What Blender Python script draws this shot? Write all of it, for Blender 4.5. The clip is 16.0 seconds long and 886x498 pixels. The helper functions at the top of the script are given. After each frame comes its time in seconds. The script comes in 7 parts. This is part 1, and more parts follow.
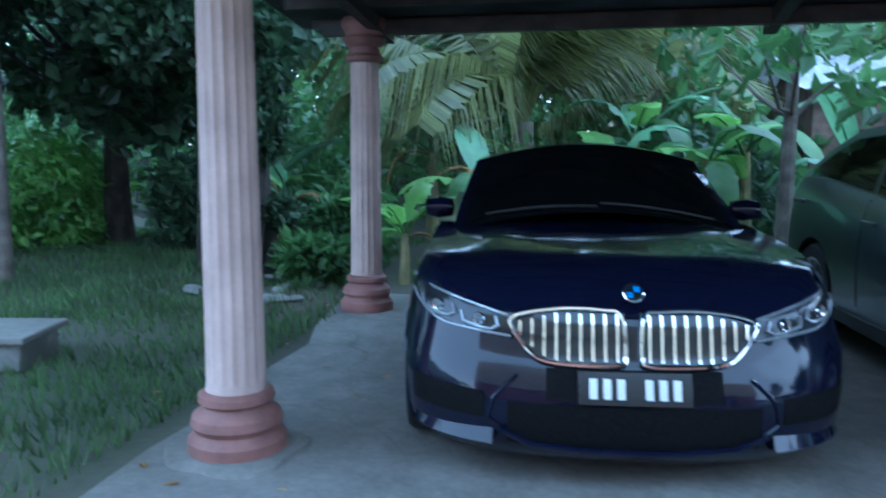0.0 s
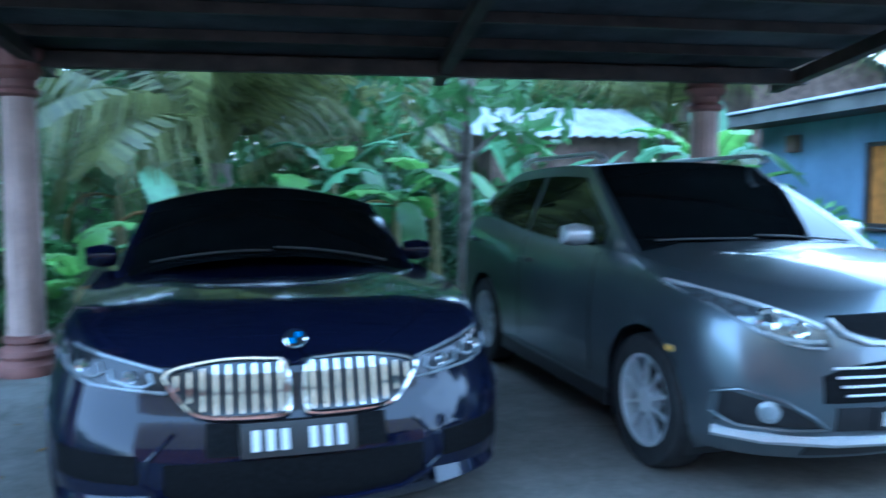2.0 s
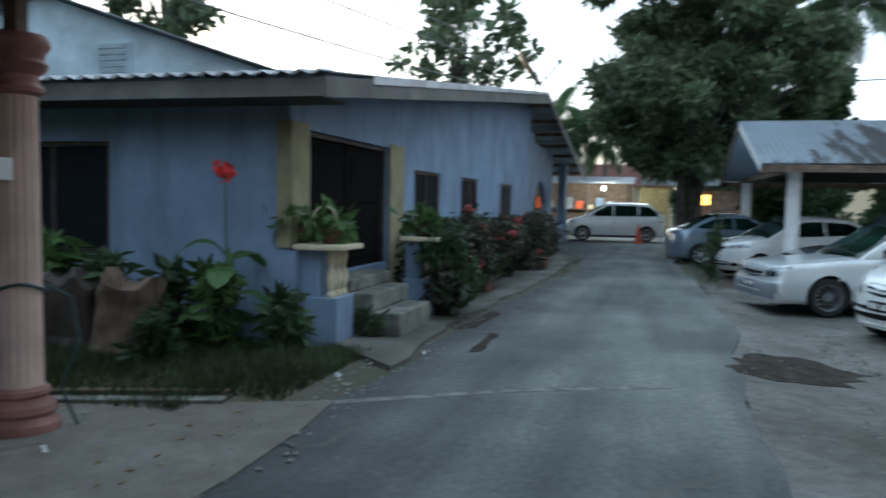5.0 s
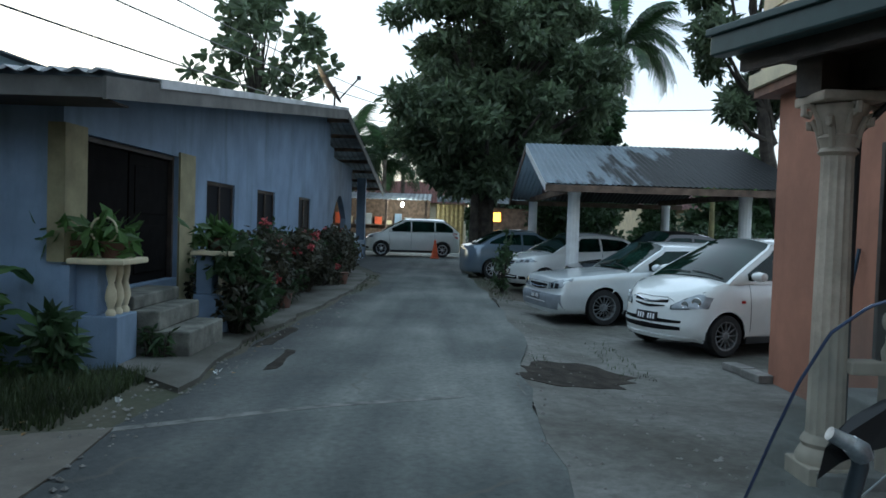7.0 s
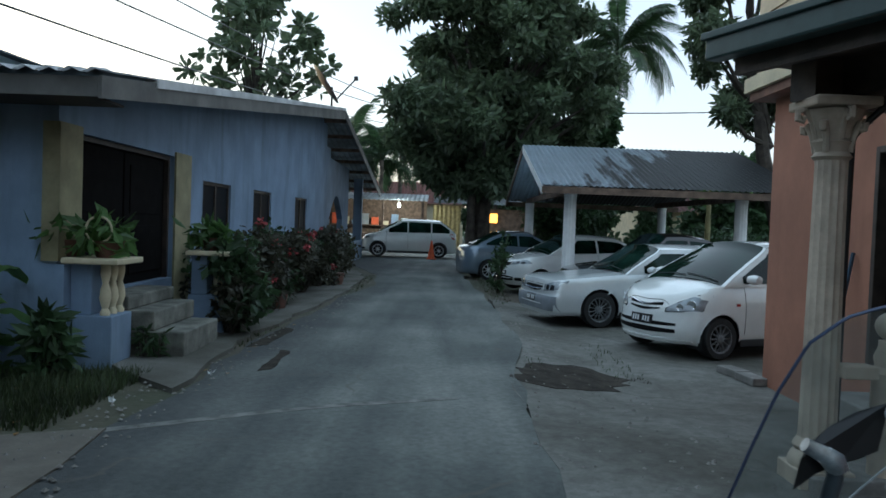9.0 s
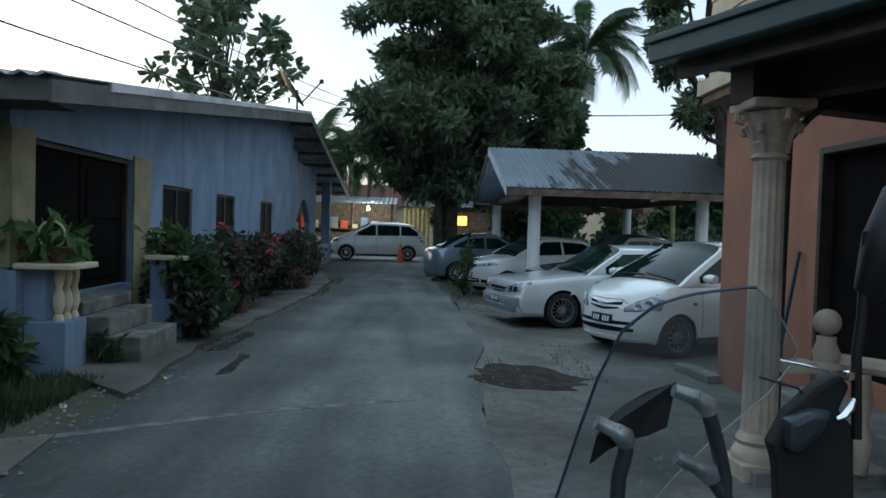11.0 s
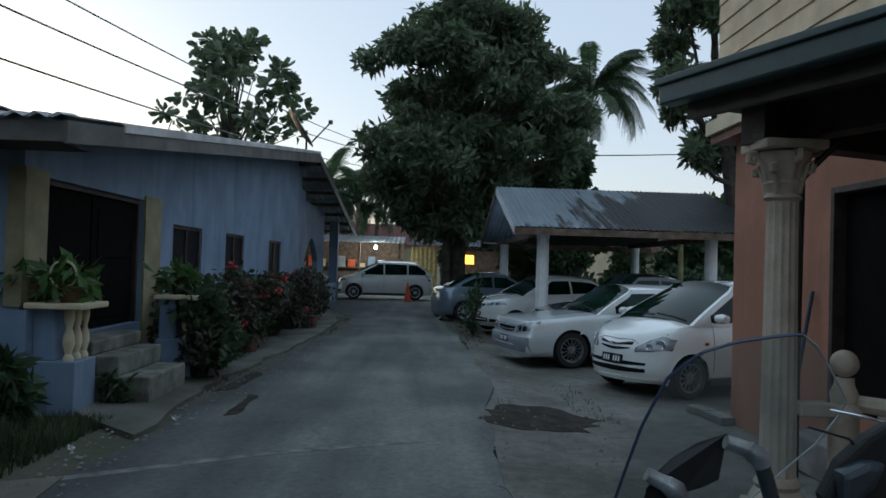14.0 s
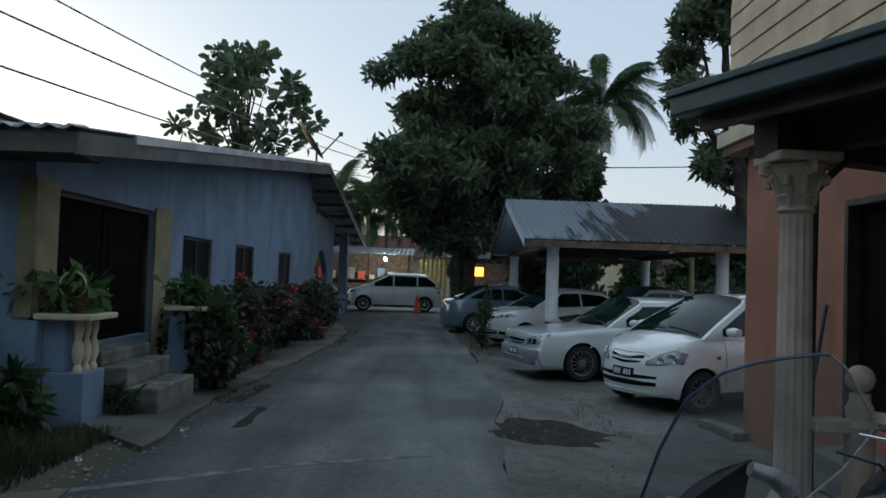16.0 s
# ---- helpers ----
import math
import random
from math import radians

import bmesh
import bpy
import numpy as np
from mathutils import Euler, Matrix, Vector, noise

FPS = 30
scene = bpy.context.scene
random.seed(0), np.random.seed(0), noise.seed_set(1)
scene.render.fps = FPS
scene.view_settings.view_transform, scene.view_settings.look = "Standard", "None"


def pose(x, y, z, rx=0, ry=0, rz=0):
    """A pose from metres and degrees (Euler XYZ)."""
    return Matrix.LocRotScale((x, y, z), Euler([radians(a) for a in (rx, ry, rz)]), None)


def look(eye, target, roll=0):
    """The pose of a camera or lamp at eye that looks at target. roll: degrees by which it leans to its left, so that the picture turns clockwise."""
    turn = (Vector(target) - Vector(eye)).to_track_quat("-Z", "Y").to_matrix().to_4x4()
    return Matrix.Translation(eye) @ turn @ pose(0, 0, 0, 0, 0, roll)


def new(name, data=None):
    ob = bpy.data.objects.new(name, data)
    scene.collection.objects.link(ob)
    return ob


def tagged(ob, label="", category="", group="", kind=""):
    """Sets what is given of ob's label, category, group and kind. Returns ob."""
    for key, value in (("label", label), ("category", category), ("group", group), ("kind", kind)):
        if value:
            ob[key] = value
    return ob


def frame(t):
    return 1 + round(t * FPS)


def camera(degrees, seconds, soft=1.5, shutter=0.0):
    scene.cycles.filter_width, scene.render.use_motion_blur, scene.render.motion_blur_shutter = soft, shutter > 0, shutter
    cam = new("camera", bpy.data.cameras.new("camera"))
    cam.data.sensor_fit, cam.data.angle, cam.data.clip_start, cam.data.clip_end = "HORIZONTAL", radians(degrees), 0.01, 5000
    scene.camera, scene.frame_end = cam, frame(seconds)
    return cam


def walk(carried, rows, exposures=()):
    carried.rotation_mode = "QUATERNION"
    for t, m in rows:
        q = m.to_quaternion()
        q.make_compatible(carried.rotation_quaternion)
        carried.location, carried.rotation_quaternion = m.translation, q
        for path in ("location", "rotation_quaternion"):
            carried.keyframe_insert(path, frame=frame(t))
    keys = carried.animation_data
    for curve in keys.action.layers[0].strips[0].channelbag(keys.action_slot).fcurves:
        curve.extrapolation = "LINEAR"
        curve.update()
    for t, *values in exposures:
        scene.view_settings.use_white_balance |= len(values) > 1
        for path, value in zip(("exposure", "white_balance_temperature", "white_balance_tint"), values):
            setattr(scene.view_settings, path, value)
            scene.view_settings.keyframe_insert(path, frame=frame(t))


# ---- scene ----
cam = camera(59.7, 16.0, soft=1.6, shutter=0.6)
PATH = [
    (0, (-0.165, 0.134, 1.489), (-0.591, 2.07, 1.224), 0.2),
    (0.5, (-0.009, 0.15, 1.466), (-0.325, 2.099, 1.151), -0.4),
    (1, (0.05, 0.154, 1.478), (-0.153, 2.124, 1.201), -0.7),
    (1.5, (0.04, 0.175, 1.495), (0.022, 2.165, 1.29), -0.4),
    (2, (0.074, 0.205, 1.5), (0.365, 2.177, 1.343), 0.1),
    (2.5, (0.127, 0.185, 1.518), (0.849, 2.047, 1.397), 1.0),
    (3, (0.097, 0.133, 1.552), (1.247, 1.766, 1.438), 2.1),
    (3.5, (0.116, 0.023, 1.564), (1.6, 1.359, 1.441), 2.6),
    (4, (0.17, -0.077, 1.562), (1.88, 0.954, 1.441), 2.7),
    (4.6, (0.193, -0.261, 1.587), (2.048, 0.476, 1.452), 1.7),
    (5, (0.175, -0.258, 1.577), (2.105, 0.252, 1.456), 1.1),
    (7.5, (0.247, -0.274, 1.557), (2.246, -0.286, 1.49), 2.0),
    (8, (0.259, -0.259, 1.563), (2.258, -0.27, 1.496), 2.1),
    (8.5, (0.246, -0.263, 1.566), (2.244, -0.265, 1.501), 2.1),
    (11, (0.174, -0.438, 1.564), (2.172, -0.516, 1.508), 1.7),
    (11.5, (0.219, -0.431, 1.562), (2.216, -0.525, 1.521), 1.3),
    (12, (0.198, -0.416, 1.568), (2.195, -0.52, 1.538), 1.3),
    (12.5, (0.181, -0.408, 1.572), (2.178, -0.515, 1.552), 1.4),
    (13, (0.179, -0.403, 1.574), (2.177, -0.498, 1.58), 1.7),
    (13.5, (0.19, -0.406, 1.571), (2.189, -0.476, 1.603), 1.8),
    (14, (0.184, -0.401, 1.571), (2.183, -0.459, 1.615), 1.7),
    (14.5, (0.176, -0.397, 1.575), (2.174, -0.449, 1.625), 1.8),
    (15, (0.202, -0.405, 1.573), (2.2, -0.455, 1.625), 1.8),
    (15.5, (0.217, -0.406, 1.571), (2.216, -0.448, 1.632), 1.9),
    (16, (0.218, -0.403, 1.574), (2.217, -0.435, 1.648), 1.9),
]
EXPOSURES = [(0, 2.98, 4200, -1), (1, 3.02, 4100, -1), (2, 3.25, 3980, -2), (2.5, 3.2, 4000, -2), (3, 2.8, 4450, -1), (3.5, 2.45, 4900, 0), (4, 1.95, 5300, 0), (5, 1.45, 5500, 1), (7.3, 0.95, 5450, -1), (11, 0.8, 5450, 0), (13, 0.5, 5500, 1), (16, 0.28, 5600, 2)]
walk(cam, [(t, look(eye, target, roll)) for t, eye, target, roll in PATH], EXPOSURES)

# ---- light: dusk sky, sun just gone behind the trees ----
world = bpy.data.worlds.new("dusk")
scene.world = world
world.use_nodes = True
wn = world.node_tree
sky = wn.nodes.new("ShaderNodeTexSky")
sky.sky_type, sky.sun_disc = "NISHITA", False
sky.sun_elevation, sky.sun_rotation = radians(7), radians(58)
sky.air_density, sky.dust_density, sky.ozone_density = 1.0, 0.9, 1.4
# a thin even veil of evening haze over the clear sky
veil = wn.nodes.new("ShaderNodeMix")
veil.data_type = "RGBA"
veil.inputs["Factor"].default_value = 0.66
dome, up_z, dusk = wn.nodes.new("ShaderNodeTexCoord"), wn.nodes.new("ShaderNodeSeparateXYZ"), wn.nodes.new("ShaderNodeValToRGB")
wn.links.new(dome.outputs["Generated"], up_z.inputs["Vector"])
wn.links.new(up_z.outputs["Z"], dusk.inputs["Fac"])
dusk.color_ramp.elements.new(0.22)
for stop, tint in zip(dusk.color_ramp.elements, ((5.0, 4.25, 4.2, 1), (4.6, 4.35, 4.6, 1), (3.85, 4.5, 4.85, 1))):
    stop.color = tint
wn.links.new(dusk.outputs["Color"], veil.inputs["B"])
wn.nodes["Background"].inputs["Strength"].default_value = 0.14
wn.links.new(sky.outputs["Color"], veil.inputs["A"])
wn.links.new(veil.outputs["Result"], wn.nodes["Background"].inputs["Color"])
sun_data = bpy.data.lights.new("sun", "SUN")
sun_data.energy, sun_data.angle, sun_data.color = 0.25, radians(100), (0.96, 0.97, 1.0)
sun = new("sun", sun_data)
sun.matrix_world = look((0, 0, 30), (-16, -9, 6))


# ---- materials ----
def mat(name, color, rough=0.6, metal=0.0, vary=0.15, scale=6.0, bump=0.0, bscale=60.0, coat=0.0, island=0.0, spec=0.5, color2=None, mix_scale=None):
    m = bpy.data.materials.new(name)
    m.use_nodes = True
    nt = m.node_tree
    b = nt.nodes["Principled BSDF"]
    b.inputs["Roughness"].default_value, b.inputs["Metallic"].default_value = rough, metal
    b.inputs["Coat Weight"].default_value, b.inputs["Coat Roughness"].default_value = coat, 0.04
    b.inputs["Specular IOR Level"].default_value = spec
    pos = nt.nodes.new("ShaderNodeNewGeometry")
    c = tuple(color) + (1,)
    if vary or color2:
        n1 = nt.nodes.new("ShaderNodeTexNoise")
        n1.inputs["Scale"].default_value, n1.inputs["Detail"].default_value = mix_scale or scale, 6
        nt.links.new(pos.outputs["Position"], n1.inputs["Vector"])
        ramp = nt.nodes.new("ShaderNodeValToRGB")
        ramp.color_ramp.elements[0].position, ramp.color_ramp.elements[1].position = 0.36, 0.66
        lo = color2 or [v * (1 - vary * 1.6) for v in color]
        hi = color if color2 else [min(1, v * (1 + vary)) for v in color]
        ramp.color_ramp.elements[0].color, ramp.color_ramp.elements[1].color = tuple(lo) + (1,), tuple(hi) + (1,)
        nt.links.new(n1.outputs["Fac"], ramp.inputs["Fac"])
        n2 = nt.nodes.new("ShaderNodeTexNoise")
        n2.inputs["Scale"].default_value, n2.inputs["Detail"].default_value = scale * 9, 4
        nt.links.new(pos.outputs["Position"], n2.inputs["Vector"])
        mul = nt.nodes.new("ShaderNodeMix")
        mul.data_type, mul.blend_type = "RGBA", "MULTIPLY"
        mul.inputs["Factor"].default_value = min(1, vary * 2.2)
        nt.links.new(ramp.outputs["Color"], mul.inputs["A"])
        gr = nt.nodes.new("ShaderNodeValToRGB")
        gr.color_ramp.elements[0].color, gr.color_ramp.elements[1].color = (0.45, 0.45, 0.45, 1), (1.3, 1.3, 1.3, 1)
        nt.links.new(n2.outputs["Fac"], gr.inputs["Fac"])
        nt.links.new(gr.outputs["Color"], mul.inputs["B"])
        out = mul.outputs["Result"]
        if island:
            hs = nt.nodes.new("ShaderNodeHueSaturation")
            mr = nt.nodes.new("ShaderNodeMapRange")
            mr.inputs["To Min"].default_value, mr.inputs["To Max"].default_value = 1 - island, 1 + island
            nt.links.new(pos.outputs["Random Per Island"], mr.inputs["Value"])
            nt.links.new(mr.outputs["Result"], hs.inputs["Value"])
            nt.links.new(out, hs.inputs["Color"])
            out = hs.outputs["Color"]
        nt.links.new(out, b.inputs["Base Color"])
    else:
        b.inputs["Base Color"].default_value = c
    if bump:
        nb = nt.nodes.new("ShaderNodeTexNoise")
        nb.inputs["Scale"].default_value, nb.inputs["Detail"].default_value = bscale, 5
        nt.links.new(pos.outputs["Position"], nb.inputs["Vector"])
        bp = nt.nodes.new("ShaderNodeBump")
        bp.inputs["Strength"].default_value, bp.inputs["Distance"].default_value = bump, 0.02
        nt.links.new(nb.outputs["Fac"], bp.inputs["Height"])
        nt.links.new(bp.outputs["Normal"], b.inputs["Normal"])
    return m


def glow(name, color, strength):
    m = bpy.data.materials.new(name)
    m.use_nodes = True
    b = m.node_tree.nodes["Principled BSDF"]
    b.inputs["Base Color"].default_value = tuple(color) + (1,)
    b.inputs["Emission Color"].default_value = tuple(color) + (1,)
    b.inputs["Emission Strength"].default_value = strength
    return m


def glass_mat(name, tint, rough=0.0):
    m = bpy.data.materials.new(name)
    m.use_nodes = True
    nt = m.node_tree
    gl, tr, mx, lw, pw, ml = (nt.nodes.new(k) for k in ("ShaderNodeBsdfGlossy", "ShaderNodeBsdfTransparent", "ShaderNodeMixShader", "ShaderNodeLayerWeight", "ShaderNodeMath", "ShaderNodeMath"))
    gl.inputs["Roughness"].default_value = rough
    tr.inputs["Color"].default_value = tuple(tint) + (1,)
    lw.inputs["Blend"].default_value = 0.5
    pw.operation, pw.inputs[1].default_value = "POWER", 4.0
    ml.operation, ml.inputs[1].default_value, ml.inputs[2].default_value = "MULTIPLY_ADD", 0.6, 0.045
    nt.links.new(lw.outputs["Facing"], pw.inputs[0])
    nt.links.new(pw.outputs[0], ml.inputs[0])
    nt.links.new(ml.outputs[0], mx.inputs["Fac"])
    nt.links.new(tr.outputs["BSDF"], mx.inputs[1])
    nt.links.new(gl.outputs["BSDF"], mx.inputs[2])
    haze, mh = nt.nodes.new("ShaderNodeBsdfDiffuse"), nt.nodes.new("ShaderNodeMixShader")
    haze.inputs["Color"].default_value = (0.6, 0.65, 0.66, 1)
    mh.inputs["Fac"].default_value = 0.14
    nt.links.new(mx.outputs["Shader"], mh.inputs[1])
    nt.links.new(haze.outputs["BSDF"], mh.inputs[2])
    nt.links.new(mh.outputs["Shader"], nt.nodes["Material Output"].inputs["Surface"])
    return m


def leaf_mat(name, color, island=0.35, rough=0.45):
    m = mat(name, color, rough, vary=0.25, scale=1.2, island=island)
    nt = m.node_tree
    b = nt.nodes["Principled BSDF"]
    tl, mx = nt.nodes.new("ShaderNodeBsdfTranslucent"), nt.nodes.new("ShaderNodeMixShader")
    src = b.inputs["Base Color"].links[0].from_socket
    nt.links.new(src, tl.inputs["Color"])
    mx.inputs["Fac"].default_value = 0.42
    nt.links.new(b.outputs["BSDF"], mx.inputs[1])
    nt.links.new(tl.outputs["BSDF"], mx.inputs[2])
    nt.links.new(mx.outputs["Shader"], nt.nodes["Material Output"].inputs["Surface"])
    return m


EARTH = mat("earth", (0.1, 0.083, 0.064), 0.95, vary=0.25, scale=1.3, bump=0.5, bscale=18, color2=(0.05, 0.06, 0.032), mix_scale=0.35)
ASPHALT = mat("old asphalt", (0.15, 0.158, 0.152), 0.9, vary=0.2, scale=2.5, bump=0.35, bscale=70, color2=(0.07, 0.078, 0.077), mix_scale=0.5)


def lane_wear(m):
    """Pale dust along the wheel tracks and a darker side, broken up by noise stretched along the lane."""
    nt = m.node_tree
    b = nt.nodes["Principled BSDF"]
    src = b.inputs["Base Color"].links[0].from_socket
    geo, mp, nz = nt.nodes.new("ShaderNodeNewGeometry"), nt.nodes.new("ShaderNodeMapping"), nt.nodes.new("ShaderNodeTexNoise")
    mp.inputs["Scale"].default_value = (0.16, 1.5, 1)
    nz.inputs["Scale"].default_value, nz.inputs["Detail"].default_value = 1.0, 7
    nt.links.new(geo.outputs["Position"], mp.inputs["Vector"])
    nt.links.new(mp.outputs["Vector"], nz.inputs["Vector"])
    rp = nt.nodes.new("ShaderNodeValToRGB")
    e = rp.color_ramp.elements
    e[0].position, e[0].color, e[1].position, e[1].color = 0.33, (0.55, 0.58, 0.6, 1), 0.66, (1.6, 1.58, 1.52, 1)
    nt.links.new(nz.outputs["Fac"], rp.inputs["Fac"])
    mx = nt.nodes.new("ShaderNodeMix")
    mx.data_type, mx.blend_type = "RGBA", "MULTIPLY"
    mx.inputs["Factor"].default_value = 0.85
    nt.links.new(src, mx.inputs["A"]), nt.links.new(rp.outputs["Color"], mx.inputs["B"])
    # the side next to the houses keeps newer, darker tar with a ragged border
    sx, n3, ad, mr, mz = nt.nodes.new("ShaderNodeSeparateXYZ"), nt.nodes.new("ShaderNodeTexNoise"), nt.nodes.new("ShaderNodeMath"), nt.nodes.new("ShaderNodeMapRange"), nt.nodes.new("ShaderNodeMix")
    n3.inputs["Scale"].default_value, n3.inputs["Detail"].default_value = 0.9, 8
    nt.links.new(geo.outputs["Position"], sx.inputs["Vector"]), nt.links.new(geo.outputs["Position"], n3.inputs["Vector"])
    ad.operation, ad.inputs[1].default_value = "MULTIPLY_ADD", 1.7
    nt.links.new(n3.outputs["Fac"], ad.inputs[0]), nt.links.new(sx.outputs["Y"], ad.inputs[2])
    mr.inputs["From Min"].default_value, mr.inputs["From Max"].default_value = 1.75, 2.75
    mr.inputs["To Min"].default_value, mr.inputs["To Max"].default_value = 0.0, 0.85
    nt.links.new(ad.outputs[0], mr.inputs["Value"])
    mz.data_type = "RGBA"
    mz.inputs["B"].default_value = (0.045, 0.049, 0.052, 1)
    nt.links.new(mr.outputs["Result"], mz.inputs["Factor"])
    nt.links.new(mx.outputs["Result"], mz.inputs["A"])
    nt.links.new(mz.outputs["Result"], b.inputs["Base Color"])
    return m


def cracks(m, scale, width, dark=0.45, mottle=0.5, mscale=14):
    """Thin wandering cracks and a fine dirty mottle over a paved surface."""
    nt = m.node_tree
    b = nt.nodes["Principled BSDF"]
    src = b.inputs["Base Color"].links[0].from_socket
    geo, wob, av, vo, mr, nm, mk = (nt.nodes.new(k) for k in ("ShaderNodeNewGeometry", "ShaderNodeTexNoise", "ShaderNodeVectorMath", "ShaderNodeTexVoronoi", "ShaderNodeMapRange", "ShaderNodeTexNoise", "ShaderNodeMath"))
    wob.inputs["Scale"].default_value, wob.inputs["Detail"].default_value = 2.5, 6
    av.operation = "MULTIPLY_ADD"
    av.inputs[1].default_value = (0.5, 0.5, 0.0)
    nt.links.new(geo.outputs["Position"], wob.inputs["Vector"])
    nt.links.new(wob.outputs["Color"], av.inputs[0]), nt.links.new(geo.outputs["Position"], av.inputs[2])
    vo.feature = "DISTANCE_TO_EDGE"
    vo.inputs["Scale"].default_value = scale
    nt.links.new(av.outputs[0], vo.inputs["Vector"])
    mr.inputs["From Max"].default_value = width
    mr.inputs["To Min"].default_value, mr.inputs["To Max"].default_value = 1.0, 0.0
    nt.links.new(vo.outputs["Distance"], mr.inputs["Value"])
    nm.inputs["Scale"].default_value = 0.7
    nt.links.new(geo.outputs["Position"], nm.inputs["Vector"])
    gate = nt.nodes.new("ShaderNodeMapRange")
    gate.inputs["From Min"].default_value, gate.inputs["From Max"].default_value = 0.48, 0.62
    nt.links.new(nm.outputs["Fac"], gate.inputs["Value"])
    mk.operation = "MULTIPLY"
    nt.links.new(mr.outputs["Result"], mk.inputs[0]), nt.links.new(gate.outputs["Result"], mk.inputs[1])
    dirt, rp, m1, m2 = (nt.nodes.new(k) for k in ("ShaderNodeTexNoise", "ShaderNodeValToRGB", "ShaderNodeMix", "ShaderNodeMix"))
    dirt.inputs["Scale"].default_value, dirt.inputs["Detail"].default_value, dirt.inputs["Roughness"].default_value = mscale, 9, 0.72
    nt.links.new(geo.outputs["Position"], dirt.inputs["Vector"])
    e = rp.color_ramp.elements
    e[0].position, e[0].color, e[1].position, e[1].color = 0.36, (0.5, 0.48, 0.45, 1), 0.62, (1.22, 1.22, 1.2, 1)
    nt.links.new(dirt.outputs["Fac"], rp.inputs["Fac"])
    m1.data_type = m2.data_type = "RGBA"
    m1.blend_type = "MULTIPLY"
    m1.inputs["Factor"].default_value = mottle
    nt.links.new(src, m1.inputs["A"]), nt.links.new(rp.outputs["Color"], m1.inputs["B"])
    m2.inputs["B"].default_value = (0.05 * dark * 2, 0.047 * dark * 2, 0.04 * dark * 2, 1)
    nt.links.new(mk.outputs[0], m2.inputs["Factor"]), nt.links.new(m1.outputs["Result"], m2.inputs["A"])
    nt.links.new(m2.outputs["Result"], b.inputs["Base Color"])
    return m


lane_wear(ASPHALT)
cracks(ASPHALT, 0.3, 0.006, 0.9, 0.5)
CONCRETE = mat("concrete slab", (0.29, 0.28, 0.26), 0.85, vary=0.26, scale=3.0, bump=0.15, bscale=40, color2=(0.15, 0.138, 0.118), mix_scale=0.42)
APRON = mat("worn concrete apron", (0.185, 0.185, 0.172), 0.9, vary=0.25, scale=2.0, bump=0.3, bscale=30, color2=(0.085, 0.082, 0.07), mix_scale=0.6)


def dirty_side(m):
    """Brown dirt trodden over the slab where it meets the drain and the lane."""
    nt = m.node_tree
    b = nt.nodes["Principled BSDF"]
    src = b.inputs["Base Color"].links[0].from_socket
    geo, nz, sx, ad, rp, mx = (nt.nodes.new(k) for k in ("ShaderNodeNewGeometry", "ShaderNodeTexNoise", "ShaderNodeSeparateXYZ", "ShaderNodeMath", "ShaderNodeMapRange", "ShaderNodeMix"))
    nz.inputs["Scale"].default_value, nz.inputs["Detail"].default_value, nz.inputs["Roughness"].default_value = 1.3, 8, 0.65
    nt.links.new(geo.outputs["Position"], nz.inputs["Vector"]), nt.links.new(geo.outputs["Position"], sx.inputs["Vector"])
    ad.operation, ad.inputs[1].default_value = "MULTIPLY_ADD", 2.6
    nt.links.new(nz.outputs["Fac"], ad.inputs[0]), nt.links.new(sx.outputs["X"], ad.inputs[2])
    rp.inputs["From Min"].default_value, rp.inputs["From Max"].default_value, rp.inputs["To Max"].default_value = 4.6, 6.2, 0.78
    nt.links.new(ad.outputs[0], rp.inputs["Value"])
    mx.data_type = "RGBA"
    mx.inputs["B"].default_value = (0.098, 0.085, 0.068, 1)
    nt.links.new(rp.outputs["Result"], mx.inputs["Factor"]), nt.links.new(src, mx.inputs["A"])
    nt.links.new(mx.outputs["Result"], b.inputs["Base Color"])


dirty_side(CONCRETE)
cracks(CONCRETE, 0.35, 0.005, 1.2, 0.4, 4)
cracks(APRON, 0.45, 0.009, 0.8, 0.65, 6)
CEMENT = mat("raw cement", (0.22, 0.21, 0.195), 0.9, vary=0.2, scale=4, bump=0.3, bscale=40)
DAMP = mat("damp soil", (0.042, 0.036, 0.029), 0.85, spec=0.12, vary=0.3, scale=5, bump=0.4, bscale=30)
BLUE_WALL = mat("blue painted plaster", (0.225, 0.30, 0.425), 0.8, vary=0.1, scale=1.2, bump=0.12, bscale=45)


def streaked(m, tint, amount, scale=(2.2, 2.2, 0.35)):
    """Rain streaks and mould running down a painted wall."""
    nt = m.node_tree
    b = nt.nodes["Principled BSDF"]
    src = b.inputs["Base Color"].links[0].from_socket
    geo, mp, nz, rp, mx = (nt.nodes.new(k) for k in ("ShaderNodeNewGeometry", "ShaderNodeMapping", "ShaderNodeTexNoise", "ShaderNodeMapRange", "ShaderNodeMix"))
    mp.inputs["Scale"].default_value = scale
    nz.inputs["Scale"].default_value, nz.inputs["Detail"].default_value, nz.inputs["Roughness"].default_value = 1.0, 9, 0.65
    nt.links.new(geo.outputs["Position"], mp.inputs["Vector"]), nt.links.new(mp.outputs["Vector"], nz.inputs["Vector"])
    rp.inputs["From Min"].default_value, rp.inputs["From Max"].default_value, rp.inputs["To Max"].default_value = 0.5, 0.72, amount
    nt.links.new(nz.outputs["Fac"], rp.inputs["Value"])
    mx.data_type = "RGBA"
    mx.inputs["B"].default_value = tuple(tint) + (1,)
    nt.links.new(rp.outputs["Result"], mx.inputs["Factor"]), nt.links.new(src, mx.inputs["A"])
    nt.links.new(mx.outputs["Result"], b.inputs["Base Color"])


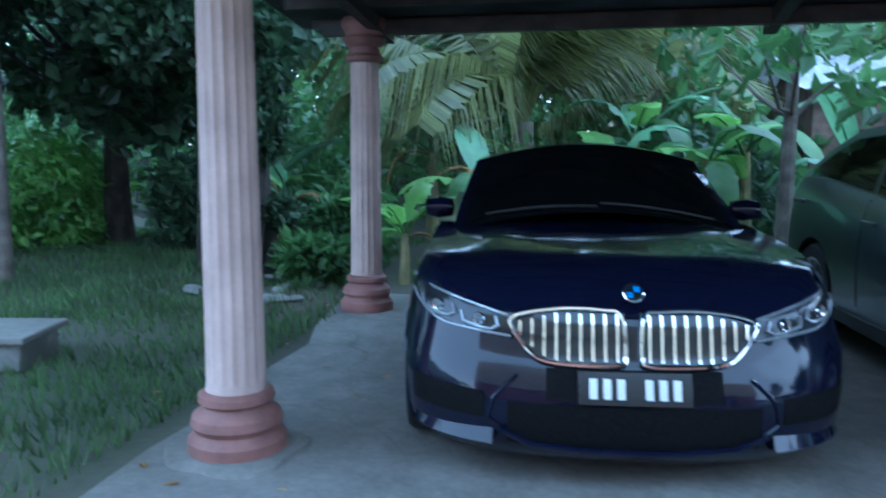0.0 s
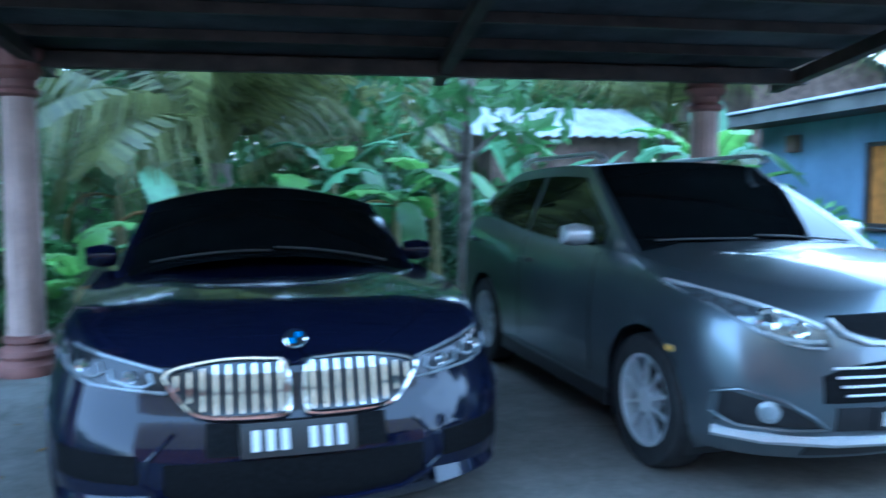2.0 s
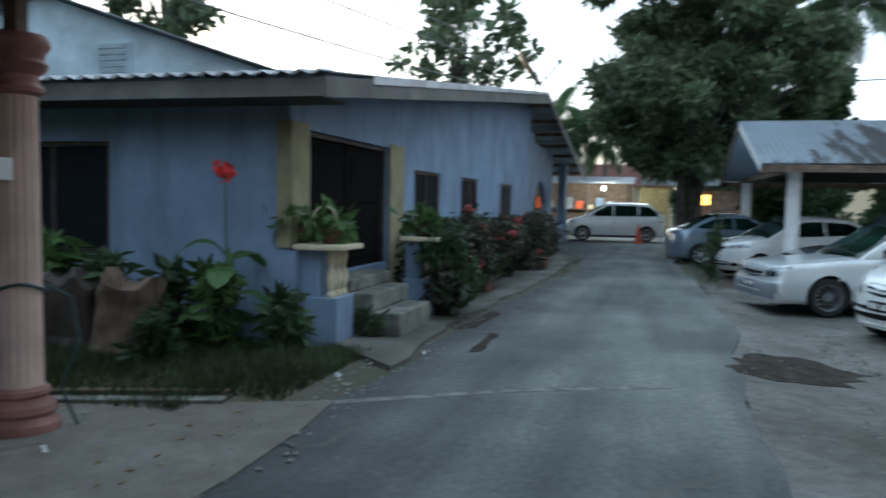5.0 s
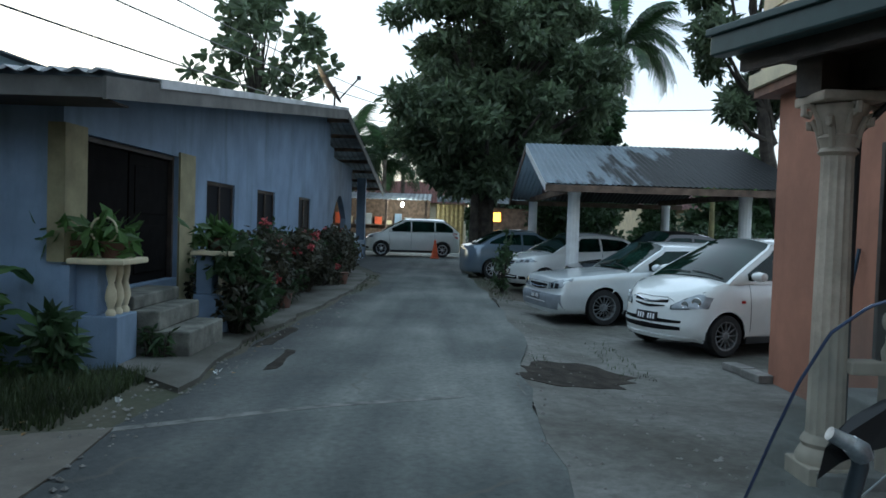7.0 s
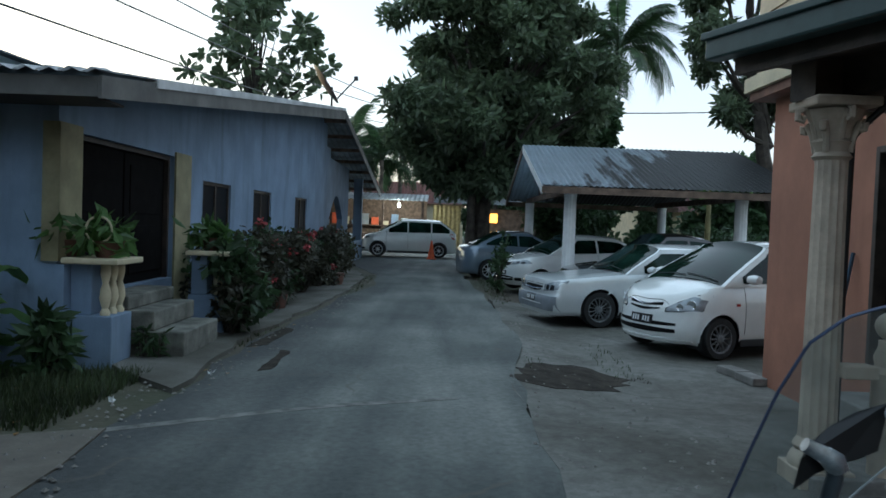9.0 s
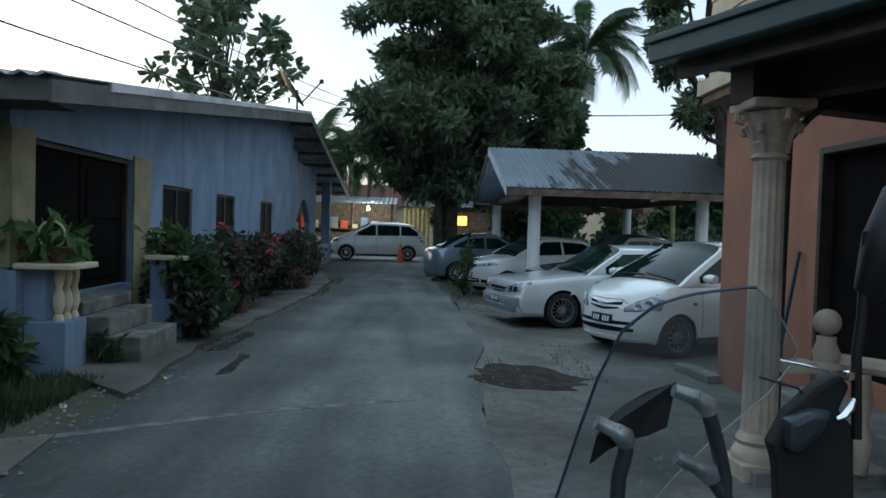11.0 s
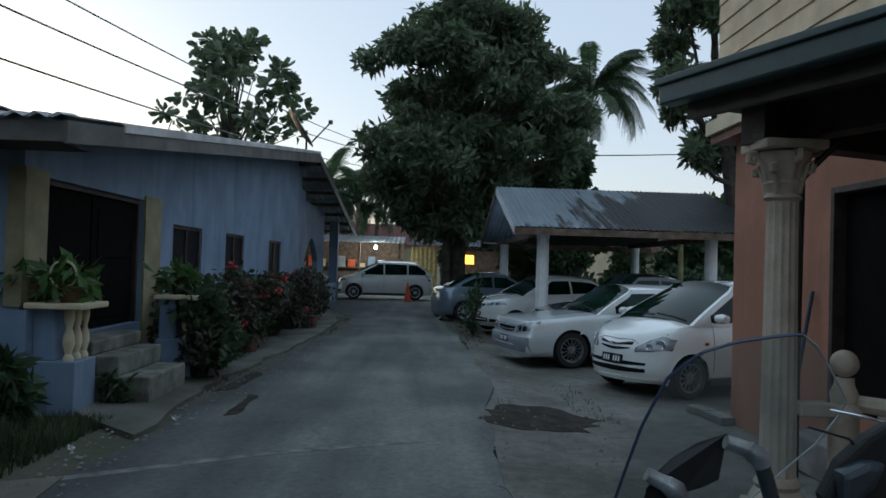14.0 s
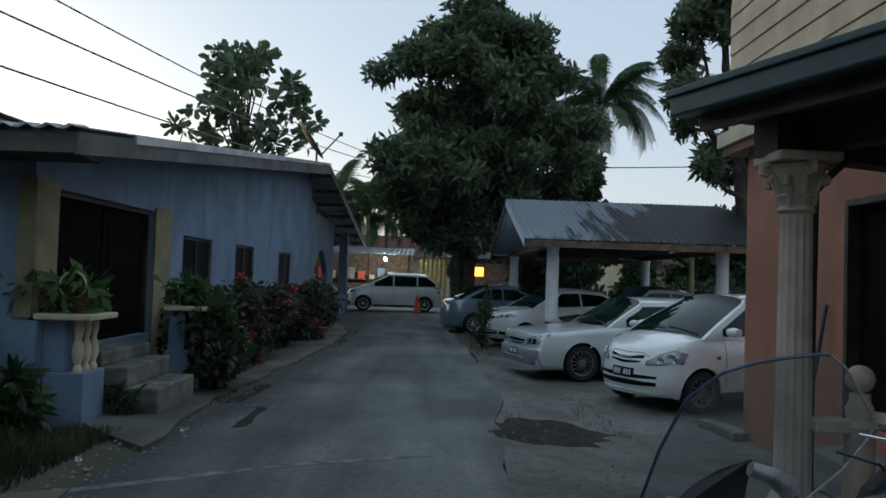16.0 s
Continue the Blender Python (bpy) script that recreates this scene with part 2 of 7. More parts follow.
streaked(BLUE_WALL, (0.10, 0.14, 0.15), 0.6)
YELLOW = mat("faded yellow paint", (0.30, 0.27, 0.16), 0.75, vary=0.15, scale=3, bump=0.1)
CREAM = mat("cream paint", (0.66, 0.58, 0.40), 0.7, vary=0.1, scale=3, bump=0.1)
ORANGE_WALL = mat("terracotta painted plaster", (0.36, 0.165, 0.105), 0.8, vary=0.1, scale=1.6, bump=0.15, bscale=50)
streaked(ORANGE_WALL, (0.20, 0.09, 0.06), 0.5)
PALE_BOARD = mat("cream weatherboard", (0.62, 0.50, 0.33), 0.7, vary=0.12, scale=2.5, bump=0.08)
WHITE_BOARD = mat("pale blue weatherboard", (0.52, 0.62, 0.68), 0.75, vary=0.15, scale=1.5)
# near black that paints the shade of an open doorway
DOORWAY_BLACK = mat("near black doorway fill", (0.007, 0.006, 0.006), 0.9, vary=0.2, scale=6, spec=0.1)
# near black base colour stands in for the shade of unlit rooms
ROOM_SHADE = mat("room shade colour", (0.02, 0.02, 0.022), 0.8, vary=0.2, scale=3)
DARK_WOOD = mat("dark timber", (0.055, 0.04, 0.032), 0.6, vary=0.3, scale=5, bump=0.2)
BROWN_WOOD = mat("weathered timber", (0.16, 0.11, 0.08), 0.8, vary=0.3, scale=4, bump=0.3)
DARK_SHEET = mat("dark matt roof sheet", (0.075, 0.078, 0.08), 0.9, vary=0.3, scale=2)
TIN = mat("galvanised sheet", (0.50, 0.53, 0.56), 0.42, metal=0.55, vary=0.2, scale=1.4, bump=0.05)
RUST_TIN = mat("rust stained sheet", (0.48, 0.57, 0.66), 0.55, metal=0.3, vary=0.2, scale=1.8, color2=(0.16, 0.16, 0.16), mix_scale=0.42)


def mossy(m):
    """Black moss and rust that has crept up the sheets from the eave, thickest on the far half."""
    nt = m.node_tree
    b = nt.nodes["Principled BSDF"]
    src = b.inputs["Base Color"].links[0].from_socket
    geo, mp, nz, sx, ya, zs, rp, mx = (nt.nodes.new(k) for k in ("ShaderNodeNewGeometry", "ShaderNodeMapping", "ShaderNodeTexNoise", "ShaderNodeSeparateXYZ", "ShaderNodeMath", "ShaderNodeMath", "ShaderNodeMapRange", "ShaderNodeMix"))
    mp.inputs["Scale"].default_value = (0.5, 3.2, 0.8)
    nz.inputs["Scale"].default_value, nz.inputs["Detail"].default_value, nz.inputs["Roughness"].default_value = 1.0, 8, 0.68
    nt.links.new(geo.outputs["Position"], mp.inputs["Vector"]), nt.links.new(mp.outputs["Vector"], nz.inputs["Vector"])
    nt.links.new(geo.outputs["Position"], sx.inputs["Vector"])
    ya.operation, ya.inputs[1].default_value = "MULTIPLY_ADD", -0.13
    nt.links.new(sx.outputs["Y"], ya.inputs[0]), nt.links.new(nz.outputs["Fac"], ya.inputs[2])
    zs.operation, zs.inputs[1].default_value = "MULTIPLY_ADD", -0.22
    nt.links.new(sx.outputs["Z"], zs.inputs[0]), nt.links.new(ya.outputs[0], zs.inputs[2])
    rp.inputs["From Min"].default_value, rp.inputs["From Max"].default_value = 0.36, 0.47
    rp.inputs["To Max"].default_value = 0.92
    nt.links.new(zs.outputs[0], rp.inputs["Value"])
    mx.data_type = "RGBA"
    mx.inputs["B"].default_value = (0.035, 0.03, 0.026, 1)
    nt.links.new(rp.outputs["Result"], mx.inputs["Factor"]), nt.links.new(src, mx.inputs["A"])
    nt.links.new(mx.outputs["Result"], b.inputs["Base Color"])


ROOF_TIN = mat("mossy zinc sheet", (0.50, 0.57, 0.64), 0.5, metal=0.3, vary=0.2, scale=1.8, color2=(0.36, 0.41, 0.46), mix_scale=0.42)
mossy(ROOF_TIN)
OLD_TIN = mat("dull zinc sheet", (0.16, 0.18, 0.19), 0.6, metal=0.3, vary=0.3, scale=1.5)
GUTTER = mat("dark green painted metal", (0.03, 0.06, 0.06), 0.4, vary=0.1)
PINK_COL = mat("pale pink column paint", (0.56, 0.41, 0.35), 0.65, vary=0.1, scale=4, bump=0.08)
RED_BASE = mat("dusty red column paint", (0.28, 0.135, 0.112), 0.6, vary=0.15, scale=5, bump=0.1)
STONE_COL = mat("buff column paint", (0.50, 0.42, 0.33), 0.7, vary=0.15, scale=4, bump=0.15)
GLASS_DARK = mat("tinted glass", (0.004, 0.005, 0.006), 0.03, vary=0, spec=0.35)
GLASS_CAR = mat("clear tinted glass", (0.008, 0.024, 0.018), 0.03, vary=0.4, scale=2.2, spec=0.22)
PANE = mat("house window glass", (0.012, 0.014, 0.018), 0.5, vary=0, spec=0.1)
CURTAIN = mat("orange curtain", (0.50, 0.21, 0.03), 0.85, vary=0.2, scale=9, bump=0.1)
CHROME = mat("chrome", (0.85, 0.86, 0.88), 0.08, metal=1.0, vary=0)
SILVER = mat("silver alloy", (0.68, 0.70, 0.73), 0.3, metal=0.5, vary=0.05)
RUBBER = mat("tyre rubber", (0.018, 0.018, 0.019), 0.75, vary=0.2, scale=20)
PLASTIC = mat("black plastic", (0.014, 0.014, 0.016), 0.45, vary=0.1, scale=20)
LAMP_GLASS = mat("headlamp lens", (0.36, 0.39, 0.42), 0.1, metal=0.25, vary=0.15, scale=14)
LAMP_HOUSE = mat("headlamp housing", (0.20, 0.22, 0.24), 0.12, metal=0.6, vary=0.3, scale=30)
LAMP_DARK = mat("headlamp bezel", (0.03, 0.032, 0.038), 0.12, metal=0.3, vary=0)
RED_LENS = mat("red tail lamp", (0.35, 0.015, 0.015), 0.15, vary=0)
PLATE = mat("number plate black", (0.01, 0.01, 0.012), 0.35, vary=0)
PLATE_INK = mat("number plate white", (0.82, 0.83, 0.84), 0.4, vary=0)
BADGE_BLUE = mat("badge blue", (0.05, 0.25, 0.62), 0.2, vary=0)
BARK = mat("grey bark", (0.15, 0.125, 0.10), 0.9, vary=0.3, scale=5, bump=0.6, bscale=25)
BARK_DARK = mat("dark bark", (0.065, 0.055, 0.045), 0.95, vary=0.3, scale=5, bump=0.6, bscale=25)
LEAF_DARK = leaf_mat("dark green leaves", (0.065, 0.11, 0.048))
LEAF_HEDGE = leaf_mat("dusky reddish hedge leaves", (0.072, 0.07, 0.045))
# green paled so that distance haze sits in the crown colour
LEAF_HAZED = leaf_mat("haze paled green mango leaves", (0.13, 0.175, 0.095))
PALE_ZINC = mat("pale zinc sheet", (0.6, 0.6, 0.61), 0.5, metal=0.1, vary=0.2, scale=1.4)
MOSSY = mat("dirty mossy cement strip", (0.17, 0.165, 0.15), 0.9, vary=0.3, scale=4, bump=0.35, bscale=40, color2=(0.07, 0.066, 0.052), mix_scale=1.1)
STEP = mat("mossy cement", (0.19, 0.19, 0.165), 0.9, vary=0.3, scale=4, bump=0.35, bscale=40)
LEAF_MID = leaf_mat("green leaves", (0.11, 0.20, 0.06))
LEAF_LIGHT = leaf_mat("fresh green leaves", (0.22, 0.40, 0.08))
LEAF_BLUE = leaf_mat("blue green banana leaves", (0.22, 0.38, 0.19), rough=0.35)
LEAF_DRY = leaf_mat("dry leaves", (0.33, 0.20, 0.07))
PALM_LEAF = leaf_mat("palm leaflets", (0.17, 0.185, 0.06))
PALM_STEM = mat("palm stalk", (0.24, 0.21, 0.09), 0.6, vary=0.2)
GRASS = leaf_mat("grass blades", (0.115, 0.18, 0.06), island=0.45)
GRASS_DARK = leaf_mat("dull verge grass blades", (0.06, 0.08, 0.035), island=0.45)
MESH = mat("black grille mesh", (0.006, 0.006, 0.007), 0.8, vary=0.3, scale=60, spec=0.15)
FLOWER = mat("red petals", (0.70, 0.05, 0.04), 0.6, vary=0.15)
PINK_FLOWER = mat("pink petals", (0.45, 0.07, 0.08), 0.6, vary=0.15)
POT = mat("brown plant pot", (0.14, 0.07, 0.05), 0.7, vary=0.2)
WHITE = mat("white plastic", (0.75, 0.76, 0.76), 0.5, vary=0.05)
CONE = mat("orange cone plastic", (0.70, 0.12, 0.04), 0.5, vary=0.1)
CLEAR = glass_mat("clear acrylic screen", (0.72, 0.77, 0.77), 0.12)
TUBE_GREY = mat("blue grey tube", (0.06, 0.075, 0.09), 0.35, metal=0.3, vary=0.15, scale=30)
CAP = mat("worn silver cap", (0.42, 0.46, 0.50), 0.28, metal=0.6, vary=0.25, scale=40)
GLINT_EDGE = mat("painted pale edge glint", (0.42, 0.45, 0.46), 0.2, vary=0.1)
BLUE_EDGE = mat("blue screen edge", (0.06, 0.08, 0.15), 0.2, vary=0)


# ---- building helpers ----
def finish(bm, name, material, smooth=False, recalc=True):
    if recalc:
        bmesh.ops.recalc_face_normals(bm, faces=bm.faces)
    me = bpy.data.meshes.new(name)
    bm.to_mesh(me)
    bm.free()
    me.materials.append(material)
    if smooth:
        me.shade_smooth()
        me.set_sharp_from_angle(angle=radians(38))
    return me


def part(name, bm, material, parent, label="", smooth=False, m=None):
    """One mesh object under a thing or a part."""
    ob = new(name, finish(bm, name, material, smooth) if isinstance(bm, bmesh.types.BMesh) else bm)
    ob.parent = parent
    if m is not None:
        ob.matrix_basis = m
    if label:
        ob["label"] = label
    return ob


def thing(name, label, category, at=None, group="", kind=""):
    ob = new(name)
    ob.empty_display_size = 0.2
    if at is not None:
        ob.matrix_basis = at
    return tagged(ob, label, category, group, kind)


def solo(name, bm, material, label, category="", kind="", group="", at=None, smooth=False):
    ob = new(name, finish(bm, name, material, smooth) if isinstance(bm, bmesh.types.BMesh) else bm)
    if at is not None:
        ob.matrix_basis = at
    return tagged(ob, label, category, group, kind)


def box(x0, x1, y0, y1, z0, z1, bevel=0.0, bm=None):
    bm = bm or bmesh.new()
    vs = bmesh.ops.create_cube(bm, size=1)["verts"]
    for v in vs:
        v.co = Vector(((x0 + x1) / 2 + v.co.x * (x1 - x0), (y0 + y1) / 2 + v.co.y * (y1 - y0), (z0 + z1) / 2 + v.co.z * (z1 - z0)))
    if bevel:
        es = {e for v in vs for e in v.link_edges}
        bmesh.ops.bevel(bm, geom=list(es), offset=bevel, segments=2, affect="EDGES", profile=0.5)
    return bm


def lathe(rows, seg=24, bm=None, m=None, flute=0, depth=0.0, span=(0, 0), caps=True):
    """Turn rows of (radius, z) round z; rows inside span get flutes."""
    bm = bm or bmesh.new()
    rings = []
    for r, z in rows:
        ring = []
        for i in range(seg):
            a = 2 * math.pi * i / seg
            rr = r
            if flute and span[0] <= z <= span[1]:
                rr -= depth * (0.5 - 0.5 * math.cos(a * flute)) ** 0.6
            p = Vector((rr * math.cos(a), rr * math.sin(a), z))
            ring.append(bm.verts.new(m @ p if m else p))
        rings.append(ring)
    for a, b in zip(rings, rings[1:]):
        for i in range(seg):
            j = (i + 1) % seg
            bm.faces.new((a[i], a[j], b[j], b[i]))
    if caps and rows[0][0] > 1e-4:
        bm.faces.new(rings[0][::-1])
    if caps and rows[-1][0] > 1e-4:
        bm.faces.new(rings[-1])
    return bm


def tube(points, radius, seg=8, bm=None):
    """A tube along points; radius is a number or one per point."""
    bm = bm or bmesh.new()
    pts = [Vector(p) for p in points]
    rad = radius if isinstance(radius, (list, tuple)) else [radius] * len(pts)
    rings = []
    for i, p in enumerate(pts):
        d = (pts[min(i + 1, len(pts) - 1)] - pts[max(i - 1, 0)]).normalized()
        a = d.orthogonal().normalized() if i == 0 else (ax - d * ax.dot(d)).normalized()
        ax = a
        b = d.cross(a)
        rings.append([bm.verts.new(p + (a * math.cos(t) + b * math.sin(t)) * rad[i]) for t in (2 * math.pi * k / seg for k in range(seg))])
    for r0, r1 in zip(rings, rings[1:]):
        for k in range(seg):
            bm.faces.new((r0[k], r0[(k + 1) % seg], r1[(k + 1) % seg], r1[k]))
    bm.faces.new(rings[0][::-1]), bm.faces.new(rings[-1])
    return bm


def prism(poly, z0, z1, bm=None):
    """A slab with the outline poly (x, y)."""
    bm = bm or bmesh.new()
    lo = [bm.verts.new((x, y, z0)) for x, y in poly]
    hi = [bm.verts.new((x, y, z1)) for x, y in poly]
    n = len(poly)
    bm.faces.new(lo[::-1]), bm.faces.new(hi)
    for i in range(n):
        bm.faces.new((lo[i], lo[(i + 1) % n], hi[(i + 1) % n], hi[i]))
    return bm


def corrugated(p0, along, down, wave=0.09, amp=0.012, thick=0.004):
    """A corrugated sheet from corner p0; waves run along 'along', ridges point 'down'."""
    p0, along, down = Vector(p0), Vector(along), Vector(down)
    n = along.cross(down).normalized()
    if n.z < 0:
        n = -n
    k = max(4, int(along.length / wave * 4))
    bm = bmesh.new()
    rows = []
    for t in (0, 0.34, 0.67, 1):
        rows.append([bm.verts.new(p0 + along * (i / k) + down * t + n * amp * math.sin(i * math.pi / 2)) for i in range(k + 1)])
    for a, b in zip(rows, rows[1:]):
        for i in range(k):
            bm.faces.new((a[i], a[i + 1], b[i + 1], b[i]))
    bmesh.ops.solidify(bm, geom=bm.faces[:], thickness=thick)
    return bm


def rough_edge(poly, step=0.5, amp=0.12, seed=1):
    """The outline with wandering edges."""
    rnd = random.Random(seed)
    out = []
    for (x0, y0), (x1, y1) in zip(poly, poly[1:] + poly[:1]):
        n = max(1, int(math.hypot(x1 - x0, y1 - y0) / step))
        for i in range(n):
            t = i / n
            k = amp if i else 0
            out.append((x0 + (x1 - x0) * t + rnd.uniform(-k, k), y0 + (y1 - y0) * t + rnd.uniform(-k, k)))
    return out


def wall_with_holes(u0, u1, top, holes, v0, v1, axis, bottom=0.0):
    """A wall along x ('x') or y ('y') from u0 to u1, v0..v1 thick, with top(u) and rectangular holes (u0, u1, z0, z1)."""
    cuts = sorted({u0, u1, *[h[0] for h in holes], *[h[1] for h in holes], *top[1]})
    cuts = [c for c in cuts if u0 <= c <= u1]
    f = top[0]
    bm = bmesh.new()

    def prism_uz(quad):
        a = []
        for v in (v0, v1):
            a.append([bm.verts.new((u, v, z) if axis == "x" else (v, u, z)) for u, z in quad])
        n = len(quad)
        bm.faces.new(a[0]), bm.faces.new(a[1][::-1])
        for i in range(n):
            bm.faces.new((a[0][i], a[0][(i + 1) % n], a[1][(i + 1) % n], a[1][i]))
    for a, b in zip(cuts, cuts[1:]):
        mid = (a + b) / 2
        hs = sorted((h for h in holes if h[0] <= mid <= h[1]), key=lambda h: h[2])
        z = bottom
        for h in hs:
            if h[2] > z:
                prism_uz([(a, z), (b, z), (b, h[2]), (a, h[2])])
            z = h[3]
        prism_uz([(a, z), (b, z), (b, f(b)), (a, f(a))])
    return bm


def leaf_mesh(name, spots, n, size, material, seed, squash=1.0, long=1.0, droop=0.3, rosette=False):
    """Many small folded leaves in clumps: spots are (centre, radius); rosettes fan out from each centre as broad ovals."""
    rng = np.random.default_rng(seed)
    c = np.array([s[0] for s in spots], float)
    r = np.array([s[1] for s in spots], float)
    w = r ** 2 / (r ** 2).sum()
    idx = rng.choice(len(spots), n, p=w)
    d = rng.normal(size=(n, 3))
    d /= np.linalg.norm(d, axis=1)[:, None]
    rad = r[idx] * rng.uniform(0.15, 1, n) ** 0.45
    d[:, 2] *= squash
    p = c[idx] + d * rad[:, None]
    a = rng.normal(size=(n, 3)); a[:, 2] -= droop
    if rosette:
        a = d + 0.35 * a
        p = c[idx] + d * rad[:, None] * 0.45
    a /= np.linalg.norm(a, axis=1)[:, None]
    b = np.cross(a, rng.normal(size=(n, 3)))
    b /= np.linalg.norm(b, axis=1)[:, None] + 1e-9
    nn = np.cross(a, b)
    s = size * rng.uniform(0.6, 1.3, n)[:, None]
    if rosette:
        v = np.empty((n, 6, 3))
        for k, (u, w, h) in enumerate(((0, 0, 0), (0.45, 0.22, 0.08), (0.8, 0.26, 0.06), (1, 0, 0), (0.8, -0.26, 0.06), (0.45, -0.22, 0.08))):
            v[:, k] = p + (a * u * long + b * w + nn * h) * s
        me = bpy.data.meshes.new(name)
        f = np.arange(n * 6).reshape(n, 6)
        me.from_pydata(v.reshape(-1, 3).tolist(), [], np.concatenate([f[:, [0, 1, 2, 3]], f[:, [0, 3, 4, 5]]]).tolist())
        me.materials.append(material)
        return me
    v = np.empty((n, 4, 3))
    v[:, 0] = p
    v[:, 1] = p + (a * 0.5 * long + b * 0.32 + nn * 0.1) * s
    v[:, 2] = p + a * s * long
    v[:, 3] = p + (a * 0.5 * long - b * 0.32 + nn * 0.1) * s
    me = bpy.data.meshes.new(name)
    f = np.arange(n * 4).reshape(n, 4)
    faces = np.concatenate([f[:, [0, 1, 2]], f[:, [0, 2, 3]]])
    me.from_pydata(v.reshape(-1, 3).tolist(), [], faces.tolist())
    me.materials.append(material)
    return me


def tree(name, label, at, height, spread, leaves, size, leaf, bark, seed, trunk=0.2, low=0.35, clumps=26, squash=0.8, long=1.0, lean=(0, 0), category="tree", core=0.26, rosette=False):
    rnd = random.Random(seed)
    t = thing(name, label, category, pose(*at))
    fork = height * low
    bm = tube([(0, 0, -0.1), (lean[0] * 0.3, lean[1] * 0.3, fork * 0.5), (lean[0] * 0.6, lean[1] * 0.6, fork), (lean[0], lean[1], height * 0.8)], [trunk * 1.3, trunk, trunk * 0.85, trunk * 0.2], 9)
    spots = []
    for i in range(clumps):
        a, h = rnd.uniform(0, 6.283), rnd.uniform(0.0, 1.0)
        rr = spread * math.sin(math.pi * (0.18 + 0.74 * h)) * rnd.uniform(0.35, 0.95)
        z = fork + (height - fork) * (0.08 + 0.86 * h)
        c = (lean[0] + rr * math.cos(a), lean[1] + rr * math.sin(a), z)
        spots.append((c, spread * rnd.uniform(core * 0.7, core * 1.35)))
        if i % 2 == 0:
            z0 = fork + (z - fork) * rnd.uniform(0.1, 0.4)
            k = z0 / (height * 0.8)
            mid = (lean[0] * k + c[0] * 0.35, lean[1] * k + c[1] * 0.35, (z0 + z) / 2 - 0.05 * height * rnd.random())
            tube([(lean[0] * k, lean[1] * k, z0), mid, c], [trunk * 0.42, trunk * 0.27, trunk * 0.06], 6, bm)
    part("trunk", bm, bark, t, smooth=True)
    part("crown", leaf_mesh("crown", spots, leaves, size, leaf, seed, squash, long, rosette=rosette), leaf, t)
    return t


def frond_mesh(name, length, width, material, seed, arch=0.9, pairs=34, droop=0.5, thin=0.022):
    """A palm frond: an arching stalk along +x with hanging leaflets."""
    rnd = random.Random(seed)
    bm = bmesh.new()
    pts = []
    for i in range(13):
        t = i / 12
        pts.append(Vector((length * (t - 0.25 * arch * t * t), 0, length * (0.45 * t - arch * 0.62 * t * t))))
    tube(pts, [0.035 * (1 - 0.85 * i / 12) for i in range(13)], 5, bm)
    for k in range(pairs):
        t = 0.14 + 0.86 * k / pairs
        i = min(11, int(t * 12))
        p = pts[i].lerp(pts[i + 1], t * 12 - i)
        d = (pts[i + 1] - pts[i]).normalized()
        ll = width * (0.5 + 0.9 * math.sin(math.pi * min(1, t * 0.95))) * rnd.uniform(0.85, 1.1)
        for s in (-1, 1):
            side = Vector((0, s, 0))
            tip = p + (side * 0.75 + d * 0.55 + Vector((0, 0, -droop * rnd.uniform(0.6, 1.3)))) * ll
            mid = p + (side * 0.5 + d * 0.3 + Vector((0, 0, -droop * 0.12))) * ll
            w = d * thin * (1 + width)
            v = [bm.verts.new(q) for q in (p - w, p + w, mid + w * 1.1, mid - w * 1.1, tip)]
            bm.faces.new((v[0], v[1], v[2], v[3])), bm.faces.new((v[3], v[2], v[4]))
    return finish(bm, name, material, recalc=False)


# darker leaf colour puts the dusk silhouette of the far palms into the fronds
FRONDS_SILHOUETTE = [frond_mesh("frond", 3.0, 0.42, LEAF_DARK, 20 + i, arch=0.8 + 0.22 * i, droop=0.8 + 0.15 * i, pairs=50, thin=0.0135) for i in range(4)]
FRONDS = [frond_mesh("frond", 3.0, 0.62, PALM_LEAF, i, arch=0.55 + 0.14 * i, pairs=56, droop=0.75 + 0.12 * i, thin=0.011) for i in range(4)]


def palm(label, at, height, count, scale, seed, lean=(0, 0), trunk=0.13, kinds=None, rise=None):
    rnd = random.Random(seed)
    t = thing("coconut_palm", label, "palm tree", pose(*at))
    part("trunk", tube([(0, 0, -0.1), (lean[0] * 0.25, lean[1] * 0.25, height * 0.4), (lean[0], lean[1], height)], [trunk * 1.4, trunk, trunk * 0.8], 10), BARK, t, smooth=True)
    for i in range(count):
        up = rnd.uniform(-48, 42) if i % 3 else rnd.uniform(20, 60)
        if rise:
            up = rnd.uniform(*rise)
        m = Matrix.Translation((lean[0], lean[1], height)) @ Euler((radians(rnd.uniform(-12, 12)), radians(-up), radians(i * 137.5 + rnd.uniform(-10, 10)))).to_matrix().to_4x4() @ Matrix.Diagonal((scale, scale, scale, 1))
        part("frond", (kinds or FRONDS)[i % 4], None, t, m=m)
    return t


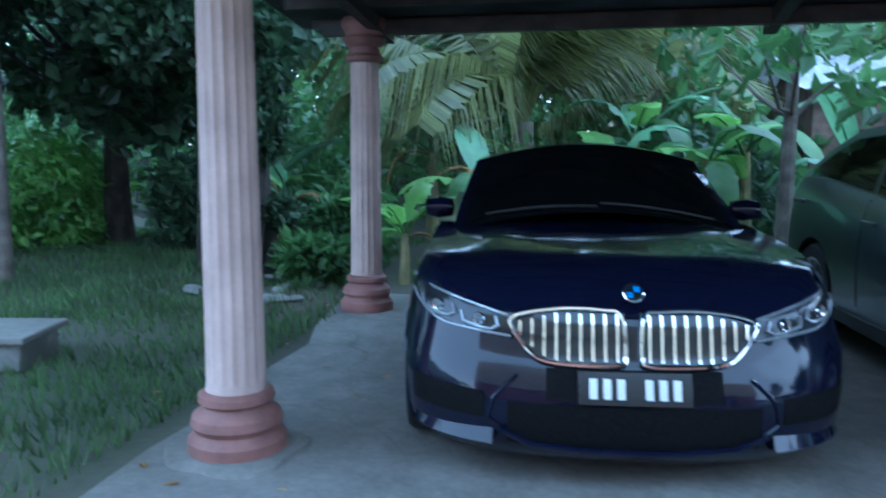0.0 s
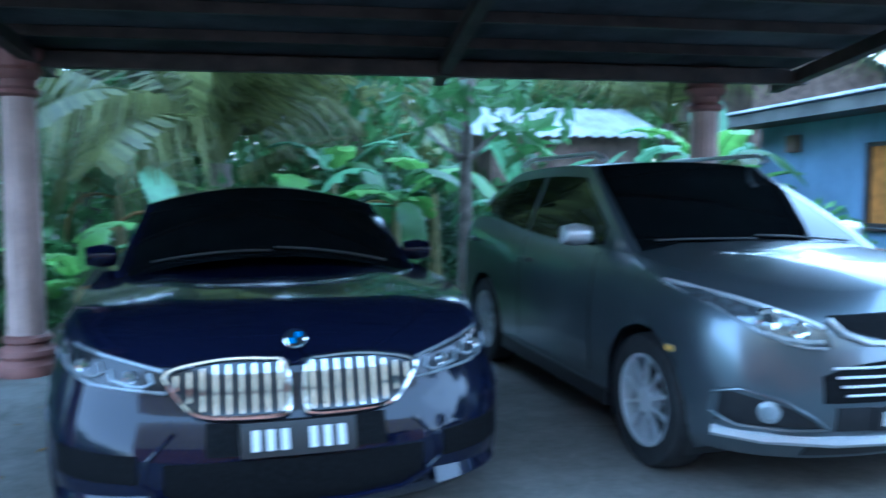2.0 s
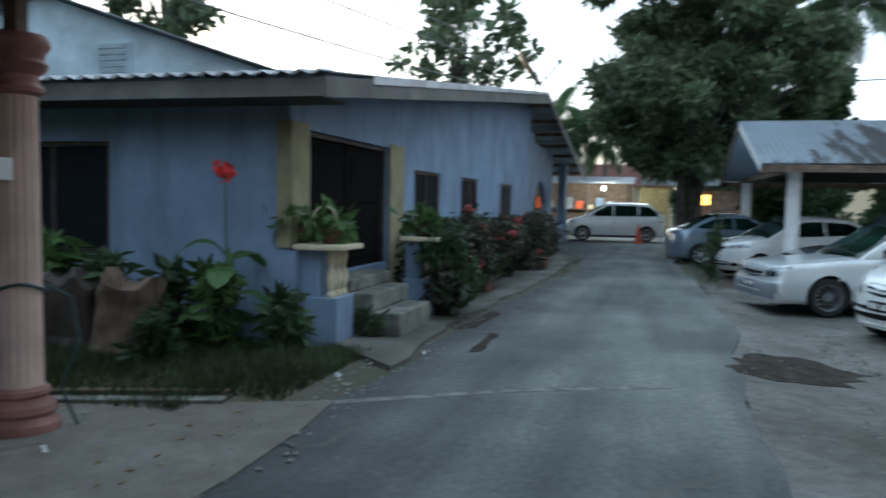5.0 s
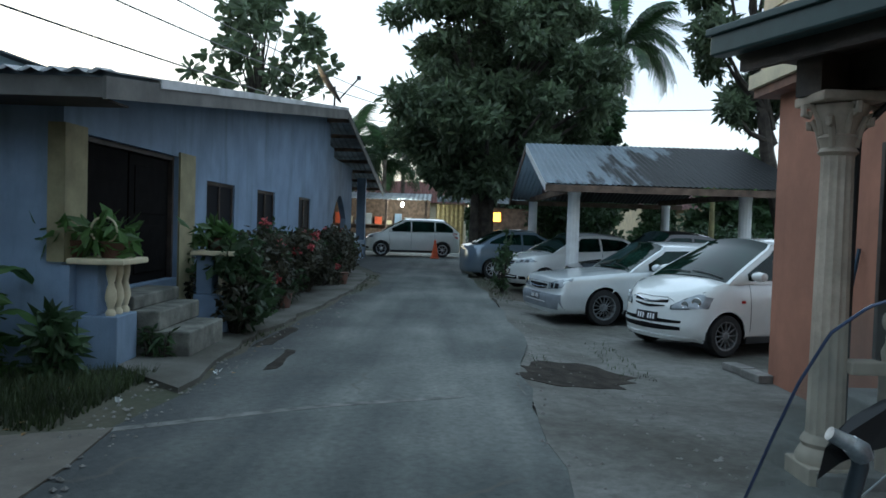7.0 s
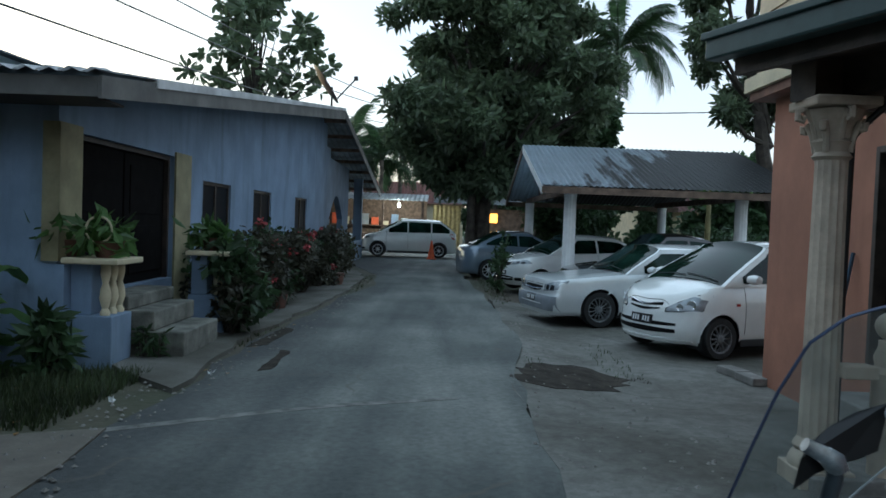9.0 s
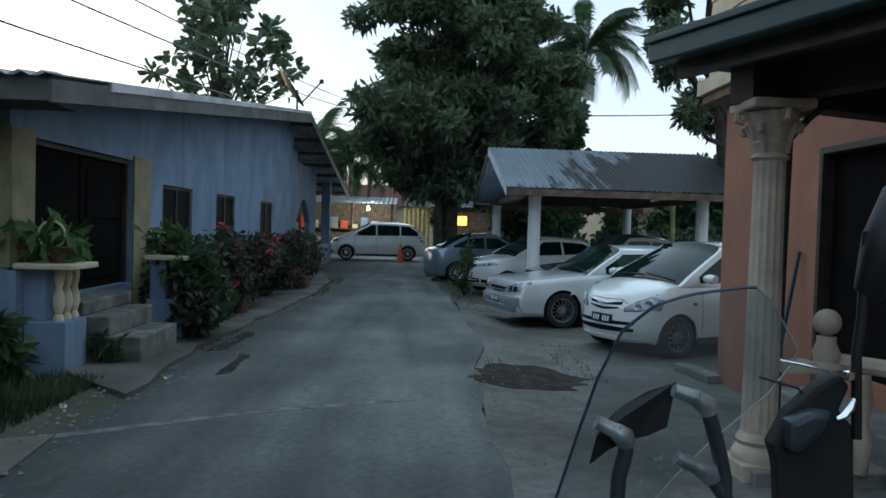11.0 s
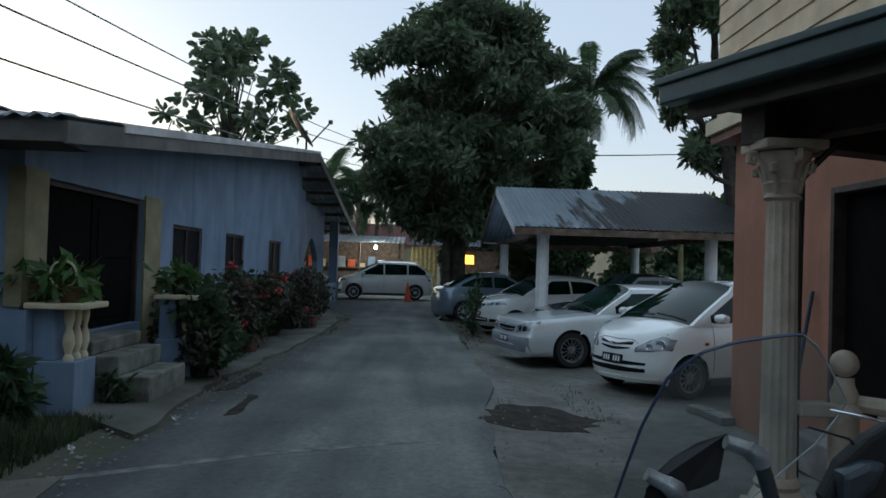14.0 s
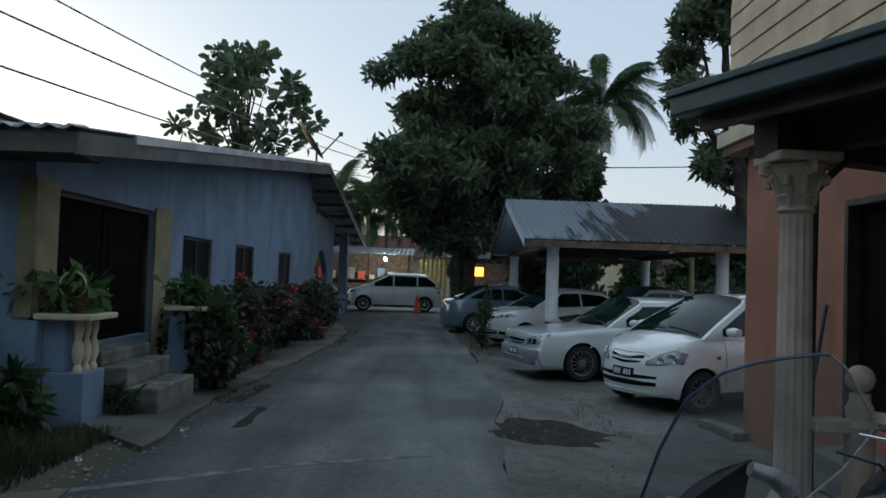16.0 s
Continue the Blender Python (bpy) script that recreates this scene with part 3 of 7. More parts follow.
def banana_leaf_mesh(name, length, width, material, arch, torn, seed):
    rnd = random.Random(seed)
    bm = bmesh.new()
    n = 14
    rows = []
    for i in range(n + 1):
        t = i / n
        x = length * (t - 0.3 * arch * t * t)
        z = length * (0.55 * t - 0.75 * arch * t * t)
        w = 0.012 if t < 0.16 else width * 0.5 * (math.sin(math.pi * min(1, (t - 0.16) / 0.84 * 0.93 + 0.07)) ** 0.55)
        if torn and t > 0.2:
            w *= rnd.uniform(0.75, 1.05)
        rows.append([bm.verts.new((x, s * w, z + k * w)) for s, k in ((-1, 0.12 - torn * rnd.uniform(0, 0.5)), (-0.5, 0.16), (0, 0), (0.5, 0.16), (1, 0.12 - torn * rnd.uniform(0, 0.5)))])
    for i, (a, b) in enumerate(zip(rows, rows[1:])):
        for k in range(4):
            if torn and i > 3 and k in (0, 3) and rnd.random() < 0.16:
                continue
            bm.faces.new((a[k], a[k + 1], b[k + 1], b[k]))
    tube([(length * (t - 0.3 * arch * t * t), 0, length * (0.55 * t - 0.75 * arch * t * t) - 0.01) for t in (0, 0.2, 0.4, 0.6, 0.8, 0.97)], [0.024, 0.02, 0.015, 0.012, 0.008, 0.004], 5, bm)
    me = finish(bm, name, material, recalc=False)
    me.shade_smooth()
    return me


BANANA = [banana_leaf_mesh("leaf", 1.7, 0.5, (LEAF_BLUE, LEAF_LIGHT, LEAF_BLUE, LEAF_MID)[i], 0.45 + 0.25 * i, i > 0, i) for i in range(4)]
BANANA_DRY = banana_leaf_mesh("leaf", 1.4, 0.3, LEAF_DRY, 1.4, True, 9)


def banana(at, height, count, scale, seed, light=False):
    rnd = random.Random(seed)
    t = thing("banana_plant", "banana plant with broad split green leaves", "banana plant", pose(*at, rz=rnd.uniform(0, 360)), "banana plants behind the carport")
    part("stem", tube([(0, 0, -0.1), (0.03, 0, height * 0.5), (0.05, 0.02, height)], [0.11 * scale, 0.09 * scale, 0.05 * scale], 9), PALM_STEM, t, smooth=True)
    for i in range(count):
        up = rnd.uniform(0, 55) if i else 62
        me = BANANA_DRY if i == count - 1 and rnd.random() < 0.6 else BANANA[1 if light else rnd.randrange(4)]
        m = Matrix.Translation((0.05, 0.02, height * rnd.uniform(0.88, 1))) @ Euler((0, radians(-up + 20), radians(i * 137.5))).to_matrix().to_4x4() @ Matrix.Diagonal((scale, scale, scale, 1))
        part("leaf", me, None, t, m=m)
    return t


def shrub(name, label, at, radius, height, leaves, size, leaf, seed, flowers=0, flower=None, category="shrub", long=1.2, group=""):
    rnd = random.Random(seed)
    t = thing(name, label, category, pose(*at), group)
    spots = [((rnd.uniform(-1, 1) * radius * 0.6, rnd.uniform(-1, 1) * radius * 0.6, height * rnd.uniform(0.12, 0.85)), radius * rnd.uniform(0.3, 0.55)) for _ in range(13)]
    for c, r in spots:
        part("stem", tube([(c[0] * 0.15, c[1] * 0.15, -0.05), (c[0] * 0.6, c[1] * 0.6, c[2] * 0.5), c], [0.018, 0.012, 0.005], 5), BARK_DARK, t)
    part("foliage", leaf_mesh("foliage", spots, leaves, size, leaf, seed, 1.0, long), leaf, t)
    for i in range(flowers):
        c, r = spots[i % len(spots)]
        p = Vector(c) + Vector((rnd.uniform(-1, 1), rnd.uniform(-1, 1), rnd.uniform(0.2, 1))).normalized() * r
        part("blossom", leaf_mesh("blossom", [(p, 0.06)], 26, 0.07, flower or FLOWER, seed + i), flower or FLOWER, t, "red blossom")
    return t


# ---- ground ----
def ramp01(v):
    return min(1.0, max(0.0, v))


def dip(x, y):
    """How far the parking apron lies below the lane."""
    return -0.14 * ramp01((x - 6.0) / 2.0) * ramp01((28.0 - x) / 2.0) * ramp01((-1.0 - y) / 1.2)


def sunk(bm):
    """Lay a flat slab on the dipped apron."""
    for co, no in (((0, -1.0, 0), (0, 1, 0)), ((0, -2.2, 0), (0, 1, 0)), ((6, 0, 0), (1, 0, 0)), ((8, 0, 0), (1, 0, 0))):
        bmesh.ops.bisect_plane(bm, geom=bm.verts[:] + bm.edges[:] + bm.faces[:], plane_co=co, plane_no=no)
    for v in bm.verts:
        v.co.z += dip(v.co.x, v.co.y)
    return bm


bm = bmesh.new()
xs = sorted({-900, -300, -90, -40, *range(-24, 61, 2), 90, 300, 900})
ys = sorted({-900, -300, -90, -40, *range(-26, 41, 2), 90, 300, 900})
grid = [[bm.verts.new((x, y, (-0.17 if 8 <= x <= 26 and -26 <= y <= -2 else -0.07 if 4 <= x <= 6 and -4 <= y <= -2 else 0.0) if abs(x) < 62 and abs(y) < 42 else -0.2)) for y in ys] for x in xs]
for i in range(len(xs) - 1):
    for j in range(len(ys) - 1):
        bm.faces.new((grid[i][j], grid[i + 1][j], grid[i + 1][j + 1], grid[i][j + 1]))
solo("ground", bm, EARTH, "bare brown earth with thin grass", "ground", "structure")
ROAD = rough_edge([(-25, 1.9), (-6, 1.9), (-2.4, 2.2), (3.5, 2.25), (5.6, 2.1), (6.8, 1.95), (9.8, 2.05), (16.5, 1.6), (19, 1.25), (23, 1.6), (29, 3.4), (34, 5.5), (47, 6), (47, -2.5), (34, -2.2), (26, -0.9), (20, -1.15), (17.7, -1.32), (10.4, -1.42), (8.2, -1.1), (4, -1.2), (-25, -1.3)], 0.7, 0.07, 4)
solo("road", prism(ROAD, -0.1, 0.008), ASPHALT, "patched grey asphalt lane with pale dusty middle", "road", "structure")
solo("pavement_1", prism(rough_edge([(-2.3, 2.0), (4.0, 1.95), (5.7, 2.05), (5.35, 2.85), (4.6, 4.9), (3.9, 7.6), (-2.75, 7.4), (-2.35, 5.4)], 0.6, 0.05, 5), -0.1, 0.022), CONCRETE, "pale concrete carport slab", "pavement", "structure")
solo("pavement_2", sunk(prism(rough_edge([(1.5, -1.15), (8.1, -1.05), (10.3, -1.4), (17, -1.36), (17.5, -9), (8.9, -9), (8.9, -4), (1.5, -4.2)], 0.6, 0.08, 6), -0.1, 0.013)), APRON, "worn concrete apron with dirt stains", "pavement", "structure")
solo("pavement_3", prism(rough_edge([(6.9, 2.0), (9.6, 2.15), (16.4, 1.72), (21, 1.7), (24, 2.3), (24, 3.3), (8.3, 3.3), (7.6, 2.7)], 0.4, 0.07, 7), -0.1, 0.05), MOSSY, "raw cement strip beside the flower bed", "pavement", "structure")
solo("puddle_patch", sunk(prism(rough_edge([(8.2, -1.05), (7.9, -1.5), (8.2, -2.1), (8.9, -2.5), (9.5, -2.1), (9.3, -1.45)], 0.14, 0.1, 8), -0.05, 0.019)), DAMP, "damp dark hollow in the apron", "ground", "structure")
for i, (pl, z) in enumerate((([(9.4, 1.98), (11.2, 1.9), (11, 1.72), (9.6, 1.78)], 0.012), ([(8.0, 1.52), (9.3, 1.54), (9.2, 1.42), (8.1, 1.4)], 0.0125))):
    solo("road_patch_%d" % (i + 1), prism(rough_edge(pl, 0.12, 0.022, 20 + i), -0.05, z), DAMP, "damp dark patch at the lane edge", "road", "structure")
SEAM = mat("pale cement seam", (0.17, 0.17, 0.16), 0.9, vary=0.3, scale=6)
for i, pl in enumerate(([(5.6, 2.1), (6.2, 1.2), (6.7, 0.3), (7.05, -0.5), (7.12, -0.46), (6.8, 0.36), (6.28, 1.28), (5.7, 2.12)],)):
    solo("road_seam_%d" % (i + 1), prism(rough_edge(pl, 0.3, 0.02, 30 + i), -0.05, 0.011 + 0.001 * i), SEAM, "pale dusty seam in the asphalt", "road", "structure")

# ---- blue house beside the lane ----
WX, WY = 7.75, 3.45          # near corner of the house
APEX = (23.6, 4.85)
EAVE = 2.62


def gable(x):
    return EAVE + (APEX[1] - 0.12 - EAVE) * (x - 7.0) / (APEX[0] - 7.0) if x < APEX[0] else APEX[1] - 0.12 - (APEX[1] - 3.0) * (x - APEX[0]) / 14.0


def slope_top(u):
    return gable(WX)


holes = [(8.2, 11.0, 0.68, 2.36), (12.3, 13.9, 0.4, 2.1), (15.55, 17.15, 0.8, 2.1), (19.9, 21.6, 0.8, 2.1)]
wall_n = solo("wall_south", wall_with_holes(WX, 25.0, (gable, [APEX[0]]), holes, WY, WY + 0.18, "x"), BLUE_WALL, "blue plastered house wall beside the lane", "wall", "structure")
holes_w = [(5.7, 7.3, 0.9, 2.2), (9.1, 10.45, 0.95, 2.17)]
wall_w = solo("wall_west", wall_with_holes(WY + 0.18, 13.0, (slope_top, []), holes_w, WX, WX + 0.18, "y"), BLUE_WALL, "blue plastered house wall with two windows", "wall", "structure")
solo("wall_north", box(WX, 25.0, 13.0, 13.18, 0, 2.7), BLUE_WALL, "blue plastered rear house wall", "wall", "structure")
solo("wall_east", box(24.82, 25.0, WY + 0.18, 13.0, 0, 4.5), BLUE_WALL, "blue plastered end wall", "wall", "structure")
# floor and added backing wall take the room's shade as their colour
solo("floor_blue_house", box(WX + 0.18, 24.8, WY + 0.18, 13, -0.05, 0.66), ROOM_SHADE, "raised house floor with room shade in its colour", "floor", "structure")
solo("wall_inside", box(WX + 0.3, 24.6, WY + 2.4, WY + 2.5, 0.66, 2.6), ROOM_SHADE, "backing wall behind the windows, coloured as room shade", "wall", "structure")
# yellow pilasters at the door
for i, (a, b) in enumerate(((WX - 0.012, 8.2), (11.0, 11.65))):
    solo("trim_%d" % (i + 1), box(a, b, WY - 0.03, WY - 0.002, 1.06 if i == 0 else 0.1, 2.42), YELLOW, "faded yellow pilaster beside the doorway", "trim", "structure")
solo("trim_3", box(WX - 0.025, WX - 0.002, WY - 0.03, WY + 0.14, 1.06, 2.42), YELLOW, "faded yellow corner strip", "trim", "structure")


def window(name, axis, u0, u1, z0, z1, v, label, curtain=False, inward=1):
    w = thing(name, label, "window", kind="structure")
    f = 0.06

    def slab(a, b, c, d, v0, v1):
        v0, v1 = sorted((v + inward * v0, v + inward * v1))
        return box(a, b, v0, v1, c, d, 0.006) if axis == "x" else box(v0, v1, a, b, c, d, 0.006)
    for a, b, c, d in ((u0, u1, z1 - f, z1), (u0, u1, z0, z0 + f), (u0, u0 + f, z0 + f, z1 - f), (u1 - f, u1, z0 + f, z1 - f), ((u0 + u1) / 2 - 0.03, (u0 + u1) / 2 + 0.03, z0 + f, z1 - f)):
        part("window_frame", slab(a, b, c, d, 0.03, 0.1), DARK_WOOD, w)
    part("window_sill", slab(u0 - 0.05, u1 + 0.05, z0 - 0.05, z0 - 0.002, -0.05, 0.1), DARK_WOOD, w)
    for a, b in ((u0 + f, (u0 + u1) / 2 - 0.03), ((u0 + u1) / 2 + 0.03, u1 - f)):
        if curtain:
            c = bmesh.new()
            n = 24
            lo, hi = [], []
            for i in range(n + 1):
                u, vv = a + (b - a) * i / n, v + inward * (0.075 + 0.012 * math.sin(i * 1.9))
                lo.append(c.verts.new((u, vv, z0 + f) if axis == "x" else (vv, u, z0 + f)))
                hi.append(c.verts.new((u, vv, z1 - f) if axis == "x" else (vv, u, z1 - f)))
            for i in range(n):
                c.faces.new((lo[i], lo[i + 1], hi[i + 1], hi[i]))
            part("curtain", c, CURTAIN, w, "amber orange curtain cloth")
        else:
            part("pane", slab(a, b, z0 + f, z1 - f, 0.06, 0.066), PANE, w)
    return w


window("window_1", "y", 9.1, 10.45, 0.95, 2.17, WX, "dark framed window with amber curtains", True)
window("window_2", "y", 5.7, 7.3, 0.9, 2.2, WX, "dark timber window without light")
for i, h in enumerate(holes[1:]):
    window("window_%d" % (i + 3), "x", h[0], h[1], h[2], h[3], WY, "dark louvred window in the blue wall")
# open doorway; its black leaves carry the room's shade in their colour
door = thing("door_1", "wide open doorway filled with near black double leaves", "door", kind="structure")
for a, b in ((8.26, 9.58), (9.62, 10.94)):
    leaf_ = part("doorway_fill", box(a, b, WY + 0.12, WY + 0.16, 0.68, 2.3, 0.01), DOORWAY_BLACK, door)
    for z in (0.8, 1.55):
        part("panel", box(a + 0.15, b - 0.15, WY + 0.105, WY + 0.119, z, z + 0.6, 0.005), DOORWAY_BLACK, leaf_)
for a, b, c, d in ((8.2, 8.26, 0.68, 2.36), (10.94, 11.0, 0.68, 2.36), (8.26, 10.94, 2.3, 2.36)):
    part("door_frame", box(a, b, WY + 0.06, WY + 0.17, c, d, 0.005), DARK_WOOD, door)
# roof
roof = thing("roof_blue_house", "low pitched zinc sheet roof with timber fascia", "roof", kind="structure")
Y0, Y1 = 2.72, 13.6
part("sheet", corrugated((7.0, Y0, EAVE + 0.16), (0, Y1 - Y0, 0), (APEX[0] - 7.0, 0, APEX[1] + 0.04 - EAVE - 0.16), 0.2, 0.022), OLD_TIN, roof)
part("sheet", corrugated((APEX[0], Y0, APEX[1] + 0.04), (0, Y1 - Y0, 0), (14.2, 0, 3.05 - APEX[1] - 0.04), 0.2, 0.022), OLD_TIN, roof)
part("sheet_edge", corrugated((6.93, Y0, EAVE + 0.165), (0, Y1 - Y0, 0), (0.3, 0, 0.041), 0.2, 0.024, 0.012), PALE_ZINC, roof, "pale lapped sheet edge")
part("fascia", box(7.025, 7.055, Y0 + 0.034, Y1, EAVE - 0.055, EAVE + 0.12), mat("grey fascia paint", (0.15, 0.145, 0.135), 0.7, vary=0.2, scale=2), roof, "greyed timber fascia")
for xa, za, xb, zb in ((7.02, EAVE + 0.13, APEX[0], APEX[1]), (APEX[0], APEX[1], 37.7, 3.0)):
    b = bmesh.new()
    q = [b.verts.new((x, y, z)) for y in (Y0, Y0 + 0.03) for x, z in ((xa, za - 0.2), (xb, zb - 0.26), (xb, zb), (xa, za))]
    for f in ((0, 1, 2, 3), (7, 6, 5, 4), (0, 4, 5, 1), (3, 2, 6, 7), (0, 3, 7, 4), (1, 5, 6, 2)):
        b.faces.new([q[k] for k in f])
    part("verge_board", b, bpy.data.materials["grey fascia paint"], roof, "greyed timber verge board")
b = bmesh.new()
q = [b.verts.new((x, y, z)) for y in (Y0 - 0.02, Y0 + 0.16) for x, z in ((8.3, EAVE + 0.24), (APEX[0], APEX[1] + 0.0), (APEX[0], APEX[1] + 0.075), (8.3, EAVE + 0.34))]
for f in ((0, 1, 2, 3), (7, 6, 5, 4), (0, 4, 5, 1), (3, 2, 6, 7), (0, 3, 7, 4), (1, 5, 6, 2)):
    b.faces.new([q[k] for k in f])
part("flashing", b, PALE_ZINC, roof, "pale bent zinc flashing")
for i in range(7):
    x = APEX[0] + 0.6 + i * 2.0
    z = APEX[1] - 0.1 - (APEX[1] - 3.0) * (x - APEX[0]) / 14.0
    part("rafter", box(x, x + 0.06, Y0 + 0.05, WY + 1.4, z - 0.12, z), BROWN_WOOD, roof)
b = bmesh.new()
for a, c in (((7.1, EAVE - 0.02), (7.74, EAVE - 0.02)),):
    box(a[0], c[0], Y0 + 0.1, Y1, EAVE - 0.05, EAVE - 0.03, bm=b)
part("soffit", b, DARK_WOOD, roof, "dark boarded soffit")
# arched porch beyond the windows
arch = thing("porch_arch", "blue plastered porch wall with a round arch", "arch", kind="structure")
b = bmesh.new()
for i in range(16):
    xa, xb = 25.9 + i * 0.21, 25.9 + (i + 1) * 0.21
    ta, tb = (1.6 + 0.8 * math.sin(math.pi * k / 16) for k in (i, i + 1))
    q = [b.verts.new((x, y, z)) for y in (WY, WY + 0.2) for x, z in ((xa, ta), (xb, tb), (xb, 3.6), (xa, 3.6))]
    for f in ((0, 1, 2, 3), (7, 6, 5, 4), (0, 4, 5, 1), (3, 2, 6, 7)):
        b.faces.new([q[k] for k in f])
box(25.02, 25.9, WY, WY + 0.2, 0, 3.9, bm=b)
box(29.26, 31.0, WY, WY + 0.2, 0, 3.6, bm=b)
part("wall", b, BLUE_WALL, arch)
part("ledge", box(25.6, 33, WY - 0.4, WY - 0.25, 0, 0.75), BLUE_WALL, arch)
part("post", box(32.4, 32.75, WY - 0.4, WY - 0.05, 0, 3.3), BLUE_WALL, arch)
solo("wall_box", box(7.6, 7.748, 11.95, 12.2, 2.1, 2.38, 0.012), BROWN_WOOD, "small brown box fixed under the eave", "box")
# steps
steps = thing("doorstep", "three rough cement steps up to the doorway", "steps")
for k, (y0, h) in enumerate(((2.4, 0.31), (2.72, 0.52), (3.0, 0.67))):
    part("step", box(8.4, 9.65 + 0.08 * k, y0, 3.42, 0.0 if k == 0 else (0.31, 0.52)[k - 1], h, 0.02), STEP, steps)


def pier(at, label, w=0.46, dep=0.5):
    t = thing("garden_pier", label, "pier", pose(*at), "balustrade piers beside the steps")
    part("base", box(0, dep, 0, w, 0, 0.53, 0.012), BLUE_WALL, t)
    part("pillar", box(0.06, dep - 0.06, w * 0.5, w - 0.02, 0.53, 1.04, 0.01), BLUE_WALL, t)
    for i in range(1):
        for j in range(3):
            part("baluster", lathe([(0.045, 0.53), (0.05, 0.56), (0.03, 0.6), (0.058, 0.7), (0.05, 0.78), (0.028, 0.85), (0.05, 0.95), (0.045, 1.04)], 12, m=Matrix.Translation((0.08 + 0.17 * j, 0.1, 0))), CREAM, t, smooth=True)
    part("slab", box(-0.08, dep + 0.08, -0.08, w + 0.02, 1.04, 1.1, 0.015), CREAM, t)
    return t


pier((7.8, 2.92, 0), "blue pier with cream balusters and planter slab")
pier((10.2, 2.5, 0), "blue pier with cream balusters beside the steps")
solo("wall_stub", box(7.72, 8.2, 3.36, 3.44, 0, 1.03), BLUE_WALL, "short blue wall under the corner", "wall", "structure")

# ---- carport over the two near cars ----
COLS = [(-1.9, 3.42, 2.95), (-2.32, 6.72, 2.5), (4.27, 3.65, 2.95), (3.5, 6.95, 2.5)]


def carport_roof(x, y):
    return 2.62 + (7.0 - y) * 0.115


def column(x, y, top):
    t = thing("carport_column", "pale pink fluted column with dusty red base and capital", "column", pose(x, y, 0.02), "columns of the near carport")
    part("base", lathe([(0.235, 0), (0.24, 0.03), (0.235, 0.085), (0.205, 0.11), (0.2, 0.13), (0.22, 0.16), (0.21, 0.2), (0.165, 0.235), (0.16, 0.25), (0.182, 0.27), (0.178, 0.3), (0.145, 0.32)], 32), RED_BASE, t, smooth=True)
    part("shaft", lathe([(0.145, 0.32), (0.14, 0.35), (0.14, 0.37), (0.125, 2.1), (0.125, 2.18)], 96, flute=16, depth=0.012, span=(0.36, 2.15)), PINK_COL, t, smooth=True)
    part("capital", lathe([(0.13, 2.18), (0.16, 2.2), (0.165, 2.23), (0.135, 2.26), (0.135, 2.31), (0.17, 2.34), (0.19, 2.38), (0.165, 2.41), (0.17, 2.45), (0.2, 2.49), (0.2, 2.53), (0.18, 2.56)], 32), RED_BASE, t, smooth=True)
    if top > 2.6:
        part("post", box(-0.05, 0.05, -0.05, 0.05, 2.56, carport_roof(x, y) - 0.03), BROWN_WOOD, t)
    return t


for c in COLS:
    column(*c)
for c in COLS[:1] + COLS[2:3]:
    b = lathe([(0.36, 0.0), (0.33, 0.035), (0.26, 0.05)], 40)
    for v in b.verts:
        k = 1 + 0.28 * noise.noise(Vector((v.co.x * 4 + c[0], v.co.y * 4, 0.0)))
        v.co.x, v.co.y = v.co.x * k, v.co.y * k
    solo("column_footing", b, CONCRETE, "rough concrete pad under the column", "footing", at=pose(c[0], c[1], 0.004))
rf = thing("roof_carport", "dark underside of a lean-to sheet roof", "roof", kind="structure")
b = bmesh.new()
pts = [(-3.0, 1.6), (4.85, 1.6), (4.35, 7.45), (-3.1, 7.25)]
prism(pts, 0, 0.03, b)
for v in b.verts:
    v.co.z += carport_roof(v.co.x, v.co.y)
part("sheet", b, DARK_SHEET, rf)
for i in range(9):
    y = 2.0 + i * 0.62
    z = carport_roof(0, y)
    part("purlin", box(-2.9, 4.7 - 0.05 * i, y, y + 0.05, z - 0.085, z - 0.006), DARK_WOOD, rf)
for x0, x1 in ((-2.25, -2.15), (1.0, 1.1), (4.22, 4.32)):
    b = bmesh.new()
    box(x0, x1, 1.9, 7.1, -0.2, -0.09, bm=b)
    for v in b.verts:
        v.co.z += carport_roof(0, v.co.y)
    part("rafter", b, DARK_WOOD, rf)
part("beam", box(-2.7, 4.35, 6.7, 6.8, 2.44, 2.56), DARK_WOOD, rf)

# ---- orange house on the other side ----
solo("wall_orange", wall_with_holes(-6.0, 8.95, (lambda u: 3.2, []), [(5.0, 6.85, 0.45, 2.36)], -4.18, -4.0, "x", -0.2), ORANGE_WALL, "terracotta plastered house wall", "wall", "structure")
solo("wall_orange_end", box(8.77, 8.95, -9.0, -4.18, -0.2, 3.2), ORANGE_WALL, "terracotta plastered end wall", "wall", "structure")
# floor coloured as dark as the unlit room
solo("floor_orange_house", box(-6, 8.7, -9, -4.2, -0.05, 0.4), ROOM_SHADE, "dark raised floor inside", "floor", "structure")
# added inner wall, black in place of the unlit room
solo("wall_orange_inside", box(3.0, 8.0, -5.6, -5.5, 0.4, 3.1), DOORWAY_BLACK, "inner wall coloured near black for room shade", "wall", "structure")
d2 = thing("door_2", "dark open doorway with timber frame", "door", kind="structure")
for a, b_, c, d in ((6.79, 6.85, 0.45, 2.36), (5.0, 5.06, 0.45, 2.36), (5.06, 6.79, 2.3, 2.36)):
    part("door_frame", box(a, b_, -4.12, -3.985, c, d, 0.006), DARK_WOOD, d2)
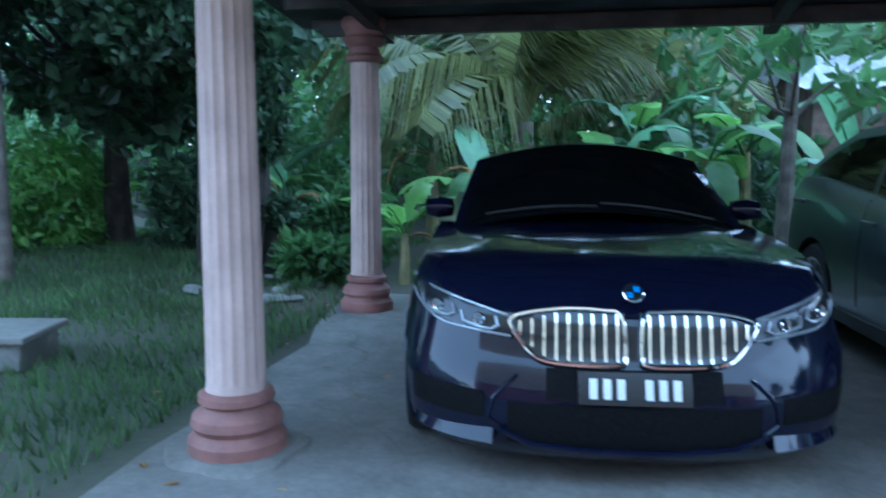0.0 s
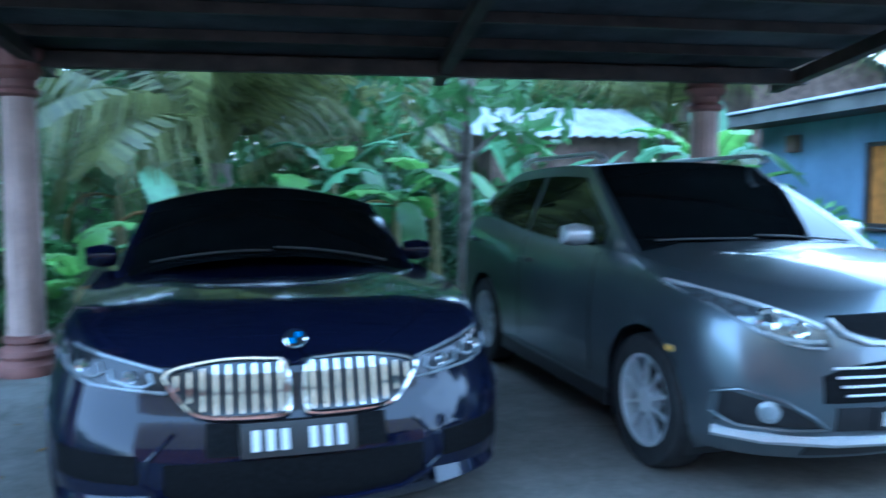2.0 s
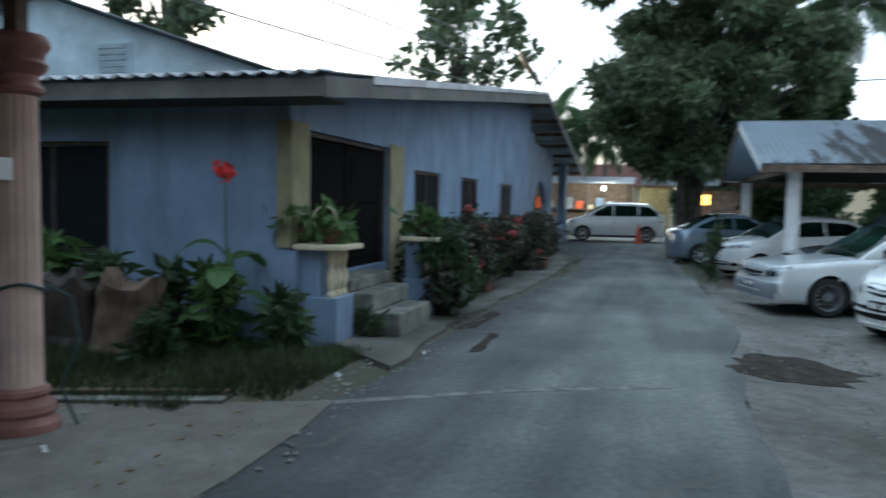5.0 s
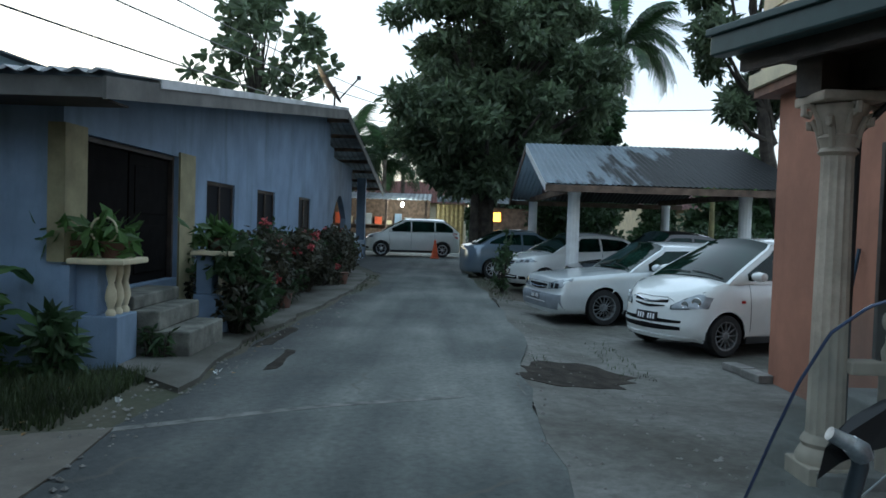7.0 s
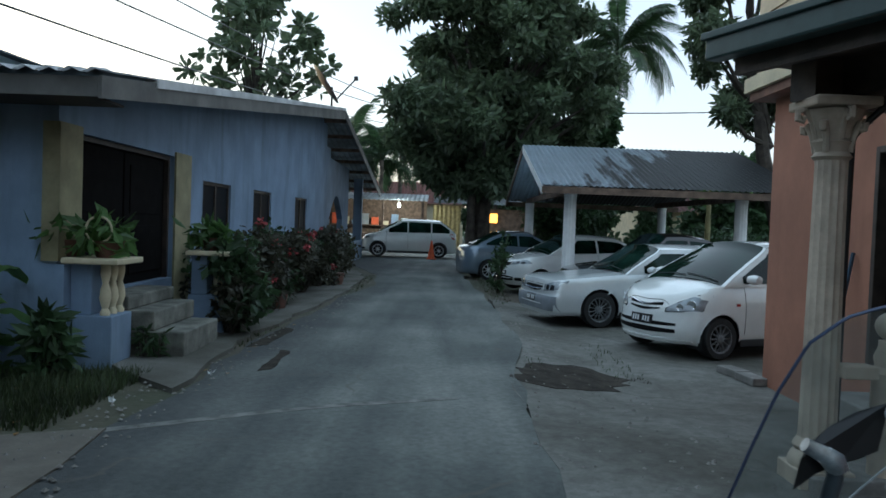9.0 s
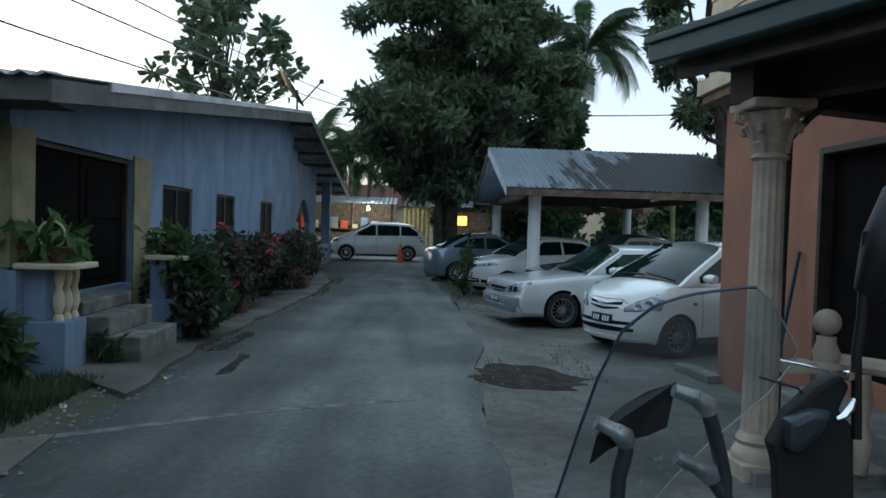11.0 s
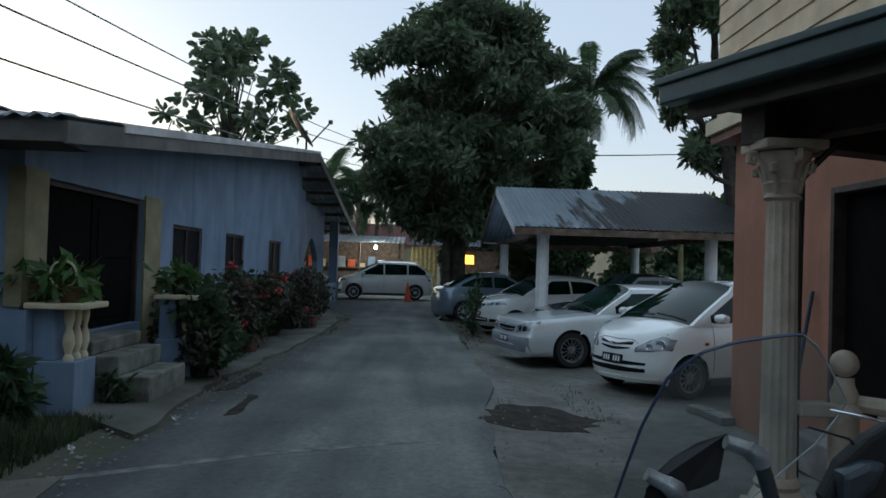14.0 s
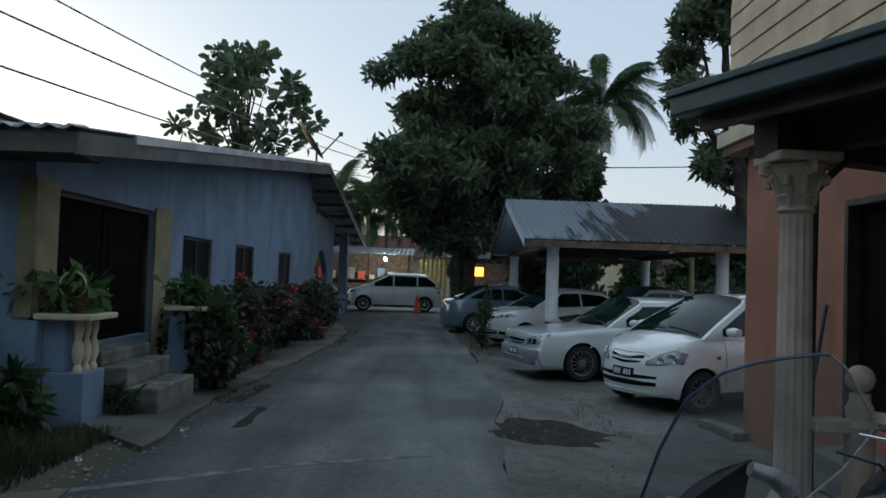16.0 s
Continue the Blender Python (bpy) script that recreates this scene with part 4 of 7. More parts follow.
# black sheet closes the open doorway where the room lies in shade
part("doorway_fill", box(5.06, 6.79, -4.15, -4.1, 0.45, 2.3), DOORWAY_BLACK, d2)
solo("trim_4", box(-6, 9.25, -9, -3.75, 3.2, 3.36), CREAM, "cream floor band under the upper storey", "trim", "structure")
solo("trim_5", box(-6, 9.2, -9, -3.8, 3.1, 3.196), mat("brown band paint", (0.20, 0.10, 0.07), 0.7), "brown band under the cream ledge", "trim", "structure")
up = thing("wall_upper", "cream weatherboard wall of the upper storey", "wall", kind="structure")
part("core", box(-6, 9.2, -9, -3.92, 3.36, 6.4), PALE_BOARD, up)
for i in range(13):
    z = 3.38 + i * 0.23
    q = bmesh.new()
    vs = [q.verts.new(p) for p in ((-6, -3.9, z), (9.22, -3.9, z), (9.22, -3.87, z), (-6, -3.87, z), (-6, -3.9, z + 0.22), (9.22, -3.9, z + 0.22), (9.22, -3.885, z + 0.22), (-6, -3.885, z + 0.22))]
    for f in ((0, 3, 2, 1), (4, 5, 6, 7), (0, 1, 5, 4), (3, 7, 6, 2), (0, 4, 7, 3), (1, 2, 6, 5)):
        q.faces.new([vs[k] for k in f])
    part("plank", q, PALE_BOARD, up)
# porch roof with green gutter
P0 = Vector((5.35, -1.98, 0))
DV, EV = Vector((-0.93, -0.36, 0)), Vector((0.36, -0.93, 0))
porch = thing("roof_porch", "dark porch roof with green painted gutter", "porch roof", kind="structure")
MP = Matrix(((DV.x, EV.x, 0, P0.x), (DV.y, EV.y, 0, P0.y), (0, 0, 1, 0), (0, 0, 0, 1)))


def placed(bm):
    bmesh.ops.transform(bm, matrix=MP, verts=bm.verts)
    return bm


part("gutter", placed(box(0, 4.5, 0, 0.13, 2.7, 2.86, 0.015)), GUTTER, porch)
part("gutter_lip", placed(box(-0.02, 4.5, -0.025, 0.015, 2.83, 2.88, 0.008)), GUTTER, porch)
part("fascia", placed(box(0.12, 4.5, 0.15, 0.2, 2.6, 2.84)), DARK_WOOD, porch)
part("soffit", placed(box(0.15, 4.5, 0.2, 2.2, 2.68, 2.72)), DARK_WOOD, porch)
part("sheet", placed(box(0.0, 4.5, 0.1, 2.2, 2.86, 2.89)), OLD_TIN, porch)
part("beam", placed(box(0.35, 0.55, 0.4, 2.1, 2.42, 2.68)), DARK_WOOD, porch)
part("beam", placed(box(0.55, 4.5, 0.62, 0.8, 2.45, 2.68)), DARK_WOOD, porch)
pc = thing("porch_column", "buff fluted column with scrolled leafy capital", "column", pose(5.08, -2.72, 0.0))
part("plinth", box(-0.17, 0.17, -0.17, 0.17, 0, 0.12, 0.01), STONE_COL, pc)
part("base", lathe([(0.165, 0.12), (0.17, 0.16), (0.15, 0.2), (0.13, 0.22), (0.145, 0.25), (0.13, 0.28), (0.115, 0.3)], 28), STONE_COL, pc, smooth=True)
part("shaft", lathe([(0.115, 0.3), (0.115, 0.34), (0.098, 1.98), (0.098, 2.05)], 84, flute=14, depth=0.012, span=(0.33, 2.0)), STONE_COL, pc, smooth=True)
part("capital", lathe([(0.1, 2.05), (0.12, 2.07), (0.1, 2.1), (0.11, 2.14), (0.125, 2.16), (0.105, 2.18), (0.125, 2.26), (0.16, 2.33), (0.17, 2.36)], 28), STONE_COL, pc, smooth=True)
for i in range(8):
    a = i * math.pi / 4
    c = [(0.1, 2.1), (0.12, 2.2), (0.16, 2.28), (0.185, 2.27), (0.18, 2.235), (0.16, 2.235)] if i % 2 else [(0.1, 2.18), (0.13, 2.29), (0.18, 2.36), (0.225, 2.35), (0.225, 2.3), (0.195, 2.29), (0.19, 2.32)]
    part("scroll", tube([(r * math.cos(a), r * math.sin(a), z) for r, z in c], 0.022, 7), STONE_COL, pc, smooth=True)
part("abacus", box(-0.2, 0.2, -0.2, 0.2, 2.37, 2.43, 0.012), STONE_COL, pc)


solo("downpipe", tube([(5.02, -3.06, 2.5), (5.03, -3.02, 2.4), (5.07, -2.93, 2.3), (5.12, -2.865, 2.2), (5.13, -2.86, 1.2), (5.13, -2.86, 0.1)], 0.022, 8), PLASTIC, "thin black pipe behind the porch column", "pipe", smooth=True)


def far_house(name, label, x0, x1, y0, y1, wall_z, ridge_z, along, wallm, roofm, nwin=3, z0=0.0, over=0.4):
    t = thing(name, label, "house")
    b = bmesh.new()
    box(x0, x1, y0, y1, z0, wall_z, bm=b)
    cx, cy = (x0 + x1) / 2, (y0 + y1) / 2
    if along == "x":
        tri = [(x0, y0, wall_z), (x0, y1, wall_z), (x0, cy, ridge_z)], [(x1, y0, wall_z), (x1, y1, wall_z), (x1, cy, ridge_z)]
    else:
        tri = [(x0, y0, wall_z), (x1, y0, wall_z), (cx, y0, ridge_z)], [(x0, y1, wall_z), (x1, y1, wall_z), (cx, y1, ridge_z)]
    q = [[b.verts.new(p) for p in s] for s in tri]
    b.faces.new(q[0]), b.faces.new(q[1][::-1])
    for i in range(3):
        b.faces.new((q[0][i], q[0][(i + 1) % 3], q[1][(i + 1) % 3], q[1][i]))
    part("wall", b, wallm, t)
    k = (ridge_z - wall_z) / ((y1 - y0) / 2 if along == "x" else (x1 - x0) / 2)
    for s in (-1, 1):
        if along == "x":
            part("roof", corrugated((x0 - over, cy, ridge_z + 0.05), (x1 - x0 + 2 * over, 0, 0), (0, s * ((y1 - y0) / 2 + over), -k * ((y1 - y0) / 2 + over)), 0.25, 0.025), roofm, t)
        else:
            part("roof", corrugated((cx, y0 - over, ridge_z + 0.05), (0, y1 - y0 + 2 * over, 0), (s * ((x1 - x0) / 2 + over), 0, -k * ((x1 - x0) / 2 + over)), 0.25, 0.025), roofm, t)
    return t


# upper storey rising behind the blue house
nb = thing("upper_storey", "pale blue boarded upper storey under a sheet roof", "house")
SHAPE = [(6.2, 3.0), (13.75, 3.0), (13.75, 4.8), (11.3, 5.45), (6.2, 3.78)]
b = bmesh.new()
rings = [[b.verts.new((x, y, z)) for y, z in SHAPE] for x in (13.0, 22.0)]
b.faces.new(rings[0]), b.faces.new(rings[1][::-1])
for i in range(5):
    b.faces.new((rings[0][i], rings[0][(i + 1) % 5], rings[1][(i + 1) % 5], rings[1][i]))
part("wall", b, WHITE_BOARD, nb)
part("roof", corrugated((12.6, 11.3, 5.52), (9.8, 0, 0), (0, -5.3, -1.74), 0.25, 0.025), OLD_TIN, nb)
part("roof", corrugated((12.6, 11.3, 5.52), (9.8, 0, 0), (0, 3.0, -0.8), 0.25, 0.025), OLD_TIN, nb)
for y in (12.2, 9.3):
    wdw = part("window", box(12.93, 12.995, y, y + 0.75, 3.75, 4.5, 0.01), WHITE_BOARD, nb)
    for k in range(6):
        part("louvre", box(12.9, 12.928, y + 0.06, y + 0.69, 3.8 + k * 0.115, 3.88 + k * 0.115), mat("grey louvre glass", (0.30, 0.36, 0.40), 0.3, vary=0.1) if k == 0 else bpy.data.materials["grey louvre glass"], wdw)

# ---- far carport on the right ----
fc = thing("far_carport", "open carport with weathered sheet gable roof and white posts", "carport")
RX, RY, RZ, RL = 21.6, -2.45, 3.82, 5.9
for s, (ex, ez) in enumerate(((17.1, 2.5), (26.6, 2.42))):
    part("roof", corrugated((RX, RY, RZ), (0, -RL, 0), (ex - RX, 0, ez - RZ), 0.13, 0.014), ROOF_TIN, fc, "zinc sheet blackened by moss")
    part("fascia", box(ex - 0.02, ex + 0.02, RY - RL, RY, ez - 0.18, ez - 0.03), BROWN_WOOD, fc)
    b = bmesh.new()
    q = [b.verts.new((x, RY + dy, z)) for dy in (-0.03, 0.0) for x, z in ((RX, RZ - 0.22), (ex, ez - 0.2), (ex, ez - 0.03), (RX, RZ - 0.04))]
    for f in ((0, 1, 2, 3), (7, 6, 5, 4), (0, 4, 5, 1), (3, 2, 6, 7), (0, 3, 7, 4), (1, 5, 6, 2)):
        b.faces.new([q[k] for k in f])
    part("verge_board", b, WHITE if s == 0 else BROWN_WOOD, fc)
for x, y in ((17.8, -3.2), (25.9, -3.2), (17.8, -7.1), (25.9, -7.6)):
    part("post", lathe([(0.17, -0.18), (0.17, 0.15), (0.15, 0.19), (0.14, 2.25), (0.15, 2.3), (0.15, 2.35)], 48, m=Matrix.Translation((x, y, 0)), flute=12, depth=0.014, span=(0.18, 2.26)), WHITE, fc, "white painted fluted post", smooth=True)
for y in (-3.25, -7.6):
    part("beam", box(17.3, 26.4, y, y + 0.12, 2.35, 2.5), BROWN_WOOD, fc)
b = bmesh.new()
b.faces.new([b.verts.new((x, RY - 0.25, z)) for x, z in ((17.25, 2.36), (19.6, 2.36), (19.6, 3.05), (17.4, 2.52))])
bmesh.ops.solidify(b, geom=b.faces[:], thickness=0.03)
part("gable_panel", b, WHITE, fc, "white gable panel")


# ---- cars ----
def lerp_pts(pts, s):
    if s <= pts[0][0]:
        return pts[0][1]
    n = len(pts)
    for i in range(n - 1):
        (a, za), (b, zb) = pts[i], pts[i + 1]
        if s <= b:
            t = (s - a) / (b - a)
            pa, pb = pts[max(0, i - 1)], pts[min(n - 1, i + 2)]
            m0, m1 = (zb - pa[1]) / (b - pa[0]) * (b - a), (pb[1] - za) / (pb[0] - a) * (b - a)
            return za * (1 + 2 * t) * (1 - t) ** 2 + zb * t * t * (3 - 2 * t) + m0 * t * (1 - t) ** 2 - m1 * t * t * (1 - t)
    return pts[-1][1]


SIDE = [(0.0, 0.075), (0.06, 0.03), (0.2, 0.012), (0.45, 0.0), (0.68, 0.008), (0.85, 0.03), (0.95, 0.055), (1.0, 0.085)]


class Car:
    """A car in its own frame: x to its left-right, +y ahead, z up; s runs back from the nose."""

    def __init__(self, name, label, paint, L, W, H, axles, R, top, cab, at, nose=(0.7, 2.4), tail=(0.5, 2.8), zb=0.2, front=None, cabw=(0.9, 0.7), crown=0.05, category="car", rim=9, rim_mat=None, trim=None, seats=(0.5,), mirror_out=0.07, glass=None, mirror=None, bow=0.075):
        self.bow, self.k = bow, 0
        self.mirror = mirror or paint
        self.glass = glass or GLASS_CAR
        self.L, self.hw, self.H, self.top, self.zb, self.front = L, W / 2, H, top, zb, front or [(0, 0.06), (0.25, 0.0), (0.5, 0.02), (0.8, 0.05), (1, 0.14)]
        self.Df, self.nf = nose
        self.Dr, self.nr = tail
        self.mirror_out = mirror_out
        self.crown, self.R, self.axles, self.paint = crown, R, axles, paint
        self.t = thing(name, label, category, at)
        self.body()
        self.cabin(cab, cabw, seats)
        for s in axles:
            for side in (-1, 1):
                self.wheel(s, side, rim, rim_mat or SILVER)

    def P(self, s, y, z):
        return (y, self.L / 2 - s, z)

    def front_s(self, y, z):
        """How far behind the nose the front lies at (y, z)."""
        s = 0.2
        for _ in range(3):
            t = min(1, max(0, (z - self.zb) / (lerp_pts(self.top, s) - self.zb)))
            d = lerp_pts(SIDE, t)
            w = self.hw - d
            k = min(0.9999, abs(y) / w)
            s = lerp_pts(self.front, t) + self.Df * (1 - (1 - k ** self.nf) ** (1 / self.nf))
        return s

    def ring(self, t):
        d = lerp_pts(SIDE, t)
        w = self.hw - d
        f0, out = lerp_pts(self.front, t), []
        n = 22
        for i in range(n + 1):
            a = math.pi / 2 * i / n
            out.append((f0 + self.Df * (1 - max(0, math.cos(a)) ** (2 / self.nf)), w * math.sin(a) ** (2 / self.nf)))
        s0, s1 = f0 + self.Df, self.L - d - self.Dr
        k = int((s1 - s0) / 0.06)
        k = self.k = self.k or k
        for i in range(1, k):
            out.append((s0 + (s1 - s0) * i / k, w))
        for i in range(n + 1):
            a = math.pi / 2 * (1 - i / n)
            out.append((self.L - d * 0.6 - self.Dr * (1 - max(0, math.cos(a)) ** (2 / self.nr)), w * max(0, math.sin(a)) ** (2 / self.nr)))
        return out

    def body(self):
        bm = bmesh.new()
        levels = [i / 15 for i in range(16)]
        grid = {}
        for li, t in enumerate(levels):
            for i, (s, y) in enumerate(self.ring(t)):
                z = self.zb + (lerp_pts(self.top, s) - self.zb) * t
                for side in (-1, 1):
                    if y < 1e-3 and side == 1:
                        grid[li, i, 1] = grid[li, i, -1]
                        continue
                    s2, z2 = s, z
                    for ax in self.axles:
                        ra = self.R + 0.045
                        dx, dz = s - ax, z - self.R
                        r = math.hypot(dx, dz)
                        if ra * 0.8 < r < ra and y > self.hw * 0.75:
                            s2, z2 = ax + dx * ra / r, self.R + dz * ra / r
                    grid[li, i, side] = bm.verts.new(self.P(s2, side * y, z2))
        n = max(k[1] for k in grid) + 1
        nl = len(levels)
        for li in range(nl - 1):
            for i in range(n - 1):
                for side in (-1, 1):
                    q = [grid[li, i, side], grid[li, i + 1, side], grid[li + 1, i + 1, side], grid[li + 1, i, side]]
                    c = sum((v.co for v in q), Vector()) / 4
                    s, z = self.L / 2 - c.y, c.z
                    if abs(c.x) > self.hw * 0.75 and any(math.hypot(s - ax, z - self.R) < self.R + 0.03 for ax in self.axles):
                        continue
                    u = list(dict.fromkeys(q))
                    if len(u) > 2:
                        bm.faces.new(u if side < 0 else u[::-1])
        # bonnet, deck and floor
        m = 10
        for li, zc in ((nl - 1, self.crown), (0, 0.0)):
            rows = []
            for i in range(n):
                a, b = grid[li, i, -1], grid[li, i, 1]
                if a is b:
                    rows.append([a] * (m + 1))
                    continue
                row = [a]
                for k in range(1, m):
                    f = k / m * 2 - 1
                    p = a.co.lerp(b.co, k / m)
                    s = self.L / 2 - p.y
                    ridge = 0.012 * min(1, max(0, (s - 0.45) / 0.5)) * math.exp(-((abs(f) - 0.62) / 0.1) ** 2) if li else 0
                    p.z += zc * (1 - f * f) * min(1, abs(a.co.x) / 0.85) ** 2 + ridge
                    row.append(bm.verts.new(p))
                rows.append(row + [b])
            for r0, r1 in zip(rows, rows[1:]):
                for k in range(m):
                    u = list(dict.fromkeys((r0[k], r0[k + 1], r1[k + 1], r1[k])))
                    if len(u) > 2:
                        bm.faces.new(u if li else u[::-1])
        part("body", bm, self.paint, self.t, smooth=True)
        # arch liners
        for ax in self.axles:
            for side in (-1, 1):
                b = bmesh.new()
                ra = self.R + 0.045
                rows = []
                for k in range(15):
                    a = math.pi * (k / 14 * 1.3 - 0.15)
                    rows.append([b.verts.new(self.P(ax + ra * math.cos(a), side * yy, self.R + ra * math.sin(a))) for yy in (self.hw - 0.03, self.hw - 0.34)])
                for r0, r1 in zip(rows, rows[1:]):
                    b.faces.new((r0[0], r0[1], r1[1], r1[0]))
                b.faces.new([r[1] for r in rows])
                part("wheel_arch", b, PLASTIC, self.t)

    def cabin(self, cab, cabw, seats):
        s0, s1, s2, s3 = cab          # screen base, roof front, roof rear, rear glass base
        wb, wr = cabw
        zb0, zb3 = lerp_pts(self.top, s0) - 0.01, lerp_pts(self.top, s3) - 0.01
        H = self.H - 0.03
        prof = [(s0, zb0)]
        for t in (0.2, 0.4, 0.6, 0.8, 0.93):
            prof.append((s0 + (s1 - s0) * t, zb0 + (H - 0.05 - zb0) * (t ** 0.9)))
        nr = 8
        for i in range(nr + 1):
            t = i / nr
            prof.append((s1 + (s2 - s1) * t, H - 0.035 + 0.035 * math.sin(math.pi * (0.12 + 0.8 * t)) - 0.02 * t))
        for t in (0.1, 0.3, 0.5, 0.75, 1.0):
            prof.append((s2 + (s3 - s2) * t, H - 0.05 + (zb3 - H + 0.05) * (t ** 1.25)))
        belt = lambda s: lerp_pts(self.top, s) - 0.012

        def w(s, z):
            k = min(1, max(0, (z - belt(s)) / (H - belt(s))))
            taper = 1 - 0.10 * max(0, (s - s2) / max(0.1, self.L - s2))
            return (wb + (wr - wb) * k ** 1.2) * taper

        def strip(i0, i1, f0, f1, off=0.0, cr=self.bow):
            b = bmesh.new()
            rows = []
            for s, z in prof[i0:i1 + 1]:
                ww = w(s, z)
                rows.append([b.verts.new(self.P(s, ww * f, z + off + cr * (1 - f * f))) for f in (f0 + (f1 - f0) * k / 12 for k in range(13))])
            for r0, r1 in zip(rows, rows[1:]):
                for k in range(12):
                    b.faces.new((r0[k], r0[k + 1], r1[k + 1], r1[k]))
            return b
        part("windscreen", strip(0, 6, -0.93, 0.93), self.glass, self.t, "tinted windscreen", smooth=True)
        for a, c in ((-1, -0.93), (0.93, 1)):
            part("pillar", strip(0, 6, a, c, 0.002), self.paint, self.t, smooth=True)
        for f0, f1 in ((-0.8, -0.02), (0.0, 0.78)):
            pts = []
            for k in range(9):
                f = f0 + (f1 - f0) * k / 8
                q = 0.05 + 0.035 * k / 8
                s, z = s0 + (s1 - s0) * q, zb0 + (H - 0.05 - zb0) * 0.2 ** 0.9 * q / 0.2
                pts.append(self.P(s, w(s, z) * f, z + 0.014 + self.bow * (1 - f * f)))
            part("wiper", tube(pts, 0.007, 6), PLASTIC, self.t)
        part("roof", strip(6, 6 + nr, -1, 1), self.paint, self.t, smooth=True)
        part("rear_window", strip(6 + nr, len(prof) - 1, -0.86, 0.86), self.glass, self.t, smooth=True)
        for a, c in ((-1, -0.86), (0.86, 1)):
            part("rear_pillar", strip(6 + nr, len(prof) - 1, a, c, 0.002), self.paint, self.t, smooth=True)

        def zprof(s):
            for (a, za), (b_, zb_) in zip(prof, prof[1:]):
                if a <= s <= b_:
                    return za + (zb_ - za) * (s - a) / (b_ - a)
            return zb0
        for side in (-1, 1):
            def side_patch(sa, sb, lo, hi, off, n=24):
                b = bmesh.new()
                rows = []
                for i in range(n + 1):
                    s = sa + (sb - sa) * i / n
                    z0, z1 = belt(s) + lo, max(belt(s) + lo + 0.004, zprof(s) - hi)
                    rows.append([b.verts.new(self.P(s, side * (w(s, z) + off), z)) for z in (z0 + (z1 - z0) * k / 6 for k in range(7))])
                for r0, r1 in zip(rows, rows[1:]):
                    for k in range(6):
                        b.faces.new((r0[k], r0[k + 1], r1[k + 1], r1[k]))
                return b
            part("side_frame", side_patch(s0, s3, -0.02, 0.0, 0, 48), self.paint, self.t, smooth=True)
            edges = [s0 + 0.32] + [s0 + (s3 - s0) * f for f in seats] + [s3 - 0.28]
            for a, c in zip(edges, edges[1:]):
                part("side_window", side_patch(a + 0.03, c - 0.03, 0.03, 0.075, 0.006), self.glass, self.t, smooth=True)
        # door seams and handles
        for side in (-1, 1):
            for f in (edges[0] + 0.05, *edges[1:-1]):
                zt = lerp_pts(self.top, f)
                seam = [self.zb + 0.14 + (zt - 0.03 - self.zb - 0.14) * k / 8 for k in range(9)]
                part("door_seam", tube([self.P(f, side * (self.hw - lerp_pts(SIDE, (z - self.zb) / (zt - self.zb))), z) for z in seam], 0.0045, 5), PLASTIC, self.t)
            for a in edges[1:]:
                zt = lerp_pts(self.top, a)
                part("door_handle", box(*sorted((side * (self.hw - 0.01), side * (self.hw + 0.028))), self.L / 2 - a + 0.06, self.L / 2 - a + 0.24, zt - 0.2, zt - 0.165, 0.008), self.paint, self.t)
            part("sill", box(*sorted((side * (self.hw - 0.1), side * (self.hw - 0.012))), self.L / 2 - self.axles[1] + self.R + 0.06, self.L / 2 - self.axles[0] - self.R - 0.06, self.zb - 0.03, self.zb + 0.07, 0.01), PLASTIC, self.t)
        # mirrors
        for side in (-1, 1):
            sm = s0 + 0.42
            z = belt(sm) + 0.09
            mirror = part("wing_mirror", lathe([(0.001, -0.09), (0.06, -0.08), (0.078, 0), (0.06, 0.08), (0.001, 0.09)], 14, m=Matrix.Translation(self.P(sm, side * (self.hw + self.mirror_out), z)) @ Euler((0, radians(90), 0)).to_matrix().to_4x4() @ Matrix.Diagonal((0.9, 1.0, 1.05, 1))), self.mirror_mat() , self.t, smooth=True)
            part("mirror_stem", tube([self.P(sm, side * (self.hw - 0.06), z - 0.05), self.P(sm, side * (self.hw + self.mirror_out - 0.04), z - 0.02)], 0.025, 6), PLASTIC, mirror)

    def mirror_mat(self):
        return self.mirror

    def wheel(self, s, side, spokes, rim_mat):
        R, wd = self.R, 0.21
        y0 = self.hw - wd - 0.012
        m = Matrix.Translation(self.P(s, side * (y0 + wd / 2), R)) @ Euler((0, radians(90 * side), 0)).to_matrix().to_4x4()
        whl = part("wheel", lathe([(0.05, 0.0), (0.06, wd * 0.2)], 12), PLASTIC, self.t, m=m)
        h = wd / 2
        part("tyre", lathe([(R * 0.66, -h), (R * 0.93, -h), (R * 0.985, -h * 0.75), (R, -h * 0.4), (R, h * 0.4), (R * 0.985, h * 0.75), (R * 0.93, h), (R * 0.7, h * 1.0), (R * 0.66, h * 0.85)], 40, caps=False), RUBBER, whl, smooth=True)
        b = lathe([(R * 0.67, h * 0.2), (R * 0.685, h * 0.97), (R * 0.63, h * 0.93), (R * 0.6, h * 0.3), (R * 0.58, -h * 0.2)], 40, caps=False)
        for k in range(spokes):
            a = 2 * math.pi * k / spokes
            ww = (0.13 if spokes > 8 else 0.095) * 2 * math.pi * R * 0.4 / spokes
            q = [b.verts.new((math.cos(a) * r - math.sin(a) * o, math.sin(a) * r + math.cos(a) * o, z)) for r, o, z in ((R * 0.12, -ww, h * 0.86), (R * 0.64, -ww * 0.8, h * 0.8), (R * 0.64, ww * 0.8, h * 0.8), (R * 0.12, ww, h * 0.86), (R * 0.12, -ww, h * 0.68), (R * 0.64, -ww * 0.8, h * 0.62), (R * 0.64, ww * 0.8, h * 0.62), (R * 0.12, ww, h * 0.68))]
